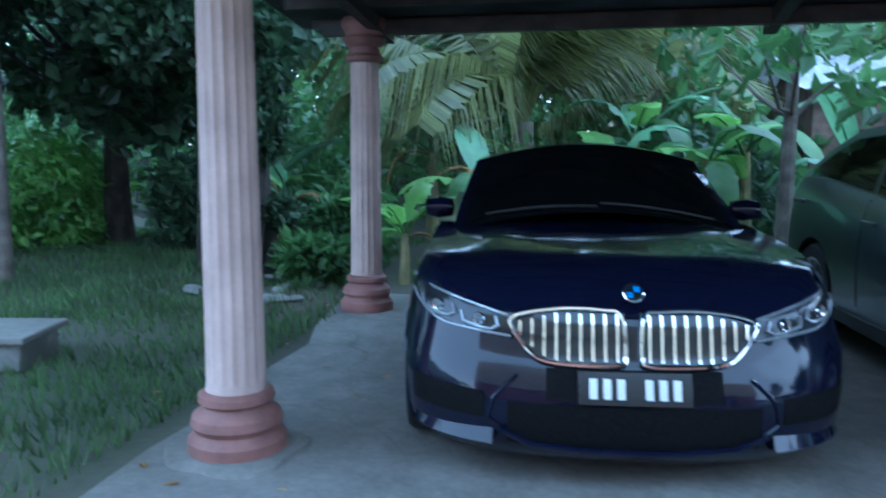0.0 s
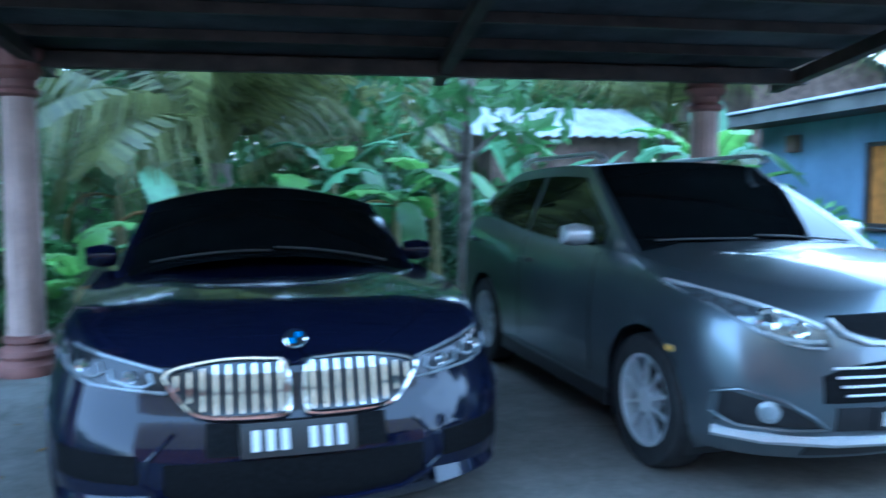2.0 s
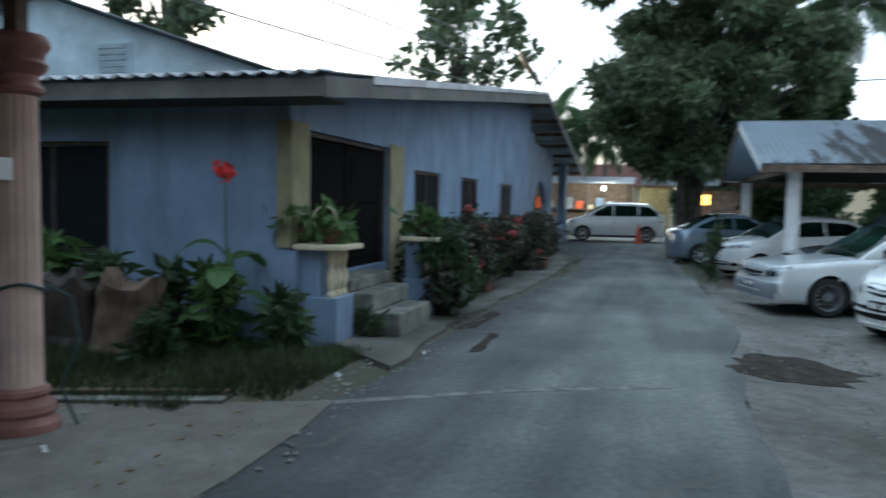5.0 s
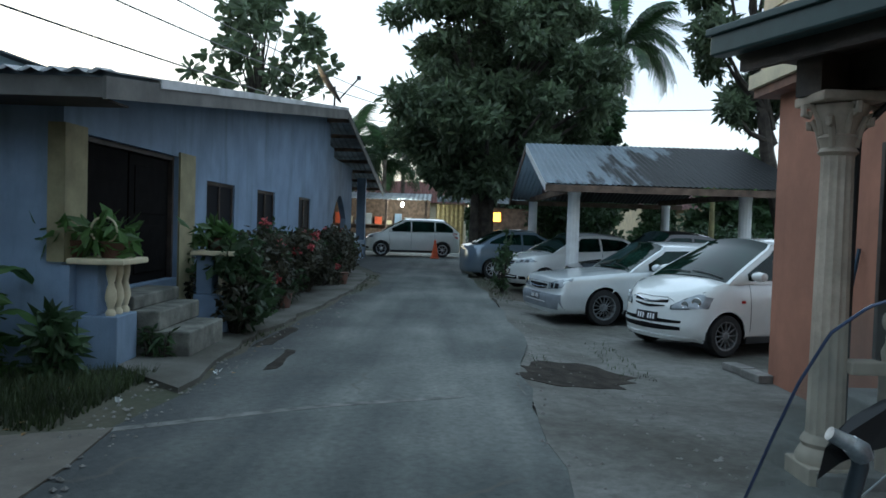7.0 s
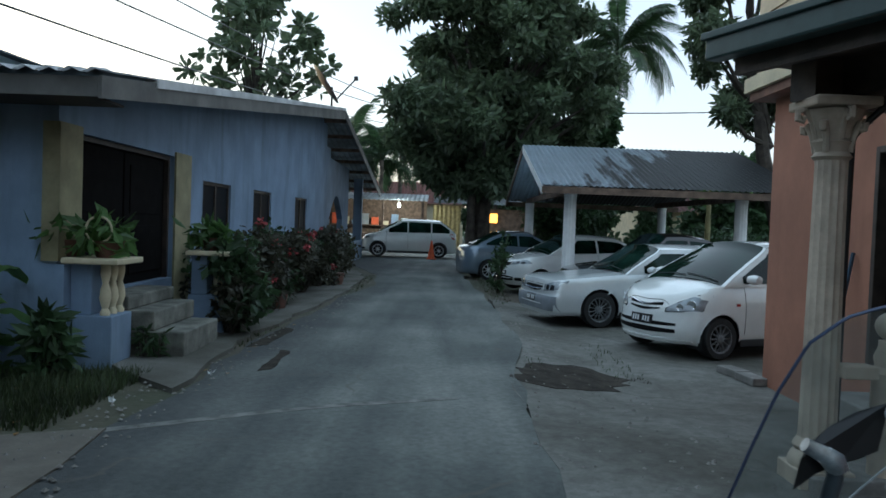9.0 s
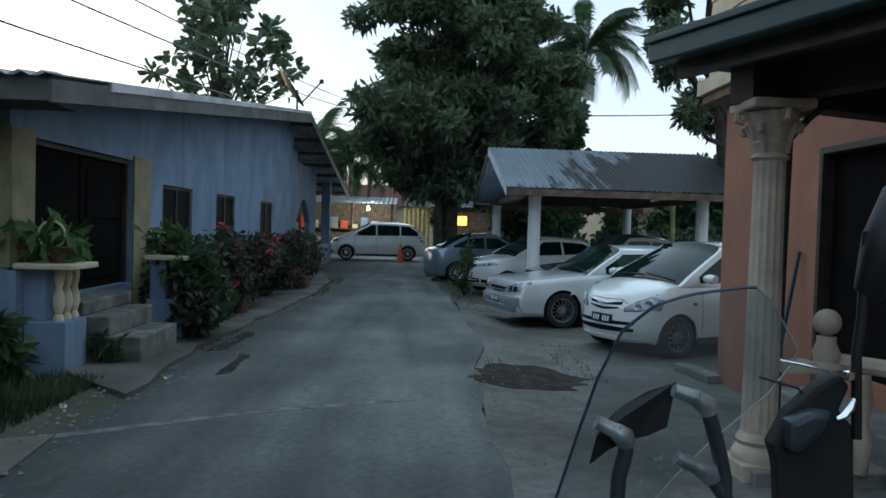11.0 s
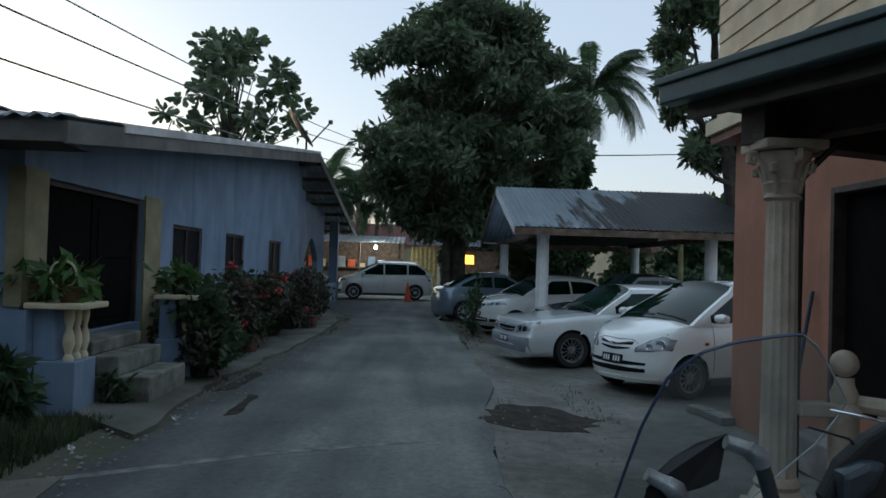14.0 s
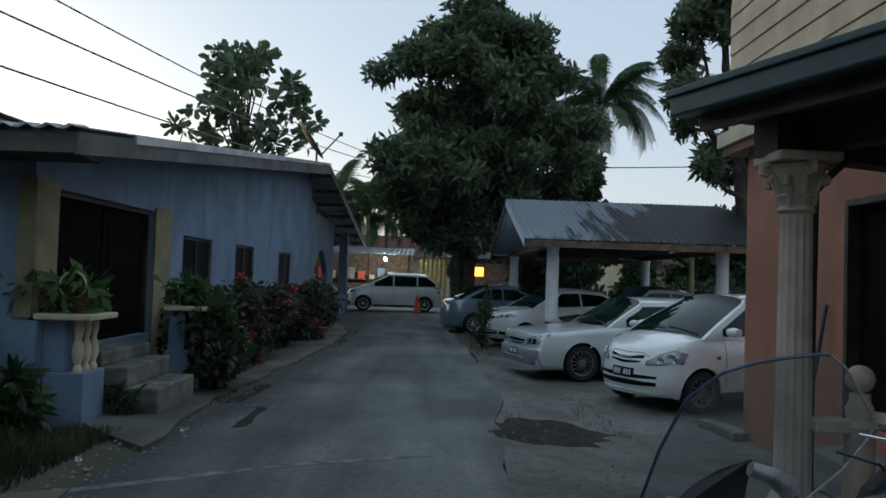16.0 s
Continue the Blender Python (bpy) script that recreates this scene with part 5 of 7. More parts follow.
            for f in ((0, 1, 2, 3), (0, 4, 5, 1), (3, 2, 6, 7), (4, 7, 6, 5)):
                b.faces.new([q[i] for i in f])
        lathe([(R * 0.19, h * 0.2), (R * 0.19, h * 0.88), (R * 0.1, h * 0.95)], 18, b)
        part("rim", b, rim_mat, whl, smooth=False)
        # disc in matt black: the shade between the spokes is put into its colour
        part("brake_disc", lathe([(R * 0.57, -h * 0.25), (R * 0.57, -h * 0.1)], 24), MESH, whl)

    def patch(self, name, y0, y1, zlo, zhi, off, material, label="", n=14, m=6, thick=0.03, parent=None, rear=False):
        """A piece that follows the front: between zlo(y) and zhi(y), standing off by off."""
        b = bmesh.new()
        lo = zlo if callable(zlo) else (lambda y: zlo)
        hi = zhi if callable(zhi) else (lambda y: zhi)
        grids = []
        for o in (off, off - thick):
            rows = []
            for i in range(n + 1):
                y = y0 + (y1 - y0) * i / n
                row = []
                for k in range(m + 1):
                    z = lo(y) + (hi(y) - lo(y)) * k / m
                    s = (self.L - self.front_s(y, z) * 0.55 + o) if rear else (self.front_s(y, z) - o)
                    row.append(b.verts.new(self.P(s, y, z)))
                rows.append(row)
            grids.append(rows)
            for r0, r1 in zip(rows, rows[1:]):
                for k in range(m):
                    b.faces.new((r0[k], r0[k + 1], r1[k + 1], r1[k]))
        A, B = grids
        edge = [(i, 0) for i in range(n)] + [(n, k) for k in range(m)] + [(i, m) for i in range(n, 0, -1)] + [(0, k) for k in range(m, 0, -1)]
        for (i, k), (i2, k2) in zip(edge, edge[1:] + edge[:1]):
            b.faces.new((A[i][k], A[i2][k2], B[i2][k2], B[i][k]))
        return part(name, b, material, parent or self.t, label, smooth=True)

    def trace(self, name, pts, r, material, off=0.01, label="", parent=None):
        """A bar along (y, z) points on the front."""
        return part(name, tube([self.P(self.front_s(y, z) - off, y, z) for y, z in pts], r, 7), material, parent or self.t, label, smooth=True)

    def plate(self, z, w=0.5, h=0.115, off=0.02, bars=7):
        p = self.patch("number_plate", -w / 2, w / 2, z - h / 2, z + h / 2, off, PLATE, "black number plate with white bars", n=6, m=2, thick=0.015)
        k = w * 0.86 / bars
        for i in range(bars):
            if i == 3:
                continue
            y = -w * 0.43 + k * (i + 0.22)
            self.patch("bar", y, y + k * 0.56, z - h * 0.3, z + h * 0.3, off + 0.004, PLATE_INK, n=1, m=1, thick=0.003, parent=p)


def paint(name, color, metal=0.3, rough=0.28, coat=1.0):
    return mat(name, color, rough, metal, vary=0.04, scale=2, coat=coat)


def heading(x, y, L, deg):
    """Pose of a car whose nose is at (x, y); deg turns its +y heading to the left."""
    a = radians(deg)
    cx, cy = x + math.sin(a) * L / 2, y - math.cos(a) * L / 2
    return pose(cx, cy, 0.02 + dip(cx, cy), 0, 0, deg)


DULL_RIM = mat("dull grey alloy", (0.22, 0.23, 0.24), 0.45, metal=0.4, vary=0.2, scale=20)
BLACK_P = mat("black car paint", (0.005, 0.006, 0.02), 0.1, vary=0, coat=0.35, spec=0.25)
GREY_P = paint("grey silver car paint", (0.15, 0.172, 0.19), 0.75, 0.3, 0.8)
WHITE_P = paint("white car paint", (0.80, 0.82, 0.81), 0.0, 0.25)
SILVER_P = paint("silver car paint", (0.66, 0.69, 0.70), 0.25, 0.32)
BLUEGREY_P = paint("blue grey car paint", (0.20, 0.25, 0.31), 0.5, 0.3)

def rounded(pts, n=5):
    """A closed run of points, smoothed."""
    loop, out = pts[:-1], []
    m = len(loop)
    for i in range(m):
        p = [Vector(loop[(i + k) % m]) for k in (-1, 0, 1, 2)]
        for j in range(n):
            t = j / n
            q = 0.5 * (2 * p[1] + (p[2] - p[0]) * t + (2 * p[0] - 5 * p[1] + 4 * p[2] - p[3]) * t * t + (3 * p[1] - p[0] - 3 * p[2] + p[3]) * t ** 3)
            out.append((q.x, q.y))
    return out + out[:1]


# black sedan under the carport
B = Car("black_sedan", "glossy black sedan with chrome slatted twin grille", BLACK_P, 4.75, 2.04, 1.42, (0.82, 3.62), 0.335,
        [(0, 0.76), (0.25, 0.84), (0.55, 0.905), (0.9, 0.95), (1.45, 0.985), (2.6, 1.03), (3.9, 1.06), (4.75, 1.0)], (1.42, 2.25, 3.15, 4.15),
        heading(-0.05, 3.27, 4.75, 188), nose=(0.7, 2.7), zb=0.13, cabw=(0.84, 0.72), crown=0.045, mirror_out=-0.07, glass=GLASS_DARK, bow=0.115,
        front=[(0, 0.12), (0.1, 0.04), (0.2, 0.01), (0.4, 0.0), (0.5, 0.01), (0.62, 0.05), (0.74, 0.098), (0.86, 0.125), (0.94, 0.16), (1, 0.24)])
for sd in (-1, 1):
    g = B.patch("grille", sd * 0.032, sd * 0.51, lambda y: 0.575 + 0.12 * max(0, (abs(y) - 0.32) / 0.19) ** 2, lambda y: 0.775 - 0.05 * max(0, (abs(y) - 0.25) / 0.26) ** 2, 0.012, LAMP_DARK, "dark kidney shaped grille")
    rim_pts = [(0.034, 0.60), (0.046, 0.76), (0.12, 0.782), (0.28, 0.785), (0.44, 0.765), (0.51, 0.735), (0.495, 0.69), (0.43, 0.61), (0.35, 0.575), (0.17, 0.566), (0.06, 0.57), (0.034, 0.60)]
    B.trace("grille_frame", [(sd * y, z) for y, z in rounded(rim_pts)], 0.011, CHROME, 0.02, "chrome surround", g)
    for k in range(9):
        y = sd * (0.066 + k * 0.0505)
        zl = 0.585 + 0.09 * max(0, (abs(y) - 0.33) / 0.14) ** 1.5
        B.patch("slat", y - 0.0058, y + 0.0058, zl, 0.77 - 0.012 * max(0, k - 5), 0.026, CHROME, n=4, m=5, thick=0.03, parent=g)
    hl = B.patch("headlight", sd * 0.50, sd * 0.985, lambda y: 0.655 + 0.03 * (abs(y) - 0.5) / 0.3 + 0.09 * max(0, (abs(y) - 0.8) / 0.18) ** 1.6, lambda y: 0.745 + 0.105 * ((abs(y) - 0.5) / 0.48) ** 0.9, 0.008, LAMP_DARK, "swept headlamp", n=26, m=8)
    B.trace("light_strip", [(sd * y, z) for y, z in ((0.52, 0.748), (0.64, 0.778), (0.75, 0.802), (0.86, 0.826), (0.97, 0.845))], 0.008, LAMP_GLASS, 0.014, "", hl)
    B.trace("lamp_edge", [(sd * y, 0.664 + 0.03 * (y - 0.5) / 0.3 + 0.09 * max(0, (y - 0.8) / 0.18) ** 1.6) for y in (0.51, 0.58, 0.66, 0.74, 0.8, 0.85, 0.9, 0.94, 0.97)], 0.007, LAMP_GLASS, 0.014, "", hl)
    for y0, y1, dz in ((0.575, 0.715, 0.0), (0.765, 0.905, 0.035)):
        B.trace("lamp_hook", [(sd * y0, 0.742 + dz), (sd * (y0 - 0.012), 0.705 + dz), (sd * (y0 + 0.02), 0.688 + dz), (sd * (y0 + y1) / 2, 0.692 + dz), (sd * y1, 0.712 + dz), (sd * (y1 + 0.01), 0.752 + dz)], 0.008, LAMP_GLASS, 0.015, "", hl)
        c = B.P(B.front_s((y0 + y1) / 2, 0.725 + dz) - 0.012, sd * (y0 + y1) / 2, 0.725 + dz)
        part("projector", lathe([(0.001, -0.004), (0.018, 0.0), (0.028, 0.008), (0.03, 0.0)], 16, m=Matrix.Translation(c) @ Euler((radians(-90), 0, radians(-sd * 35))).to_matrix().to_4x4()), CHROME, hl, smooth=True)
    B.patch("side_intake", sd * 0.62, sd * 0.95, lambda y: 0.33, lambda y: 0.44 + 0.05 * (abs(y) - 0.6), 0.004, MESH, "dark bumper recess")
    B.trace("intake_edge", [(sd * 0.48, 0.52), (sd * 0.58, 0.42), (sd * 0.6, 0.33), (sd * 0.5, 0.26)], 0.009, BLACK_P, 0.004)
    bb = bmesh.new()
    rr = []
    for k in range(9):
        y = sd * (0.58 + 0.045 * k)
        rr.append([bb.verts.new(B.P(B.front_s(y, zz) - oo, y, zz)) for zz, oo in ((0.2, 0.015), (0.225, 0.05), (0.3 - 0.004 * k, -0.012))])
    for r0, r1 in zip(rr, rr[1:]):
        bb.faces.new((r0[0], r0[1], r1[1], r1[0])), bb.faces.new((r0[1], r0[2], r1[2], r1[1]))
    part("bumper_blade", bb, BLACK_P, B.t, smooth=True)
    B.trace("splitter", [(sd * 0.55, 0.29), (sd * 0.42, 0.235), (sd * 0.2, 0.215), (0.0, 0.212)], 0.014, BLACK_P, 0.02)
B.patch("lower_intake", -0.52, 0.52, lambda y: 0.2 + 0.06 * abs(y), lambda y: 0.41, 0.006, MESH, "black mesh intake")
B.patch("plate_carrier", -0.36, 0.36, 0.43, 0.55, 0.006, MESH)
B.plate(0.485, 0.46, 0.125, 0.022)
bd = part("badge", lathe([(0.045, 0), (0.045, 0.012), (0.04, 0.016)], 24, m=Matrix.Translation(B.P(0.15, 0, 0.855)) @ Euler((radians(-52), 0, 0)).to_matrix().to_4x4()), CHROME, B.t, "round chrome badge")
for k in range(2):
    part("badge_field", box(*((0.001, 0.026, 0.001, 0.026) if k else (-0.026, -0.001, -0.026, -0.001)), 0.016, 0.018), BADGE_BLUE, bd, m=Matrix.Translation(B.P(0.15, 0, 0.855)) @ Euler((radians(-52), 0, 0)).to_matrix().to_4x4())

# grey SUV
S = Car("grey_suv", "silver grey compact SUV with tinted windows", GREY_P, 4.42, 1.84, 1.68, (0.86, 3.5), 0.36,
        [(0, 0.9), (0.2, 1.0), (0.7, 1.08), (1.2, 1.12), (2.4, 1.13), (3.6, 1.22), (4.42, 1.2)], (1.12, 2.0, 3.3, 4.25),
        heading(2.72, 3.3, 4.42, 187), nose=(0.62, 2.75), zb=0.24, cabw=(0.84, 0.64), crown=0.06, rim=10, rim_mat=SILVER, glass=GLASS_DARK, mirror=SILVER, bow=0.035,
        front=[(0, 0.12), (0.2, 0.02), (0.45, 0.0), (0.7, 0.03), (0.88, 0.08), (1, 0.2)])
S.patch("grille_upper", -0.40, 0.40, lambda y: 0.785 + 0.085 * (abs(y) / 0.4) ** 1.7, lambda y: 0.915 - 0.02 * abs(y), 0.008, MESH, "dark upper grille")
S.trace("grille_trim", [(-0.42, 0.895), (-0.36, 0.83), (-0.25, 0.79), (0, 0.775), (0.25, 0.79), (0.36, 0.83), (0.42, 0.895)], 0.014, SILVER, 0.014, "silver trim bar")
gl = S.patch("grille_lower", -0.48, 0.48, lambda y: 0.53, lambda y: 0.71 - 0.06 * (abs(y) / 0.48) ** 3, 0.006, MESH, "dark hexagonal lower grille")
for k in range(4):
    z = 0.565 + k * 0.04
    S.trace("slat", [(y * (0.88 + 0.04 * k), z) for y in (-0.44, -0.25, 0, 0.25, 0.44)], 0.0065, SILVER, 0.014, "", gl)
for sd in (-1, 1):
    hl = S.patch("headlight", sd * 0.43, sd * 0.9, lambda y: 0.765 + 0.25 * max(0, (abs(y) - 0.43) / 0.47) ** 2.6, lambda y: 0.85 + 0.18 * ((abs(y) - 0.43) / 0.47) ** 0.85, 0.008, LAMP_HOUSE, "swept headlamp", n=26, m=8)
    S.trace("light_strip", [(sd * y, z) for y, z in ((0.47, 0.80), (0.55, 0.797), (0.63, 0.81), (0.7, 0.835))], 0.014, LAMP_GLASS, 0.014, "", hl)
    S.trace("lamp_edge", [(sd * y, 0.845 + 0.18 * ((y - 0.43) / 0.47) ** 0.85) for y in (0.45, 0.54, 0.62, 0.7, 0.78, 0.85, 0.89)], 0.012, SILVER, 0.01, "", hl)
    S.trace("lamp_edge", [(sd * y, 0.768 + 0.25 * ((y - 0.43) / 0.47) ** 2.6) for y in (0.45, 0.54, 0.62, 0.7, 0.77, 0.83, 0.89)], 0.008, LAMP_GLASS, 0.01, "", hl)
    for y, z, r in ((0.56, 0.85, 0.035), (0.675, 0.893, 0.05)):
        c = S.P(S.front_s(y, z) - 0.016, sd * y, z)
        part("projector", lathe([(0.001, -0.006), (r * 0.55, 0.0), (r, 0.01), (r * 1.08, 0.0)], 18, m=Matrix.Translation(c) @ Euler((radians(-90), 0, radians(-sd * 35))).to_matrix().to_4x4()), CHROME, hl, smooth=True)
    S.patch("fog_recess", sd * 0.48, sd * 0.85, lambda y: 0.415, lambda y: 0.42 + 0.15 * ((abs(y) - 0.48) / 0.37) ** 0.6, 0.004, PLASTIC, "black fog lamp recess")
    S.trace("fog_trim", [(sd * 0.46, 0.41), (sd * 0.6, 0.4), (sd * 0.8, 0.405), (sd * 0.87, 0.45), (sd * 0.87, 0.55), (sd * 0.8, 0.58), (sd * 0.66, 0.54), (sd * 0.54, 0.47), (sd * 0.46, 0.41)], 0.009, GREY_P, 0.014)
    c = S.P(S.front_s(0.7, 0.48) - 0.006, sd * 0.7, 0.485)
    part("fog_lamp", lathe([(0.05, 0), (0.05, 0.012), (0.03, 0.02)], 18, m=Matrix.Translation(c) @ Euler((radians(-90), 0, radians(-sd * 35))).to_matrix().to_4x4()), LAMP_GLASS, S.t)
    part("indicator", box(*sorted((sd * (S.hw - 0.01), sd * (S.hw + 0.006))), S.L / 2 - 0.62, S.L / 2 - 0.56, 0.68, 0.71), mat("amber lens", (0.8, 0.5, 0.12), 0.2, vary=0), S.t)
    part("roof_rail", tube([S.P(1.9, sd * 0.62, 1.67), S.P(2.0, sd * 0.635, 1.715), S.P(3.2, sd * 0.62, 1.71), S.P(3.4, sd * 0.6, 1.66)], 0.016, 6), SILVER, S.t)
S.patch("plate_recess", -0.42, 0.42, 0.40, 0.51, 0.008, PLASTIC)
S.plate(0.455, 0.5, 0.11, 0.02, bars=8)
S.trace("bumper_lip", [(y, 0.335 + 0.03 * abs(y)) for y in (-0.85, -0.7, -0.4, 0, 0.4, 0.7, 0.85)], 0.028, SILVER, 0.012, "silver bumper lip")
S.patch("lower_intake", -0.5, 0.5, 0.26, 0.31, 0.01, PLASTIC)
part("badge", lathe([(0.05, 0), (0.05, 0.01), (0.04, 0.014)], 22, m=Matrix.Translation(S.P(S.front_s(0, 0.85) - 0.012, 0, 0.85)) @ Euler((radians(-80), 0, 0)).to_matrix().to_4x4() @ Matrix.Diagonal((1.25, 0.8, 1, 1))), CHROME, S.t, "plain oval chrome badge")


def small_front(c, zg, zh, hw_in, hw_out, zl, plate_z, dark=None, tall=0.11, slats=1):
    """Grille, lamps, intake and plate of an everyday car."""
    dark = dark or MESH
    g = c.patch("grille", -hw_in, hw_in, lambda y: zg + 0.04 * (abs(y) / hw_in) ** 2, zg + 0.1, 0.004, dark, "dark slim grille")
    for k in range(slats):
        z = zg + 0.055 + 0.04 * (k - (slats - 1) / 2)
        c.trace("grille_bar", [(y, z - 0.02 * (1 - abs(y) / hw_in)) for y in (-hw_in, -hw_in / 2, 0, hw_in / 2, hw_in)], 0.012, c.paint if slats > 1 else CHROME, 0.012, "", g)
    for sd in (-1, 1):
        hl = c.patch("headlight", sd * (hw_in + 0.06), sd * hw_out, lambda y: zh + 0.06 * (abs(y) - hw_in) / (hw_out - hw_in), lambda y: zh + tall * 0.7 + (tall * 0.9) * (abs(y) - hw_in) / (hw_out - hw_in), 0.006, LAMP_GLASS, "clear headlamp", n=16)
        mid = (hw_in + 0.1 + hw_out) / 2
        for y0 in (mid - 0.11, mid + 0.02):
            c.patch("reflector", sd * y0, sd * (y0 + 0.09), zh + 0.045, zh + tall * 0.95, 0.009, LAMP_DARK, n=4, m=3, thick=0.008, parent=hl)
        c.patch("fog_recess", sd * 0.56, sd * 0.72, zl + 0.01, zl + 0.09, 0.004, dark)
        c.trace("bonnet_seam", [(sd * y, z) for y, z in ((hw_in * 0.2, zg + 0.13), (hw_in, zg + 0.125), (hw_in + 0.1, zg + 0.13))], 0.004, PLASTIC, 0.001)
    c.patch("lower_intake", -0.5, 0.5, lambda y: zl + 0.03 * abs(y), lambda y: zl + 0.13 - 0.05 * abs(y), 0.004, dark, "dark lower intake")
    c.trace("intake_bar", [(y, zl + 0.07) for y in (-0.46, -0.2, 0.2, 0.46)], 0.011, c.paint, 0.012)
    c.plate(plate_z, 0.4, 0.11, 0.02)


M = Car("white_hatchback", "white compact hatchback with clear windscreen", WHITE_P, 3.75, 1.68, 1.56, (0.68, 3.1), 0.285,
        [(0, 0.74), (0.2, 0.84), (0.55, 0.95), (0.85, 1.0), (2.0, 1.0), (3.2, 1.06), (3.75, 1.05)], (0.72, 1.65, 2.9, 3.62), heading(10.9, -3.1, 3.75, 25), nose=(0.62, 2.4), zb=0.2, cabw=(0.79, 0.6), crown=0.06, rim=12, rim_mat=DULL_RIM)
gr = M.patch("grille", -0.33, 0.33, lambda y: 0.675 + 0.02 * (abs(y) / 0.33), lambda y: 0.7 + 0.03 * (abs(y) / 0.33), 0.004, MESH, "dark upper grille slot")
M.patch("grille", -0.3, 0.3, lambda y: 0.61 + 0.035 * (abs(y) / 0.3) ** 1.5, lambda y: 0.645 + 0.015 * (abs(y) / 0.3), 0.004, MESH, "dark lower grille slot")
M.trace("grille_bar", [(-0.34, 0.74), (-0.2, 0.718), (-0.06, 0.69), (0, 0.682), (0.06, 0.69), (0.2, 0.718), (0.34, 0.74)], 0.009, CHROME, 0.012, "chrome winged bar", gr)
for sd in (-1, 1):
    hl = M.patch("headlight", sd * 0.4, sd * 0.79, lambda y: 0.615 + 0.04 * (abs(y) - 0.4) / 0.39, lambda y: 0.66 + 0.2 * min(1, (abs(y) - 0.4) / 0.3), 0.008, LAMP_GLASS, "clear pointed headlamp", n=18)
    M.trace("lamp_edge", [(sd * y, z) for y, z in ((0.4, 0.615), (0.4, 0.66), (0.55, 0.76), (0.7, 0.86), (0.785, 0.86), (0.785, 0.655), (0.6, 0.632), (0.4, 0.615))], 0.006, LAMP_DARK, 0.008, "", hl)
    for y, z, r in ((0.58, 0.69, 0.045), (0.69, 0.73, 0.06)):
        c = M.P(M.front_s(y, z) - 0.012, sd * y, z)
        part("reflector", lathe([(0.001, -0.006), (r * 0.5, -0.002), (r, 0.008), (r * 1.05, 0.0)], 18, m=Matrix.Translation(c) @ Euler((radians(-90), 0, radians(-sd * 35))).to_matrix().to_4x4()), CHROME, hl, smooth=True)
    M.trace("bonnet_seam", [(sd * y, z) for y, z in ((0.0, 0.755), (0.3, 0.765), (0.42, 0.72))], 0.004, PLASTIC, 0.001)
    part("side_repeater", box(*sorted((sd * (M.hw - 0.012), sd * (M.hw + 0.006))), M.L / 2 - 0.98, M.L / 2 - 0.92, 0.72, 0.755), RED_LENS, M.t)
for z0, z1 in ((0.42, 0.475), (0.325, 0.395)):
    M.patch("intake_slot", -0.56, 0.56, lambda y: z0 + 0.02 * (abs(y) / 0.56) ** 2, lambda y: z1 - 0.005 * abs(y), 0.004, MESH, "dark wide lower intake slot", n=20)
M.patch("bumper_lip", -0.7, 0.7, 0.2, 0.25, 0.02, WHITE_P, n=20)
M.plate(0.49, 0.42, 0.12, 0.02)
V = Car("silver_estate", "silver estate car with boxy bonnet", SILVER_P, 4.7, 1.76, 1.42, (0.92, 3.58), 0.31,
        [(0, 0.70), (0.1, 0.78), (0.7, 0.85), (1.5, 0.92), (2.8, 0.94), (4.0, 0.97), (4.7, 0.95)], (1.42, 2.12, 4.1, 4.6), heading(14.0, -1.95, 4.7, 14), nose=(0.3, 4.6), zb=0.2, cabw=(0.8, 0.66), crown=0.03, rim=14, rim_mat=DULL_RIM, seats=(0.38, 0.72),
        front=[(0, 0.03), (0.2, 0.0), (0.55, 0.0), (0.58, 0.03), (0.85, 0.05), (1, 0.08)])
small_front(V, 0.575, 0.575, 0.40, 0.84, 0.3, 0.45, tall=0.14)
V.patch("bumper_cladding", -0.86, 0.86, 0.27, 0.52, 0.012, mat("grey bumper plastic", (0.22, 0.24, 0.27), 0.5, vary=0.1), "grey bumper cladding", n=30, thick=0.02)
D = Car("dark_sedan", "dark brown saloon parked under the far carport", paint("dark brown car paint", (0.022, 0.018, 0.017), 0.2, 0.2), 4.5, 1.75, 1.62, (0.85, 3.45), 0.31,
        [(0, 0.72), (0.2, 0.8), (0.8, 0.9), (1.4, 0.95), (2.6, 0.98), (3.8, 1.0), (4.5, 0.97)], (1.35, 2.15, 3.1, 4.0), heading(17.0, -2.9, 4.5, 12), zb=0.2, cabw=(0.8, 0.62))
small_front(D, 0.62, 0.64, 0.33, 0.8, 0.3, 0.46)
N = Car("white_small_hatchback", "white small hatchback under the far carport", WHITE_P, 3.9, 1.74, 1.5, (0.7, 3.2), 0.3,
        [(0, 0.74), (0.2, 0.84), (0.7, 0.95), (1.1, 0.99), (2.2, 1.03), (3.4, 1.08), (3.9, 1.05)], (0.95, 1.8, 3.0, 3.75), heading(20.2, -1.9, 3.9, 20), nose=(0.6, 2.4), zb=0.2, cabw=(0.8, 0.62), crown=0.05, rim=10)
small_front(N, 0.66, 0.7, 0.3, 0.82, 0.3, 0.5)
G = Car("blue_grey_hatchback", "blue grey hatchback parked tail to the lane", BLUEGREY_P, 4.0, 1.7, 1.5, (0.75, 3.2), 0.31,
        [(0, 0.74), (0.2, 0.84), (0.7, 0.95), (1.1, 1.0), (2.2, 1.04), (3.4, 1.06), (4.0, 0.98)], (0.95, 1.8, 2.8, 3.6), heading(25.2, -4.75, 4.0, 192), zb=0.2, cabw=(0.8, 0.62))
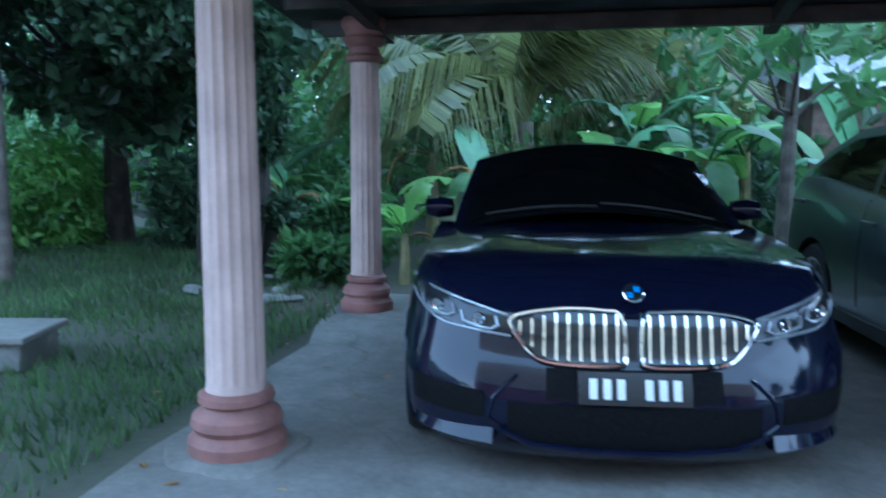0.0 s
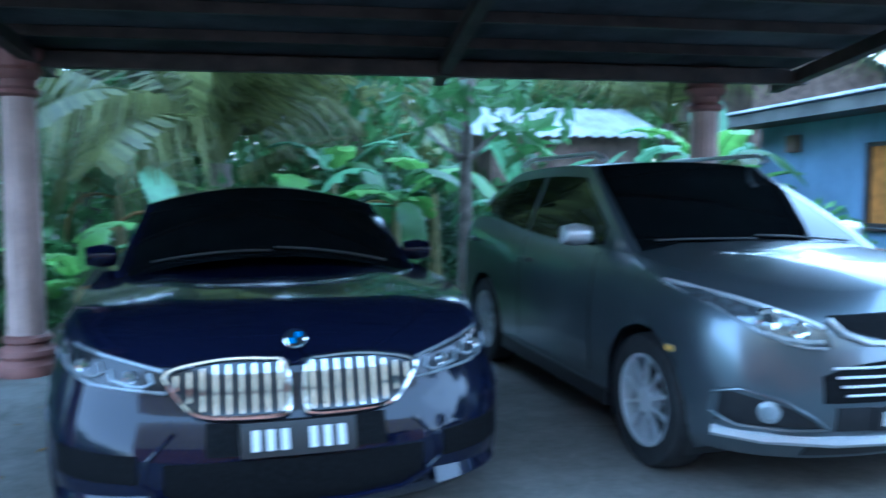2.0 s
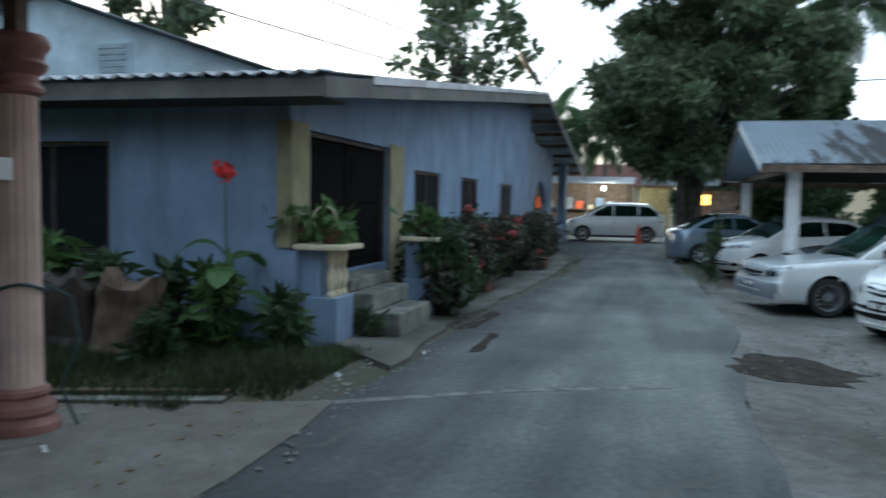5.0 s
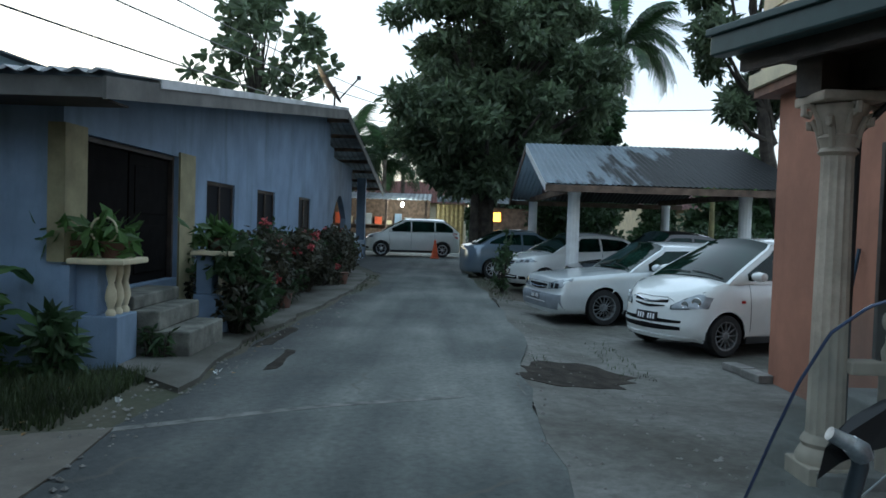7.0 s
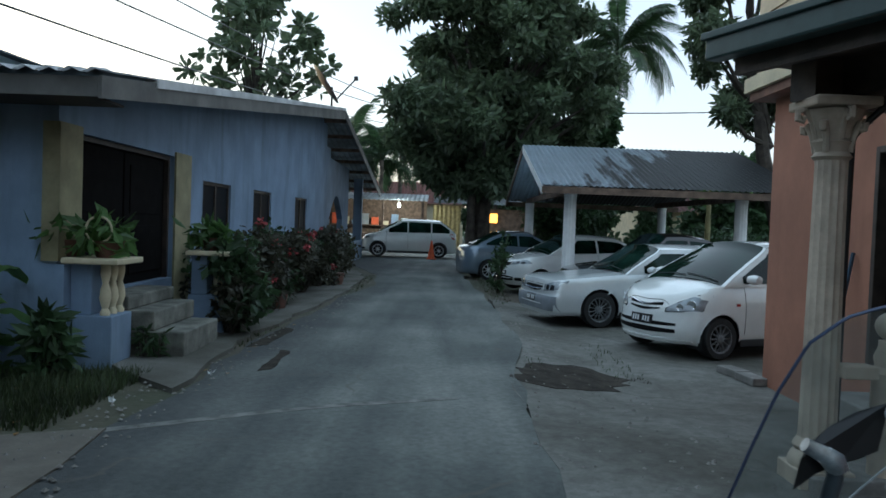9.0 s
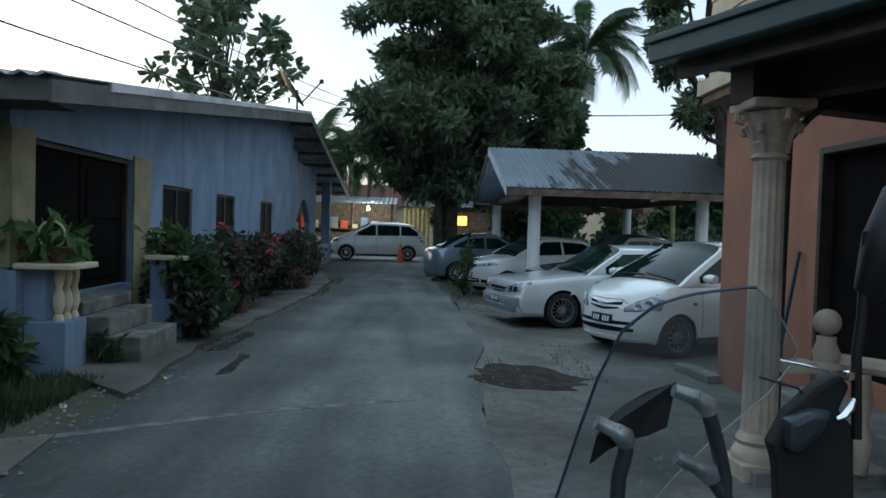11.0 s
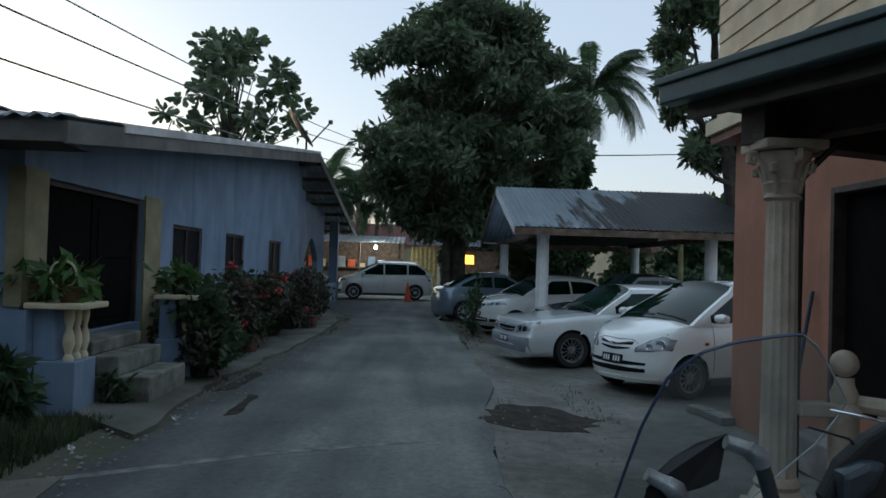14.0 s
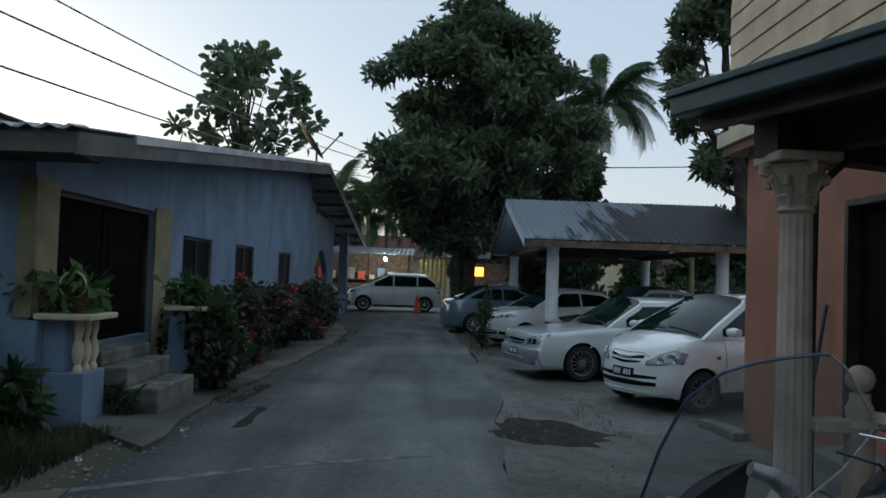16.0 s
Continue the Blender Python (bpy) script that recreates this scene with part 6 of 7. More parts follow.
for sd in (-1, 1):
    G.patch("tail_lamp", sd * 0.5, sd * 0.8, 0.75, 0.95, 0.01, RED_LENS, "red tail lamp", rear=True)
A = Car("white_minivan", "white family minivan parked across the lane end", WHITE_P, 4.3, 1.7, 1.67, (0.76, 3.45), 0.33,
        [(0, 0.82), (0.2, 0.92), (0.6, 1.02), (0.95, 1.06), (2.2, 1.08), (3.4, 1.1), (4.3, 1.08)], (0.75, 1.8, 3.5, 4.22), heading(34.7, 3.3, 4.3, 6), nose=(0.55, 2.5), zb=0.22, cabw=(0.79, 0.62), crown=0.06, seats=(0.38, 0.68), rim=7)
small_front(A, 0.7, 0.76, 0.3, 0.8, 0.32, 0.55)
for sd in (-1, 1):
    A.patch("tail_lamp", sd * 0.6, sd * 0.8, 0.85, 1.08, 0.012, RED_LENS, "red tail lamp", rear=True)


# ---- trees and plants behind the near carport ----
def blades(name, label, poly_boxes, n, height, material, seed, hole=None):
    rng = np.random.default_rng(seed)
    areas = np.array([(b[1] - b[0]) * (b[3] - b[2]) for b in poly_boxes])
    idx = rng.choice(len(poly_boxes), n, p=areas / areas.sum())
    bx = np.array(poly_boxes)[idx]
    p = np.stack([bx[:, 0] + rng.random(n) * (bx[:, 1] - bx[:, 0]), bx[:, 2] + rng.random(n) * (bx[:, 3] - bx[:, 2]), np.zeros(n)], 1)
    p[:, 2] = [dip(u, v) for u, v in p[:, :2]]
    keep = (np.sin(p[:, 0] * 2.1 + 1.3 * np.sin(p[:, 1] * 1.7)) + np.sin(p[:, 1] * 2.9 + p[:, 0])) * 0.5 + rng.normal(size=n) * 0.6 > -0.55
    p = p[keep]
    n = len(p)
    a = rng.uniform(0, 6.283, n)
    h = height * rng.uniform(0.4, 1.2, n)
    side = np.stack([np.cos(a), np.sin(a), np.zeros(n)], 1) * 0.008
    lean = np.stack([np.cos(a * 3), np.sin(a * 3), np.zeros(n)], 1) * (h * rng.uniform(0.1, 0.7, n))[:, None]
    v = np.stack([p - side, p + side, p + lean + np.stack([0 * h, 0 * h, h], 1)], 1).reshape(-1, 3)
    me = bpy.data.meshes.new(name)
    me.from_pydata(v.tolist(), [], np.arange(n * 3).reshape(n, 3).tolist())
    me.materials.append(material)
    return tagged(new(name, me), label, "grass", kind="stuff")


blades("lawn_grass", "short green lawn beside the carport", [(-12, -2.5, 2.3, 8), (-9, -3, 8, 12), (-2.5, 5, 8.2, 11.5)], 60000, 0.13, GRASS, 3)
blades("verge_grass", "ragged grass between drain and blue house", [(5.0, 6.2, 3.0, 6.4), (5.6, 7.6, 2.45, 3.4), (6.2, 7.6, 3.4, 7), (4.6, 7.4, 6.4, 9)], 30000, 0.13, GRASS_DARK, 4)
blades("weeds", "thin weeds along the lane edge", [(9.2, 11.4, 1.95, 2.3), (8.7, 11.5, -2.7, -2.3), (8.5, 9.6, -1.6, -1.35), (16, 24, -1.9, -1.4), (17, 22, 1.5, 1.9)], 1300, 0.06, GRASS_DARK, 5)

rnd = random.Random(11)
for x, y, h, n, s, light in ((-2.35, 8.1, 0.55, 6, 0.62, True), (-1.7, 9.4, 1.0, 7, 0.8, False), (-4.3, 9.6, 0.8, 7, 0.85, False), (-5.2, 11.0, 1.0, 7, 0.9, False), (-0.2, 10.4, 1.2, 8, 0.9, False),
                             (0.9, 10.2, 1.35, 8, 0.85, False), (1.6, 11.2, 1.5, 8, 0.95, False), (2.6, 10.0, 1.2, 8, 0.8, False), (3.5, 10.6, 1.1, 9, 0.75, False), (4.5, 10.0, 1.1, 8, 0.8, False), (5.6, 10.8, 1.8, 8, 1.1, False),
                             (3.4, 11.9, 0.5, 7, 0.6, False), (0.2, 12.8, 1.7, 8, 1.0, False), (6.6, 12.0, 1.2, 8, 0.95, False), (-3.0, 12.2, 1.4, 7, 1.0, False), (27.0, -9.5, 3.4, 7, 1.1, False)):
    banana((x, y, 0), h, n, s, rnd.randrange(999), light)
palm("young coconut palm with drooping yellow green fronds", (-1.7, 13.4, 0), 1.9, 17, 1.55, 6, trunk=0.22, rise=(8, 58))
palm("young coconut palm among banana plants", (0.6, 17.0, 0), 2.6, 13, 1.4, 8, trunk=0.2)
palm("coconut palm beside the timber barn", (16.6, 18.6, 0), 4.2, 18, 1.5, 10, trunk=0.2)
tree("garden_tree", "tall green tree beside the timber barn", (19.5, 23.5, 0), 8.5, 3.0, 7000, 0.26, LEAF_MID, BARK_DARK, 45, trunk=0.2, low=0.15)
tree("garden_tree", "sparse tall tree behind the pale upper storey", (23.3, 15.7, 0), 11.0, 2.1, 2000, 0.32, LEAF_HAZED, BARK_DARK, 44, trunk=0.2, low=0.55, clumps=24, core=0.22, long=1.3)
shrub("brown_plant", "brown green leafy plant hiding the pier", (10.2, 2.42, 0), 0.34, 1.0, 620, 0.12, LEAF_HEDGE, 46, category="plant")
shrub("garden_plant", "dark leafy plant beside the steps", (10.35, 2.4, 0), 0.45, 1.35, 1000, 0.14, LEAF_DARK, 47, category="plant")
palm("coconut palm behind the blue house wall", (7.9, 17.4, 0), 3.0, 13, 1.5, 9, trunk=0.2)
tree("slender_tree", "slender grey tree with sparse leaves behind the cars", (1.62, 8.9, 0), 5.6, 1.7, 800, 0.2, LEAF_MID, BARK, 31, trunk=0.085, low=0.3, clumps=16, core=0.3, long=1.4)
tree("creeper_tree", "dark tree trunk wrapped in creeper", (-4.2, 8.2, 0), 8.0, 2.2, 15000, 0.13, LEAF_DARK, BARK_DARK, 32, trunk=0.24, low=0.42)
shrub("creeper", "dark green creeper climbing the trunk", (-4.0, 7.9, 0), 0.55, 3.6, 7500, 0.095, LEAF_DARK, 33, category="creeper")
# the three tallest are raised out of view to keep sky off the bonnet
for i, (x, y, h, sp, n_, m_, lab) in enumerate(((-7.5, 10.5, 7, 2.6, 9000, LEAF_DARK, "dense dark garden tree beyond the lawn"), (-11.5, 8.0, 7, 3.0, 8000, LEAF_DARK, "dense dark garden tree by the lawn"), (-5.2, 18.5, 11, 3.8, 12000, LEAF_MID, "tall tree among the young palms"),
                                     (1.5, 25, 14, 5.2, 17000, LEAF_MID, "tall green tree beyond the banana plants"), (9.0, 30, 14, 4.6, 12000, LEAF_MID, "tall green tree beyond the tin roofed shed"), (-12, 18, 9, 3.6, 7000, LEAF_DARK, "broad dark tree closing the garden"))):
    tree("garden_tree", lab, (x, y, 0), h, sp, n_, 0.26, m_, BARK_DARK, 34 + i, trunk=0.2, low=0.18)
# crown hangs in at upper left; trunk out of view, placed to shade the lawn
tree("garden_tree", "old dark tree spreading over the lawn", (-8.4, 6.6, 0), 8.0, 4.6, 38000, 0.165, LEAF_DARK, BARK_DARK, 48, trunk=0.28, low=0.36, clumps=60, core=0.22)
tree("garden_tree", "dark tree overhanging the carport corner", (-5.0, 8.9, 0), 7.0, 2.6, 22000, 0.14, LEAF_DARK, BARK_DARK, 49, trunk=0.2, low=0.32, clumps=40, core=0.26)
for i, (x, y, r, h) in enumerate(((-3.4, 9.0, 0.6, 1.1), (-6.0, 10.2, 1.0, 1.2), (-8.5, 10.0, 1.2, 1.5), (-1.0, 11.2, 1.0, 1.5), (1.2, 12.2, 1.2, 1.8), (3.9, 9.2, 0.8, 1.3), (-3.3, 8.0, 0.4, 0.5), (-11, 7.5, 1.2, 1.6), (6.0, 9.4, 0.9, 1.4))):
    shrub("garden_bush", "mixed green undergrowth bush", (x, y, 0), r, h, 3200, 0.12, (LEAF_MID, LEAF_DARK, LEAF_LIGHT)[i % 3], 50 + i, long=1.7, category="bush")
# the upper row is unseen, added to block sky mirrored in the bonnet
tagged(new("far_woods", leaf_mesh("far_woods", [((x, 38 + 3 * math.sin(x), 3.5 + 1.5 * math.sin(x * 0.7)), 5.0) for x in range(-36, 22, 3)] + [((x, 42 + 3 * math.cos(x), 11 + 2.5 * math.sin(x * 0.9)), 5.5) for x in range(-40, 24, 3)] + [((-30 + 2 * math.sin(y), y, 2.5), 4.5) for y in range(-24, 34, 4)], 70000, 0.62, LEAF_MID, 71)), "dark far woods closing the garden, with added high crowns", "woods", kind="stuff")
tagged(new("undergrowth", leaf_mesh("undergrowth", [((x * 1.1, 20.5 + 1.5 * math.sin(x * 1.7), 1.6 + 1.0 * math.sin(x * 0.9)), 1.9) for x in range(-15, 3)] + [((x * 1.3 - 4, 14.8 + math.sin(x), 1.0 + 0.6 * math.sin(x * 2.1)), 1.2) for x in range(-8, 9)], 20000, 0.3, LEAF_MID, 72)), "tangled green undergrowth behind the bananas", "undergrowth", kind="stuff")
solo("garden_pole", tube([(0, 0, -0.1), (0.02, 0, 2.5), (0, 0.02, 6)], [0.1, 0.09, 0.07], 10), BARK, "pale grey bare pole on the lawn", "pole", at=pose(-6.65, 7.25, 0), smooth=True)
far_house("timber_barn", "tall weathered timber barn behind the palms", 11.2, 15, 19.5, 24, 4.6, 5.6, "y", BROWN_WOOD, OLD_TIN)
far_house("tin_shed", "low shed with bright zinc roof among bananas", 3.0, 5.8, 14.0, 18.0, 2.5, 3.12, "x", BROWN_WOOD, PALE_ZINC)
bx = thing("drain_box", "square concrete drain box on the lawn", "drain box", pose(-4.3, 4.5, 0, rz=12))
part("body", box(-0.35, 0.35, -0.25, 0.25, 0, 0.2, 0.02), CEMENT, bx)
part("lid", box(-0.4, 0.4, -0.3, 0.3, 0.2, 0.25, 0.012), CONCRETE, bx)
for i in range(16):
    x, y = rnd.uniform(-4.6, -2.9), rnd.uniform(6.6, 8.2)
    s = rnd.uniform(0.05, 0.13)
    solo("rubble_stone", lathe([(s * 0.6, 0), (s, s * 0.3), (s * 0.7, s * 0.7), (0.001, s * 0.85)], 7), CEMENT, "small grey rubble stone on the lawn", "stone", at=pose(x, y, 0, rnd.uniform(-20, 20), 0, rnd.uniform(0, 360)), group="rubble on the lawn")

# drain and verge in front of the blue house
dr = thing("roadside_drain", "broken concrete drain edge with dark channel", "drain")
part("kerb", prism([(4.65, 4.9), (4.75, 4.92), (5.45, 2.85), (5.32, 2.8)], 0, 0.05), STEP, dr)
part("channel", prism([(4.75, 4.9), (4.97, 4.95), (5.67, 2.9), (5.45, 2.86)], -0.05, 0.012), DAMP, dr)
part("kerb", prism([(4.97, 4.95), (5.07, 4.98), (5.75, 3.0), (5.67, 2.95)], 0, 0.03), BROWN_WOOD, dr, "low dark brown drain kerb")

# clutter along the blue wall
st = thing("tree_stump", "split brown tree stump by the blue wall", "stump", pose(6.85, 4.75, 0))
def stump_bark(rows, shift):
    """A torn, fluted stump with an uneven top."""
    bb = lathe(rows, 44)
    for v in bb.verts:
        a = math.atan2(v.co.y, v.co.x)
        k = 1 + 0.22 * noise.noise(Vector((math.cos(a) * 2.4 + shift, math.sin(a) * 2.4, v.co.z * 0.8))) + 0.08 * noise.noise(v.co * 11 + Vector((shift, 0, 0)))
        v.co.x, v.co.y = v.co.x * k, v.co.y * k
        if v.co.z > 0.4:
            v.co.z += 0.22 * noise.noise(Vector((v.co.x * 5 + shift, v.co.y * 5, 0.0)))
    return bb


part("bark", stump_bark([(0.42, 0), (0.36, 0.12), (0.33, 0.3), (0.31, 0.5), (0.32, 0.66), (0.27, 0.72), (0.15, 0.66)], 0.0), BROWN_WOOD, st)
solo("rubbish_bin", lathe([(0.24, 0), (0.28, 0.7), (0.3, 0.72), (0.27, 0.74)], 22), PLASTIC, "black plastic bin by the wall", "bin", at=pose(6.6, 6.35, 0), smooth=True)
dark_stump = thing("tree_stump", "dark rotten tree stump by the blue wall", "stump", pose(6.95, 5.45, 0))
part("bark", stump_bark([(0.40, 0), (0.35, 0.15), (0.33, 0.4), (0.33, 0.66), (0.26, 0.76), (0.12, 0.7)], 4.0), DARK_WOOD, dark_stump)
stack = thing("sheet_stack", "stack of old corrugated roofing sheets", "roofing sheets")
part("trestle", box(6.95, 7.1, 6.5, 9.2, 0, 0.3), BROWN_WOOD, stack)
part("trestle", box(7.4, 7.5, 6.5, 9.2, 0, 0.3), BROWN_WOOD, stack)
for k in range(6):
    part("sheet", corrugated((6.8, 6.45 + 0.05 * k, 0.33 + k * 0.07), (0.75, 0, 0), (0, 2.9, 0.02), 0.11, 0.018), (PALE_ZINC, RUST_TIN, PALE_ZINC, TIN)[k % 4], stack)
for i, (x, y, r, h, s, m_) in enumerate(((7.25, 3.95, 0.26, 0.95, 0.2, LEAF_MID), (7.1, 5.2, 0.26, 1.1, 0.2, LEAF_DARK), (7.2, 5.9, 0.3, 1.2, 0.24, LEAF_MID), (6.7, 6.9, 0.28, 1.2, 0.3, LEAF_MID), (6.5, 4.2, 0.22, 0.5, 0.16, LEAF_DARK), (7.35, 3.3, 0.2, 0.7, 0.2, LEAF_DARK), (7.2, 4.55, 0.28, 0.9, 0.22, LEAF_DARK))):
    shrub("garden_plant", "dusty leaved green plant by the blue wall", (x, y, 0), r * 1.15, h, 330, s * 0.62, m_, 80 + i, long=1.7, category="plant")
cn = thing("canna_plant", "tall flower stalk with one red bloom", "plant", pose(7.25, 3.9, -0.14))
part("stem", tube([(0, 0, -0.05), (0.02, 0.02, 1.0), (0, 0.03, 1.98)], [0.016, 0.013, 0.007], 6), LEAF_MID, cn)
part("blossom", leaf_mesh("blossom", [((0, 0.03, 2.0), 0.09)], 60, 0.09, FLOWER, 91), FLOWER, cn, "bright red bloom")
for i in range(7):
    m_ = Matrix.Translation((0.01, 0.01, 0.35 + 0.13 * i)) @ Euler((0, radians(-25), radians(i * 140))).to_matrix().to_4x4() @ Matrix.Diagonal((0.42, 0.6, 0.42, 1))
    part("leaf", BANANA[3], None, cn, m=m_)


def pot_plant(x, y, z, r, seed, leaf, size=0.13, n=130, h=0.34):
    t = thing("potted_plant", "leafy green plant in a shallow brown pot", "potted plant", pose(x, y, z))
    part("pot", lathe([(r * 0.7, 0), (r, 0.16), (r * 1.05, 0.17), (r * 0.9, 0.16)], 18), POT, t, smooth=True)
    part("foliage", leaf_mesh("foliage", [((0, 0, h * 0.6), r * 1.5), ((r, 0, h * 0.5), r), ((-r * 0.8, r, h * 0.75), r)], n, size, leaf, seed, 0.9, 1.7), leaf, t)


pot_plant(8.0, 3.05, 1.1, 0.16, 101, LEAF_MID)
pot_plant(8.0, 3.45, 1.1, 0.16, 102, LEAF_MID)
pot_plant(10.4, 2.7, 1.1, 0.16, 103, LEAF_MID, h=0.35)
solo("wire_hoop", tube([(0.0, 0.13 * math.cos(a), 0.13 * math.sin(a)) for a in (k * math.pi / 10 for k in range(20))], 0.012, 6), CREAM, "pale wire hoop in the planter", "hoop", at=pose(7.88, 3.1, 1.38))
for i in range(13):
    x = 10.9 + i * 0.86
    y = 2.75 - 0.03 * i + (0.25 if i % 2 else 0)
    shrub("bougainvillea", "dark leafy shrub with red blossoms", (x, y, 0.05), 0.66, 1.1 + 0.12 * (i % 3), 1900, 0.1, (LEAF_HEDGE, LEAF_DARK)[i % 2], 110 + i, 3 + i % 3, PINK_FLOWER, group="flowering shrubs along the lane")
    if i % 6 == 3:
        solo("plant_pot", lathe([(0.14, 0), (0.19, 0.26), (0.205, 0.27), (0.17, 0.27)], 18), POT, "brown plant pot beside the lane", "pot", at=pose(x - 0.3, y - 0.42 - 0.02 * i, 0.05), group="pots along the lane", smooth=True)
for i, (x, y) in enumerate(((8.36, 2.82), (8.36, 2.66), (10.35, 2.3))):
    shrub("fern", "dark fern at the foot of the pier", (x, y, 0), 0.1, 0.42, 90, 0.06, LEAF_DARK, 130 + i, long=2.2, category="fern")

# fittings on the column beside the SUV
solo("meter_box", box(-0.05, 0.05, -0.035, 0.035, 0, 0.14, 0.008), WHITE, "small white switch box on the column", "switch box", at=pose(4.1, 3.6, 1.66, rz=-15))
solo("hose_loop", tube([(0.155 * math.cos(a), 0.155 * math.sin(a), 0.03 * math.sin(2 * a)) for a in (k * math.pi / 8 for k in range(17))], 0.012, 6), GUTTER, "dark green hose tied round the column", "hose", at=pose(4.27, 3.65, 0.98))
solo("hose_tail", tube([(4.41, 3.58, 0.99), (4.5, 3.45, 0.9), (4.52, 3.4, 0.6), (4.45, 3.5, 0.3), (4.5, 3.4, 0.03)], 0.012, 6), GUTTER, "dark green hose hanging to the ground", "hose")
for i, (x, y) in enumerate(((7.68, 1.9), (4.0, 3.2), (4.75, 3.55), (6.4, 2.3))):
    solo("litter", leaf_mesh("litter", [((0, 0, 0.012), 0.012)], 5, 0.06, WHITE, 140 + i, 0.3), WHITE, "scrap of white paper litter", "litter", at=pose(x, y, 0.02))

# ---- along and beyond the lane ----
tree("mango_tree", "large dense dark mango tree over the lane", (27.5, -1.6, 0), 11.7, 4.5, 48000, 0.2, LEAF_HAZED, BARK_DARK, 201, trunk=0.36, low=0.2, clumps=125, core=0.14, long=1.8, lean=(0.4, -0.2))
tree("lane_tree", "thin dark tree beside the lane", (27.2, -1.3, 0), 8.5, 1.8, 7000, 0.18, LEAF_HAZED, BARK_DARK, 202, trunk=0.15, low=0.4, long=1.8)
tree("mango_tree", "dense dark mango tree behind the carport roof", (31.0, -4.2, 0), 9.4, 2.5, 20000, 0.2, LEAF_HAZED, BARK_DARK, 205, trunk=0.22, low=0.2, clumps=70, core=0.2, long=1.8)
tree("almond_tree", "sparse tree with large round dark leaves", (45, 10.7, 0), 15.2, 4.8, 2200, 0.58, LEAF_HAZED, BARK_DARK, 203, trunk=0.2, low=0.38, clumps=95, core=0.11, long=1.15, rosette=True)
tree("mango_tree", "dark mango tree behind the orange house", (20.5, -9.6, -0.14), 10.5, 1.9, 13000, 0.15, LEAF_HAZED, BARK_DARK, 204, trunk=0.22, low=0.36, clumps=24, long=2.0, lean=(0, 1.6))
for i, (x, y, h, s) in enumerate(((36, -6, 5.4, 2.4), (33, -13, 4.6, 2.4), (46, -14, 5, 3), (54, -4, 6, 3), (60, 9, 5, 3), (64, 16, 5, 3.4), (50, -24, 6, 3.4), (30, -20, 5, 3), (33.5, -7.0, 7.4, 1.5))):
    tree("village_tree", "dark leafy village tree at dusk", (x, y, 0), h, s, 7000, 0.4, LEAF_DARK, BARK_DARK, 210 + i, trunk=0.25, low=0.2)
palm("tall coconut palm against the evening sky", (38, -7.8, 0), 10.3, 25, 1.35, 221, lean=(0, -0.8), trunk=0.15, kinds=FRONDS_SILHOUETTE)
palm("coconut palm at the end of the lane", (52, 6.0, 0), 6.2, 17, 1.5, 222, trunk=0.15, kinds=FRONDS_SILHOUETTE)
palm("coconut palm at the end of the lane", (56, 2.8, 0), 6.8, 17, 1.6, 223, trunk=0.15, kinds=FRONDS_SILHOUETTE)
palm("coconut palm over the far stalls", (49, 3.6, 0), 5.4, 17, 1.3, 224, trunk=0.15, kinds=FRONDS_SILHOUETTE)
for i in range(8):
    shrub("hedge_bush", "dark bush behind the far carport", (28.5 + 0.4 * i, -4.6 - 1.6 * i, 0), 1.5, 2.8 if i < 3 else 1.5, 2600, 0.22, LEAF_DARK, 230 + i, category="bush", group="bushes behind the far carport")
shrub("lane_plant", "small leafy sapling beside the parked cars", (19.3, -1.75, -0.08), 0.3, 1.7, 300, 0.13, LEAF_DARK, 240, category="plant")
tagged(new("far_trees", leaf_mesh("far_trees", [((84 + 4 * math.sin(y), y, 1.5 + 1.0 * math.sin(y * 0.6)), 4) for y in range(-70, 60, 4)] + [((x, -50 + 3 * math.sin(x), 2.0), 4.5) for x in range(-30, 80, 5)], 26000, 0.8, LEAF_DARK, 250)), "dark line of distant trees", "woods", kind="stuff")

# roadside stalls with lamps
stall = thing("roadside_stall", "low tin roofed stall lit by a bulb", "stall")
part("roof", corrugated((42.5, 7.5, 2.75), (0, -7.0, 0), (4.0, 0, 0.5), 0.25, 0.025), TIN, stall)
for y in (0.7, 2.9, 5.0, 7.2):
    part("post", box(42.6, 42.72, y, y + 0.12, 0, 2.75), BROWN_WOOD, stall)
part("back_wall", box(46, 46.1, 0.6, 7.4, 0, 3.1), BROWN_WOOD, stall)
part("counter", box(43.2, 43.8, 2.9, 6.5, 0, 0.9), BROWN_WOOD, stall)
part("shelf", box(45.5, 45.95, 1, 7, 1.3, 1.36), BROWN_WOOD, stall)
for i in range(10):
    part("crate", box(45.55, 45.9, 1.1 + i * 0.58, 1.5 + i * 0.58, 1.36, 1.6 + 0.2 * (i % 3), 0.01), (CONE, TIN, BLUE_WALL, CREAM)[i % 4], stall)
bulb = thing("stall_bulb", "bare glowing white bulb under the stall roof", "lamp", pose(42.4, 2.05, 2.46))
part("globe", lathe([(0.001, -0.1), (0.06, -0.06), (0.08, 0), (0.06, 0.06), (0.03, 0.13)], 16), glow("bulb glow", (1.0, 0.97, 0.86), 30), bulb, smooth=True)
part("cord", tube([(0, 0, 0.13), (0, 0, 0.32)], 0.01, 5), PLASTIC, bulb)
lamp = new("stall_lamp", bpy.data.lights.new("stall_lamp", "POINT"))
lamp.data.energy, lamp.data.color, lamp.data.shadow_soft_size, lamp.location = 200, (1.0, 0.93, 0.75), 0.15, (42.9, 2.05, 2.3)
hut = thing("yellow_hut", "yellow corrugated hut with a glowing amber window", "hut")
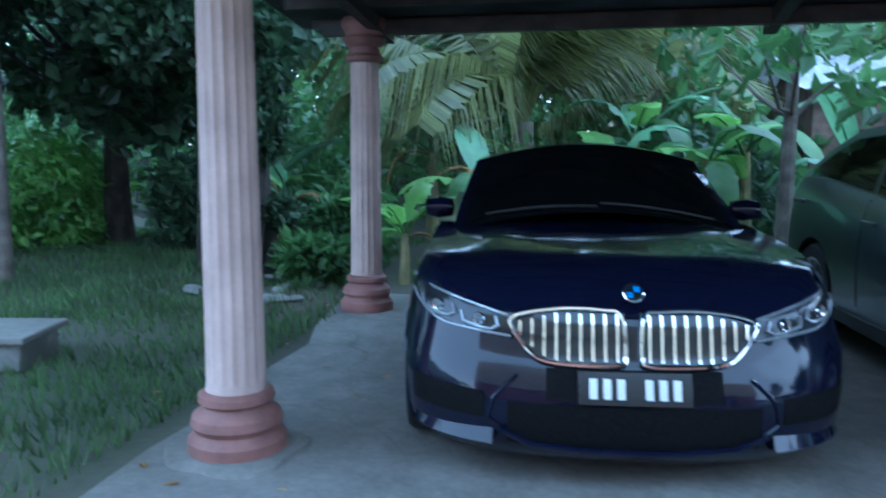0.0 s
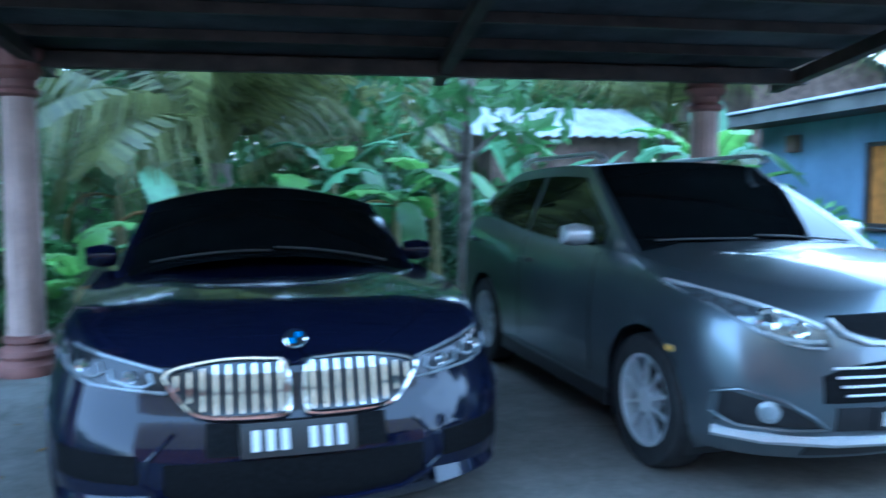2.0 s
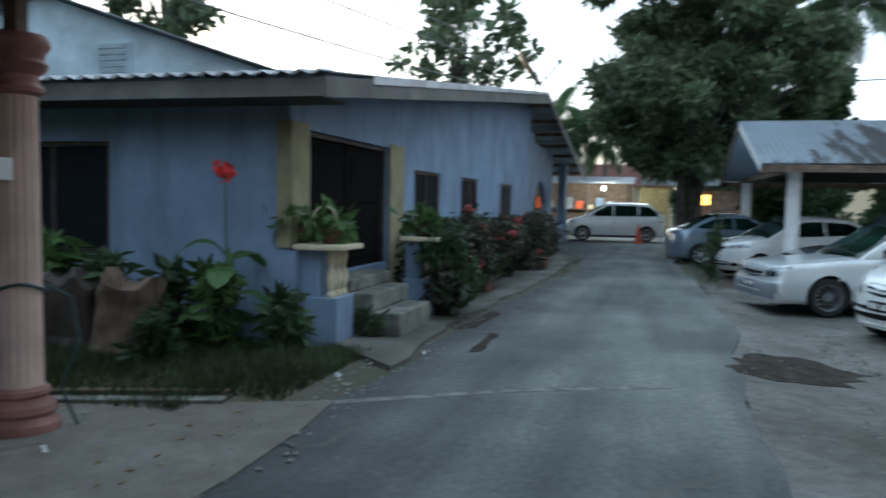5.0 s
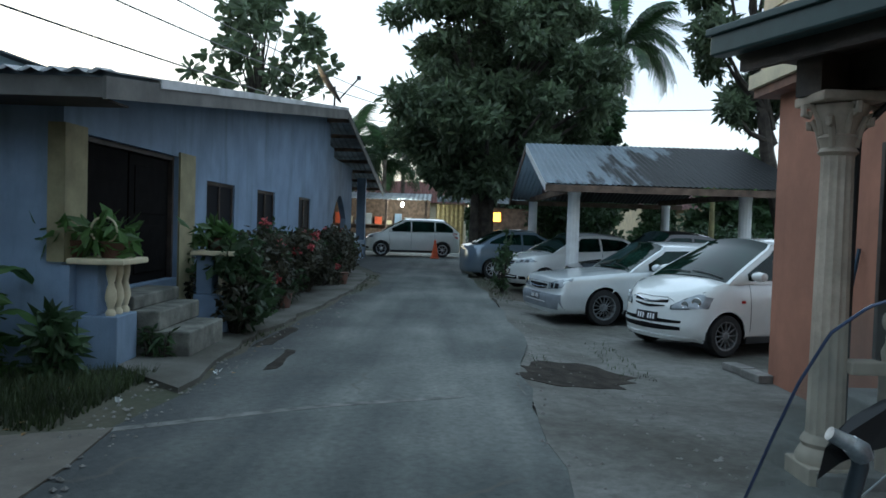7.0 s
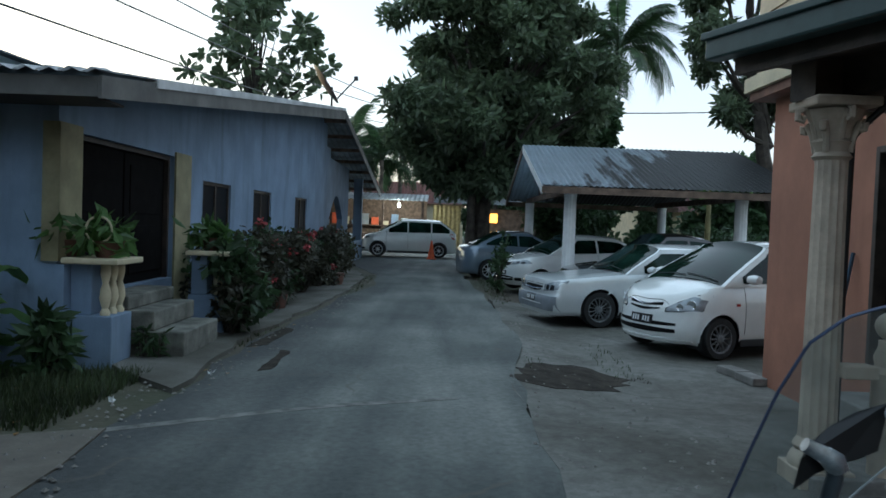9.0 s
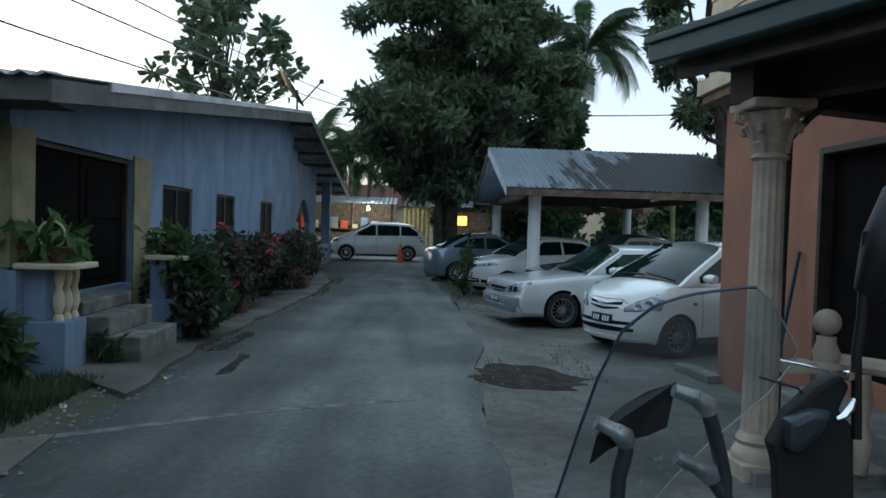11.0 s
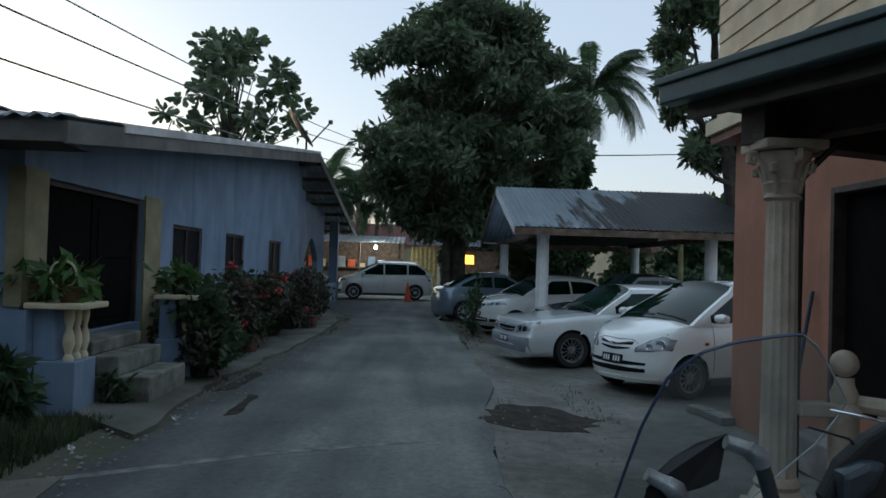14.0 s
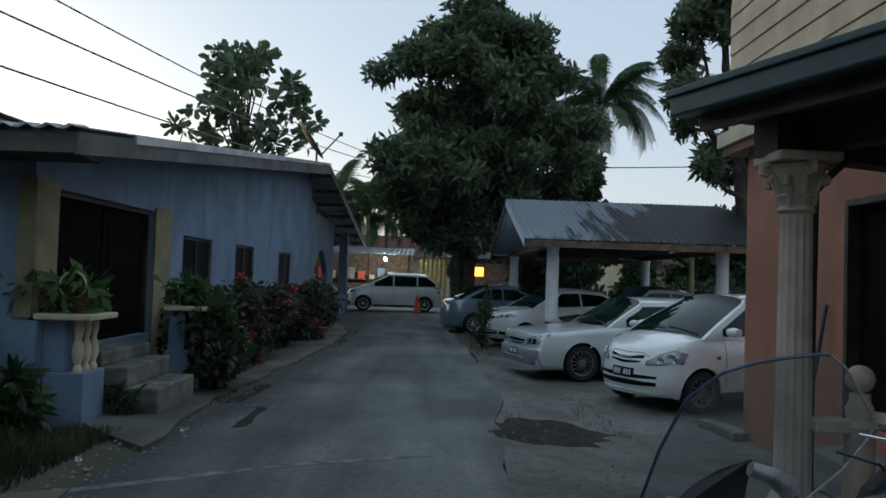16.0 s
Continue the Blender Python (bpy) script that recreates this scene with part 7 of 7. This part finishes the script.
part("wall", corrugated((45.0, 0.22, 2.62), (0, -1.6, 0), (0.02, 0, -2.62), 0.25, 0.025), mat("yellow sheet", (0.42, 0.34, 0.15), 0.6, vary=0.2), hut)
part("wall", box(45.2, 48, -5.5, -2.4, 0, 2.5), BROWN_WOOD, hut)
part("window", box(45.14, 45.18, -3.52, -2.78, 1.72, 2.24), glow("amber window glow", (1.0, 0.42, 0.05), 2.6), hut, "glowing amber window")
part("roof", corrugated((44.6, 0.2, 2.75), (0, -6.0, 0), (4, 0, 0.5), 0.25, 0.025), OLD_TIN, hut)
far_house("far_house", "distant house with a red brown roof", 62, 72, -2, 8, 3.2, 5.0, "y", CREAM, mat("red brown roof", (0.24, 0.10, 0.08), 0.8, vary=0.2))
far_house("far_cottage", "pale cottage beyond the carport", 37, 45, -17, -9.8, 2.6, 3.9, "y", CREAM, mat("maroon roof", (0.22, 0.11, 0.10), 0.8, vary=0.2))
pl = thing("porch_light", "lit porch lamp on the far cottage", "lamp", pose(36.9, -13.0, 2.0))
part("globe", lathe([(0.001, -0.2), (0.16, -0.1), (0.18, 0), (0.12, 0.14), (0.001, 0.2)], 14), glow("porch glow", (1.0, 0.93, 0.6), 9), pl, smooth=True)
cone = thing("traffic_cone", "orange traffic cone beside the minivan", "traffic cone", pose(33.45, 0.1, 0.01))
part("base", box(-0.2, 0.2, -0.2, 0.2, 0, 0.04, 0.01), CONE, cone)
part("body", lathe([(0.16, 0.04), (0.03, 0.8), (0.001, 0.81)], 18), CONE, cone, smooth=True)
far_car = Car("silver_hatchback", "silver car beyond the porch arch", SILVER_P, 4.0, 1.66, 1.45, (0.7, 3.2), 0.3, [(0, 0.7), (0.6, 0.92), (1.1, 0.97), (3, 1.0), (4.0, 0.95)], (0.95, 1.75, 2.9, 3.7), heading(36.6, 3.4, 4.0, 195), cabw=(0.78, 0.6))
small_front(far_car, 0.62, 0.64, 0.3, 0.78, 0.3, 0.46)

# dish and aerial on the ridge
dish = thing("satellite_dish", "dark satellite dish with feed arm on the roof", "satellite dish", pose(22.6, 3.0, 4.78))
part("mast", tube([(0, 0, 0), (0, 0, 0.6)], 0.03, 7), PLASTIC, dish)
b = lathe([(0.02, 0.0), (0.25, 0.04), (0.45, 0.14), (0.5, 0.18), (0.49, 0.2), (0.25, 0.07), (0.02, 0.03)], 24)
part("reflector", b, PLASTIC, dish, m=Matrix.Translation((0, 0.25, 0.62)) @ Euler((radians(55), radians(4), radians(6))).to_matrix().to_4x4() @ Matrix.Diagonal((1.3, 1.3, 0.5, 1)), smooth=True)
part("arm", tube([(0, -0.1, 0.2), (0.05, -0.35, 0.5), (0.1, -0.65, 0.85)], 0.022, 6), PLASTIC, dish)
part("feed", box(0.05, 0.15, -0.73, -0.61, 0.82, 0.94, 0.015), PLASTIC, dish)
for i, (a, c, sag) in enumerate((((14, 12.5, 9.4), (60, 4.2, 10.9), 0.5), ((12, 11.0, 7.4), (60, 4.0, 10.3), 0.5), ((12, 10.5, 5.9), (62, 4.6, 9.4), 0.4), ((32, -6, 6.3), (70, -40, 14), 0.3))):
    a, c = Vector(a), Vector(c)
    pts = [a.lerp(c, k / 16) - Vector((0, 0, sag * 4 * (k / 16) * (1 - k / 16))) for k in range(17)]
    solo("power_cable", tube(pts, 0.028, 5), PLASTIC, "thin black overhead power cable", "cable", group="overhead cables")

# ---- porch rail and motorbike ----
rail = thing("porch_balustrade", "buff balustrade with a ball topped post", "balustrade")
part("post", lathe([(0.09, 0.0), (0.09, 0.7), (0.11, 0.74), (0.075, 0.78), (0.085, 0.84), (0.06, 0.9), (0.06, 0.94)], 18, m=Matrix.Translation((5.0, -3.1, 0))), STONE_COL, rail, smooth=True)
part("ball", lathe([(0.001, -0.086)] + [(0.086 * math.sin(math.pi * k / 10), -0.086 * math.cos(math.pi * k / 10)) for k in range(1, 10)] + [(0.001, 0.086)], 20, m=Matrix.Translation((5.0, -3.1, 1.03))), STONE_COL, rail, smooth=True)
part("handrail", box(4.94, 5.1, -3.02, -2.8, 0.7, 0.78, 0.01), STONE_COL, rail)
part("handrail", tube([(5.0, -3.18, 0.78), (4.4, -3.6, 0.78), (3.6, -4.0, 0.78)], 0.055, 8), STONE_COL, rail)
for k in range(7):
    x, y = 4.85 - 0.2 * k, -3.27 - 0.12 * k
    part("baluster", lathe([(0.04, 0.1), (0.06, 0.3), (0.03, 0.42), (0.055, 0.55), (0.035, 0.73)], 12, m=Matrix.Translation((x, y, 0))), STONE_COL, rail, smooth=True)
part("kerb", box(4.85, 5.35, -3.9, -2.6, 0, 0.1, 0.01), CEMENT, rail)
solo("mop_handle", tube([(7.02, -3.7, 0.013), (7.1, -3.97, 1.44)], 0.018, 7), mat("blue handle", (0.02, 0.05, 0.09), 0.4, vary=0), "blue mop handle leaning on the wall", "mop")
solo("door_plinth", box(3.0, 6.6, -3.98, -3.5, 0, 0.3, 0.02), CEMENT, "cement doorstep below the dark doorway", "step")
for i, (x, y) in enumerate(((9.0, -3.9), (9.45, -3.86))):
    solo("concrete_block", box(-0.2, 0.2, -0.1, 0.1, 0, 0.09, 0.012), CEMENT, "grey concrete block on the apron", "block", at=pose(x, y, 0.013 + dip(x, y), rz=8 + 5 * i), group="blocks by the wall")

bike = thing("motorbike", "parked dark motorbike with clear fly screen", "motorbike", pose(0.72, -0.92, 0.013, rz=-90))
# bike frame: +y ahead, x to its right
for y, nm in ((0.52, "front_wheel"), (-0.78, "rear_wheel")):
    w_ = part(nm, lathe([(0.04, -0.05), (0.04, 0.05)], 10), SILVER, bike, m=Matrix.Translation((0, y, 0.3)) @ Euler((0, radians(90), 0)).to_matrix().to_4x4())
    part("tyre", lathe([(0.23, -0.04), (0.27, -0.05), (0.3, 0), (0.27, 0.05), (0.23, 0.04)], 32), RUBBER, w_, smooth=True)
    part("rim", lathe([(0.2, -0.03), (0.235, -0.035), (0.235, 0.035), (0.2, 0.03), (0.2, -0.03)], 32), SILVER, w_)
part("engine", box(-0.15, 0.15, -0.35, 0.15, 0.22, 0.6, 0.04), LAMP_DARK, bike)
part("tank", lathe([(0.001, -0.3), (0.12, -0.25), (0.16, 0), (0.13, 0.22), (0.001, 0.3)], 18, m=Matrix.Translation((0, -0.05, 0.74)) @ Euler((radians(90), 0, 0)).to_matrix().to_4x4()), BLACK_P, bike, smooth=True)
part("seat", box(-0.13, 0.13, -0.85, -0.2, 0.74, 0.84, 0.04), PLASTIC, bike)
for sx in (-0.1, 0.1):
    part("fork", tube([(sx, 0.52, 0.3), (sx, 0.3, 1.0)], 0.025, 8), SILVER, bike)
part("stand", tube([(0.0, -0.1, 0.25), (-0.18, -0.12, 0.0)], 0.015, 6), PLASTIC, bike)
part("cowl", box(-0.12, 0.2, 0.2, 0.4, 0.72, 0.98, 0.05), PLASTIC, bike)
part("handlebar", tube([(-0.26, 0.14, 1.06), (-0.12, 0.25, 1.02), (0.2, 0.25, 1.02), (0.38, 0.1, 1.08)], 0.016, 8), LAMP_DARK, bike)
# fly screen: a bowed sheet with a rounded top and a bent outer corner
LEFT = [(1.14, -0.312), (1.322, -0.28), (1.386, -0.267), (1.443, -0.247), (1.473, -0.214), (1.486, -0.178), (1.493, -0.139), (1.496, -0.118)]
RIGHT = [(1.14, -0.212), (1.248, -0.154), (1.294, -0.124), (1.34, -0.089), (1.369, -0.066), (1.405, -0.05), (1.424, -0.046), (1.457, -0.07), (1.484, -0.091), (1.496, -0.108)]
b = bmesh.new()
rows = []
for i in range(41):
    z = 1.14 + 0.356 * (1 - (1 - i / 40) ** 1.6)
    x0, x1 = np.interp(z, *zip(*LEFT)), np.interp(z, *zip(*RIGHT))
    row = []
    for k in range(17):
        x = x0 + (x1 - x0) * k / 16
        row.append(b.verts.new((x, 0.46 - 0.43 * (z - 1.078) - 0.6 * (x + 0.17) ** 2, z)))
    rows.append(row)
for r0, r1 in zip(rows, rows[1:]):
    for k in range(16):
        b.faces.new((r0[k], r0[k + 1], r1[k + 1], r1[k]))
left_edge = [r[0].co.copy() for r in rows] + [v.co.copy() for v in rows[-1][1:]]
right_edge = [r[-1].co.copy() for r in reversed(rows)]
screen = part("fly_screen", b, CLEAR, bike, "clear acrylic fly screen", smooth=True)
part("screen_edge", tube(left_edge, 0.0019, 5), BLUE_EDGE, screen, "blue tinted screen edge")
# pale tube paints the white glint down the screen's right edge
part("screen_edge", tube(right_edge, 0.0013, 5), GLINT_EDGE, screen)
# bent brackets with worn silver caps
for cap, stem in (([(-0.226, 1.4), (-0.216, 1.397), (-0.204, 1.393)], [(-0.204, 1.393), (-0.193, 1.386), (-0.186, 1.367), (-0.178, 1.34), (-0.172, 1.315), (-0.168, 1.24), (-0.168, 1.1)]),
                  ([(-0.3, 1.368), (-0.29, 1.363), (-0.281, 1.359)], [(-0.281, 1.359), (-0.272, 1.353), (-0.27, 1.339), (-0.276, 1.314), (-0.278, 1.24), (-0.268, 1.1)]),
                  ([(-0.221, 1.335), (-0.21, 1.33), (-0.2, 1.326)], [(-0.2, 1.326), (-0.188, 1.32), (-0.174, 1.3)])):
    st = part("bracket", tube([(x, 0.19, z) for x, z in stem], 0.0075, 10), TUBE_GREY, bike, smooth=True)
    part("bracket_cap", tube([(x, 0.188, z) for x, z in cap], [0.0065, 0.0072, 0.0078], 12), CAP, st, "silver end cap", smooth=True)
    part("elbow", tube([(x, 0.189, z) for x, z in (cap[-1], stem[1])] + [(stem[1][0] + 0.004, 0.189, stem[1][1] - 0.008)], [0.0085, 0.0105, 0.0088], 12), CAP, st, smooth=True)
b = bmesh.new()
q = [b.verts.new(p) for p in ((-0.303, 0.2, 1.322), (-0.296, 0.202, 1.351), (-0.285, 0.205, 1.366), (-0.271, 0.207, 1.379), (-0.246, 0.206, 1.395), (-0.219, 0.2, 1.406), (-0.227, 0.2, 1.361), (-0.243, 0.203, 1.352), (-0.261, 0.203, 1.347), (-0.283, 0.2, 1.338))]
b.faces.new(q)
bmesh.ops.solidify(b, geom=b.faces[:], thickness=0.006)
part("meter_visor", b, PLASTIC, bike, "black visor panel")


def slab(pts, y0, y1, bevel=0.006):
    """An upright plate with the outline pts in (x, z), from y0 to y1."""
    bb = bmesh.new()
    f = bb.faces.new([bb.verts.new((x, y0, z)) for x, z in pts])
    r = bmesh.ops.extrude_face_region(bb, geom=[f])
    bmesh.ops.translate(bb, verts=[v for v in r["geom"] if isinstance(v, bmesh.types.BMVert)], vec=(0, y1 - y0, 0))
    bmesh.ops.bevel(bb, geom=bb.edges[:], offset=bevel, segments=2, affect="EDGES", profile=0.6)
    return bb


ctl = part("control_body", slab([(-0.098, 1.332), (-0.079, 1.368), (-0.05, 1.395), (-0.026, 1.41), (-0.014, 1.395), (-0.025, 1.369), (-0.008, 1.352), (0.004, 1.12), (-0.074, 1.12), (-0.09, 1.31)], 0.25, 0.272), RUBBER, bike, "black plastic handlebar control")
part("switch_box", slab([(-0.086, 1.36), (-0.061, 1.372), (-0.038, 1.371), (-0.051, 1.345), (-0.073, 1.325), (-0.086, 1.328)], 0.235, 0.262, 0.008), TUBE_GREY, ctl)
part("lever", tube([(-0.082, 0.27, 1.418), (-0.06, 0.262, 1.415), (-0.035, 0.255, 1.41)], 0.0016, 6), CHROME, bike, smooth=True)
part("cable", tube([(-0.1, 0.28, 1.398), (-0.065, 0.262, 1.39), (-0.05, 0.26, 1.37)], 0.0016, 6), PLASTIC, bike, smooth=True)
part("lever_pivot", lathe([(0.001, -0.006), (0.006, -0.004), (0.006, 0.004), (0.001, 0.006)], 12, m=Matrix.Translation((-0.02, 0.245, 1.408))), CHROME, bike, smooth=True)
part("clamp", tube([(-0.032, 0.243, 1.362), (-0.024, 0.243, 1.366), (-0.018, 0.243, 1.374), (-0.014, 0.243, 1.384)], [0.002, 0.004, 0.004, 0.002], 8), CHROME, bike, smooth=True)
part("mirror_stem", tube([(-0.006, 0.25, 1.34), (-0.01, 0.25, 1.43), (-0.006, 0.25, 1.47), (-0.004, 0.25, 1.56)], 0.0055, 8), PLASTIC, bike)
part("mirror", lathe([(0.001, -0.07), (0.03, -0.055), (0.042, 0), (0.03, 0.055), (0.001, 0.07)], 14, m=Matrix.Translation((0.016, 0.25, 1.55)) @ Euler((0, 0.25, 0)).to_matrix().to_4x4() @ Matrix.Diagonal((0.6, 0.4, 1, 1))), PLASTIC, bike, smooth=True)


# ---- small ground litter ----
def scatter(name, label, boxes, n, size, material, seed, flat=True):
    """Small loose bits on the ground: flat leaves or pebbles."""
    rng = np.random.default_rng(seed)
    area = np.array([(b[1] - b[0]) * (b[3] - b[2]) * b[5] for b in boxes])
    bx = np.array(boxes, float)[rng.choice(len(boxes), n, p=area / area.sum())]
    x = bx[:, 0] + rng.random(n) * (bx[:, 1] - bx[:, 0])
    y = bx[:, 2] + rng.random(n) * (bx[:, 3] - bx[:, 2])
    s, a = size * rng.uniform(0.4, 1.4, n), rng.uniform(0, 6.283, n)
    c, d = np.cos(a), np.sin(a)
    verts, faces = [], []
    for i in range(n):
        k, z = len(verts), bx[i, 4] + dip(x[i], y[i])
        if flat:
            verts += [(x[i] + s[i] * (c[i] * u - d[i] * v), y[i] + s[i] * (d[i] * u + c[i] * v), z + w * s[i]) for u, v, w in ((-1, 0, 0.03), (0, 0.4, 0.2), (1, 0, 0.05), (0, -0.4, 0.16))]
            faces += [(k, k + 2, k + 1), (k, k + 3, k + 2)]
        else:
            verts += [(x[i] + s[i] * (c[i] * u - d[i] * v), y[i] + s[i] * (d[i] * u + c[i] * v), z + w * s[i]) for u, v, w in ((-1, -0.2, 0), (0.3, -0.7, 0), (0.9, 0.2, 0), (-0.1, 0.8, 0), (0.1, 0.0, 0.6))]
            faces += [(k, k + 1, k + 4), (k + 1, k + 2, k + 4), (k + 2, k + 3, k + 4), (k + 3, k, k + 4)]
    me = bpy.data.meshes.new(name)
    me.from_pydata(verts, [], faces)
    me.materials.append(material)
    return tagged(new(name, me), label, "ground litter", kind="stuff")


scatter("fallen_leaves", "dry brown fallen leaves on the concrete", [(-2.8, -1.2, 2.6, 7.2, 0.024, 1.0), (-4.5, -2.6, 5.5, 8.5, 0.004, 2.0), (3.6, 5.6, 2.4, 4.8, 0.024, 1.6), (5.2, 7.4, 2.4, 5.5, 0.03, 1.2), (7, 12, 1.7, 2.4, 0.03, 0.6)], 230, 0.035, LEAF_DRY, 301)
scatter("loose_gravel", "loose grey gravel along the lane edges", [(3.5, 9, 1.75, 2.4, 0.02, 2.0), (9, 24, 1.3, 2.0, 0.02, 1.0), (8, 24, -2.2, -1.2, 0.013, 1.2), (1.5, 8, -2.6, -1.0, 0.013, 0.8), (16, 30, -6, -1.5, 0.004, 0.4)], 1500, 0.022, CEMENT, 302, flat=False)
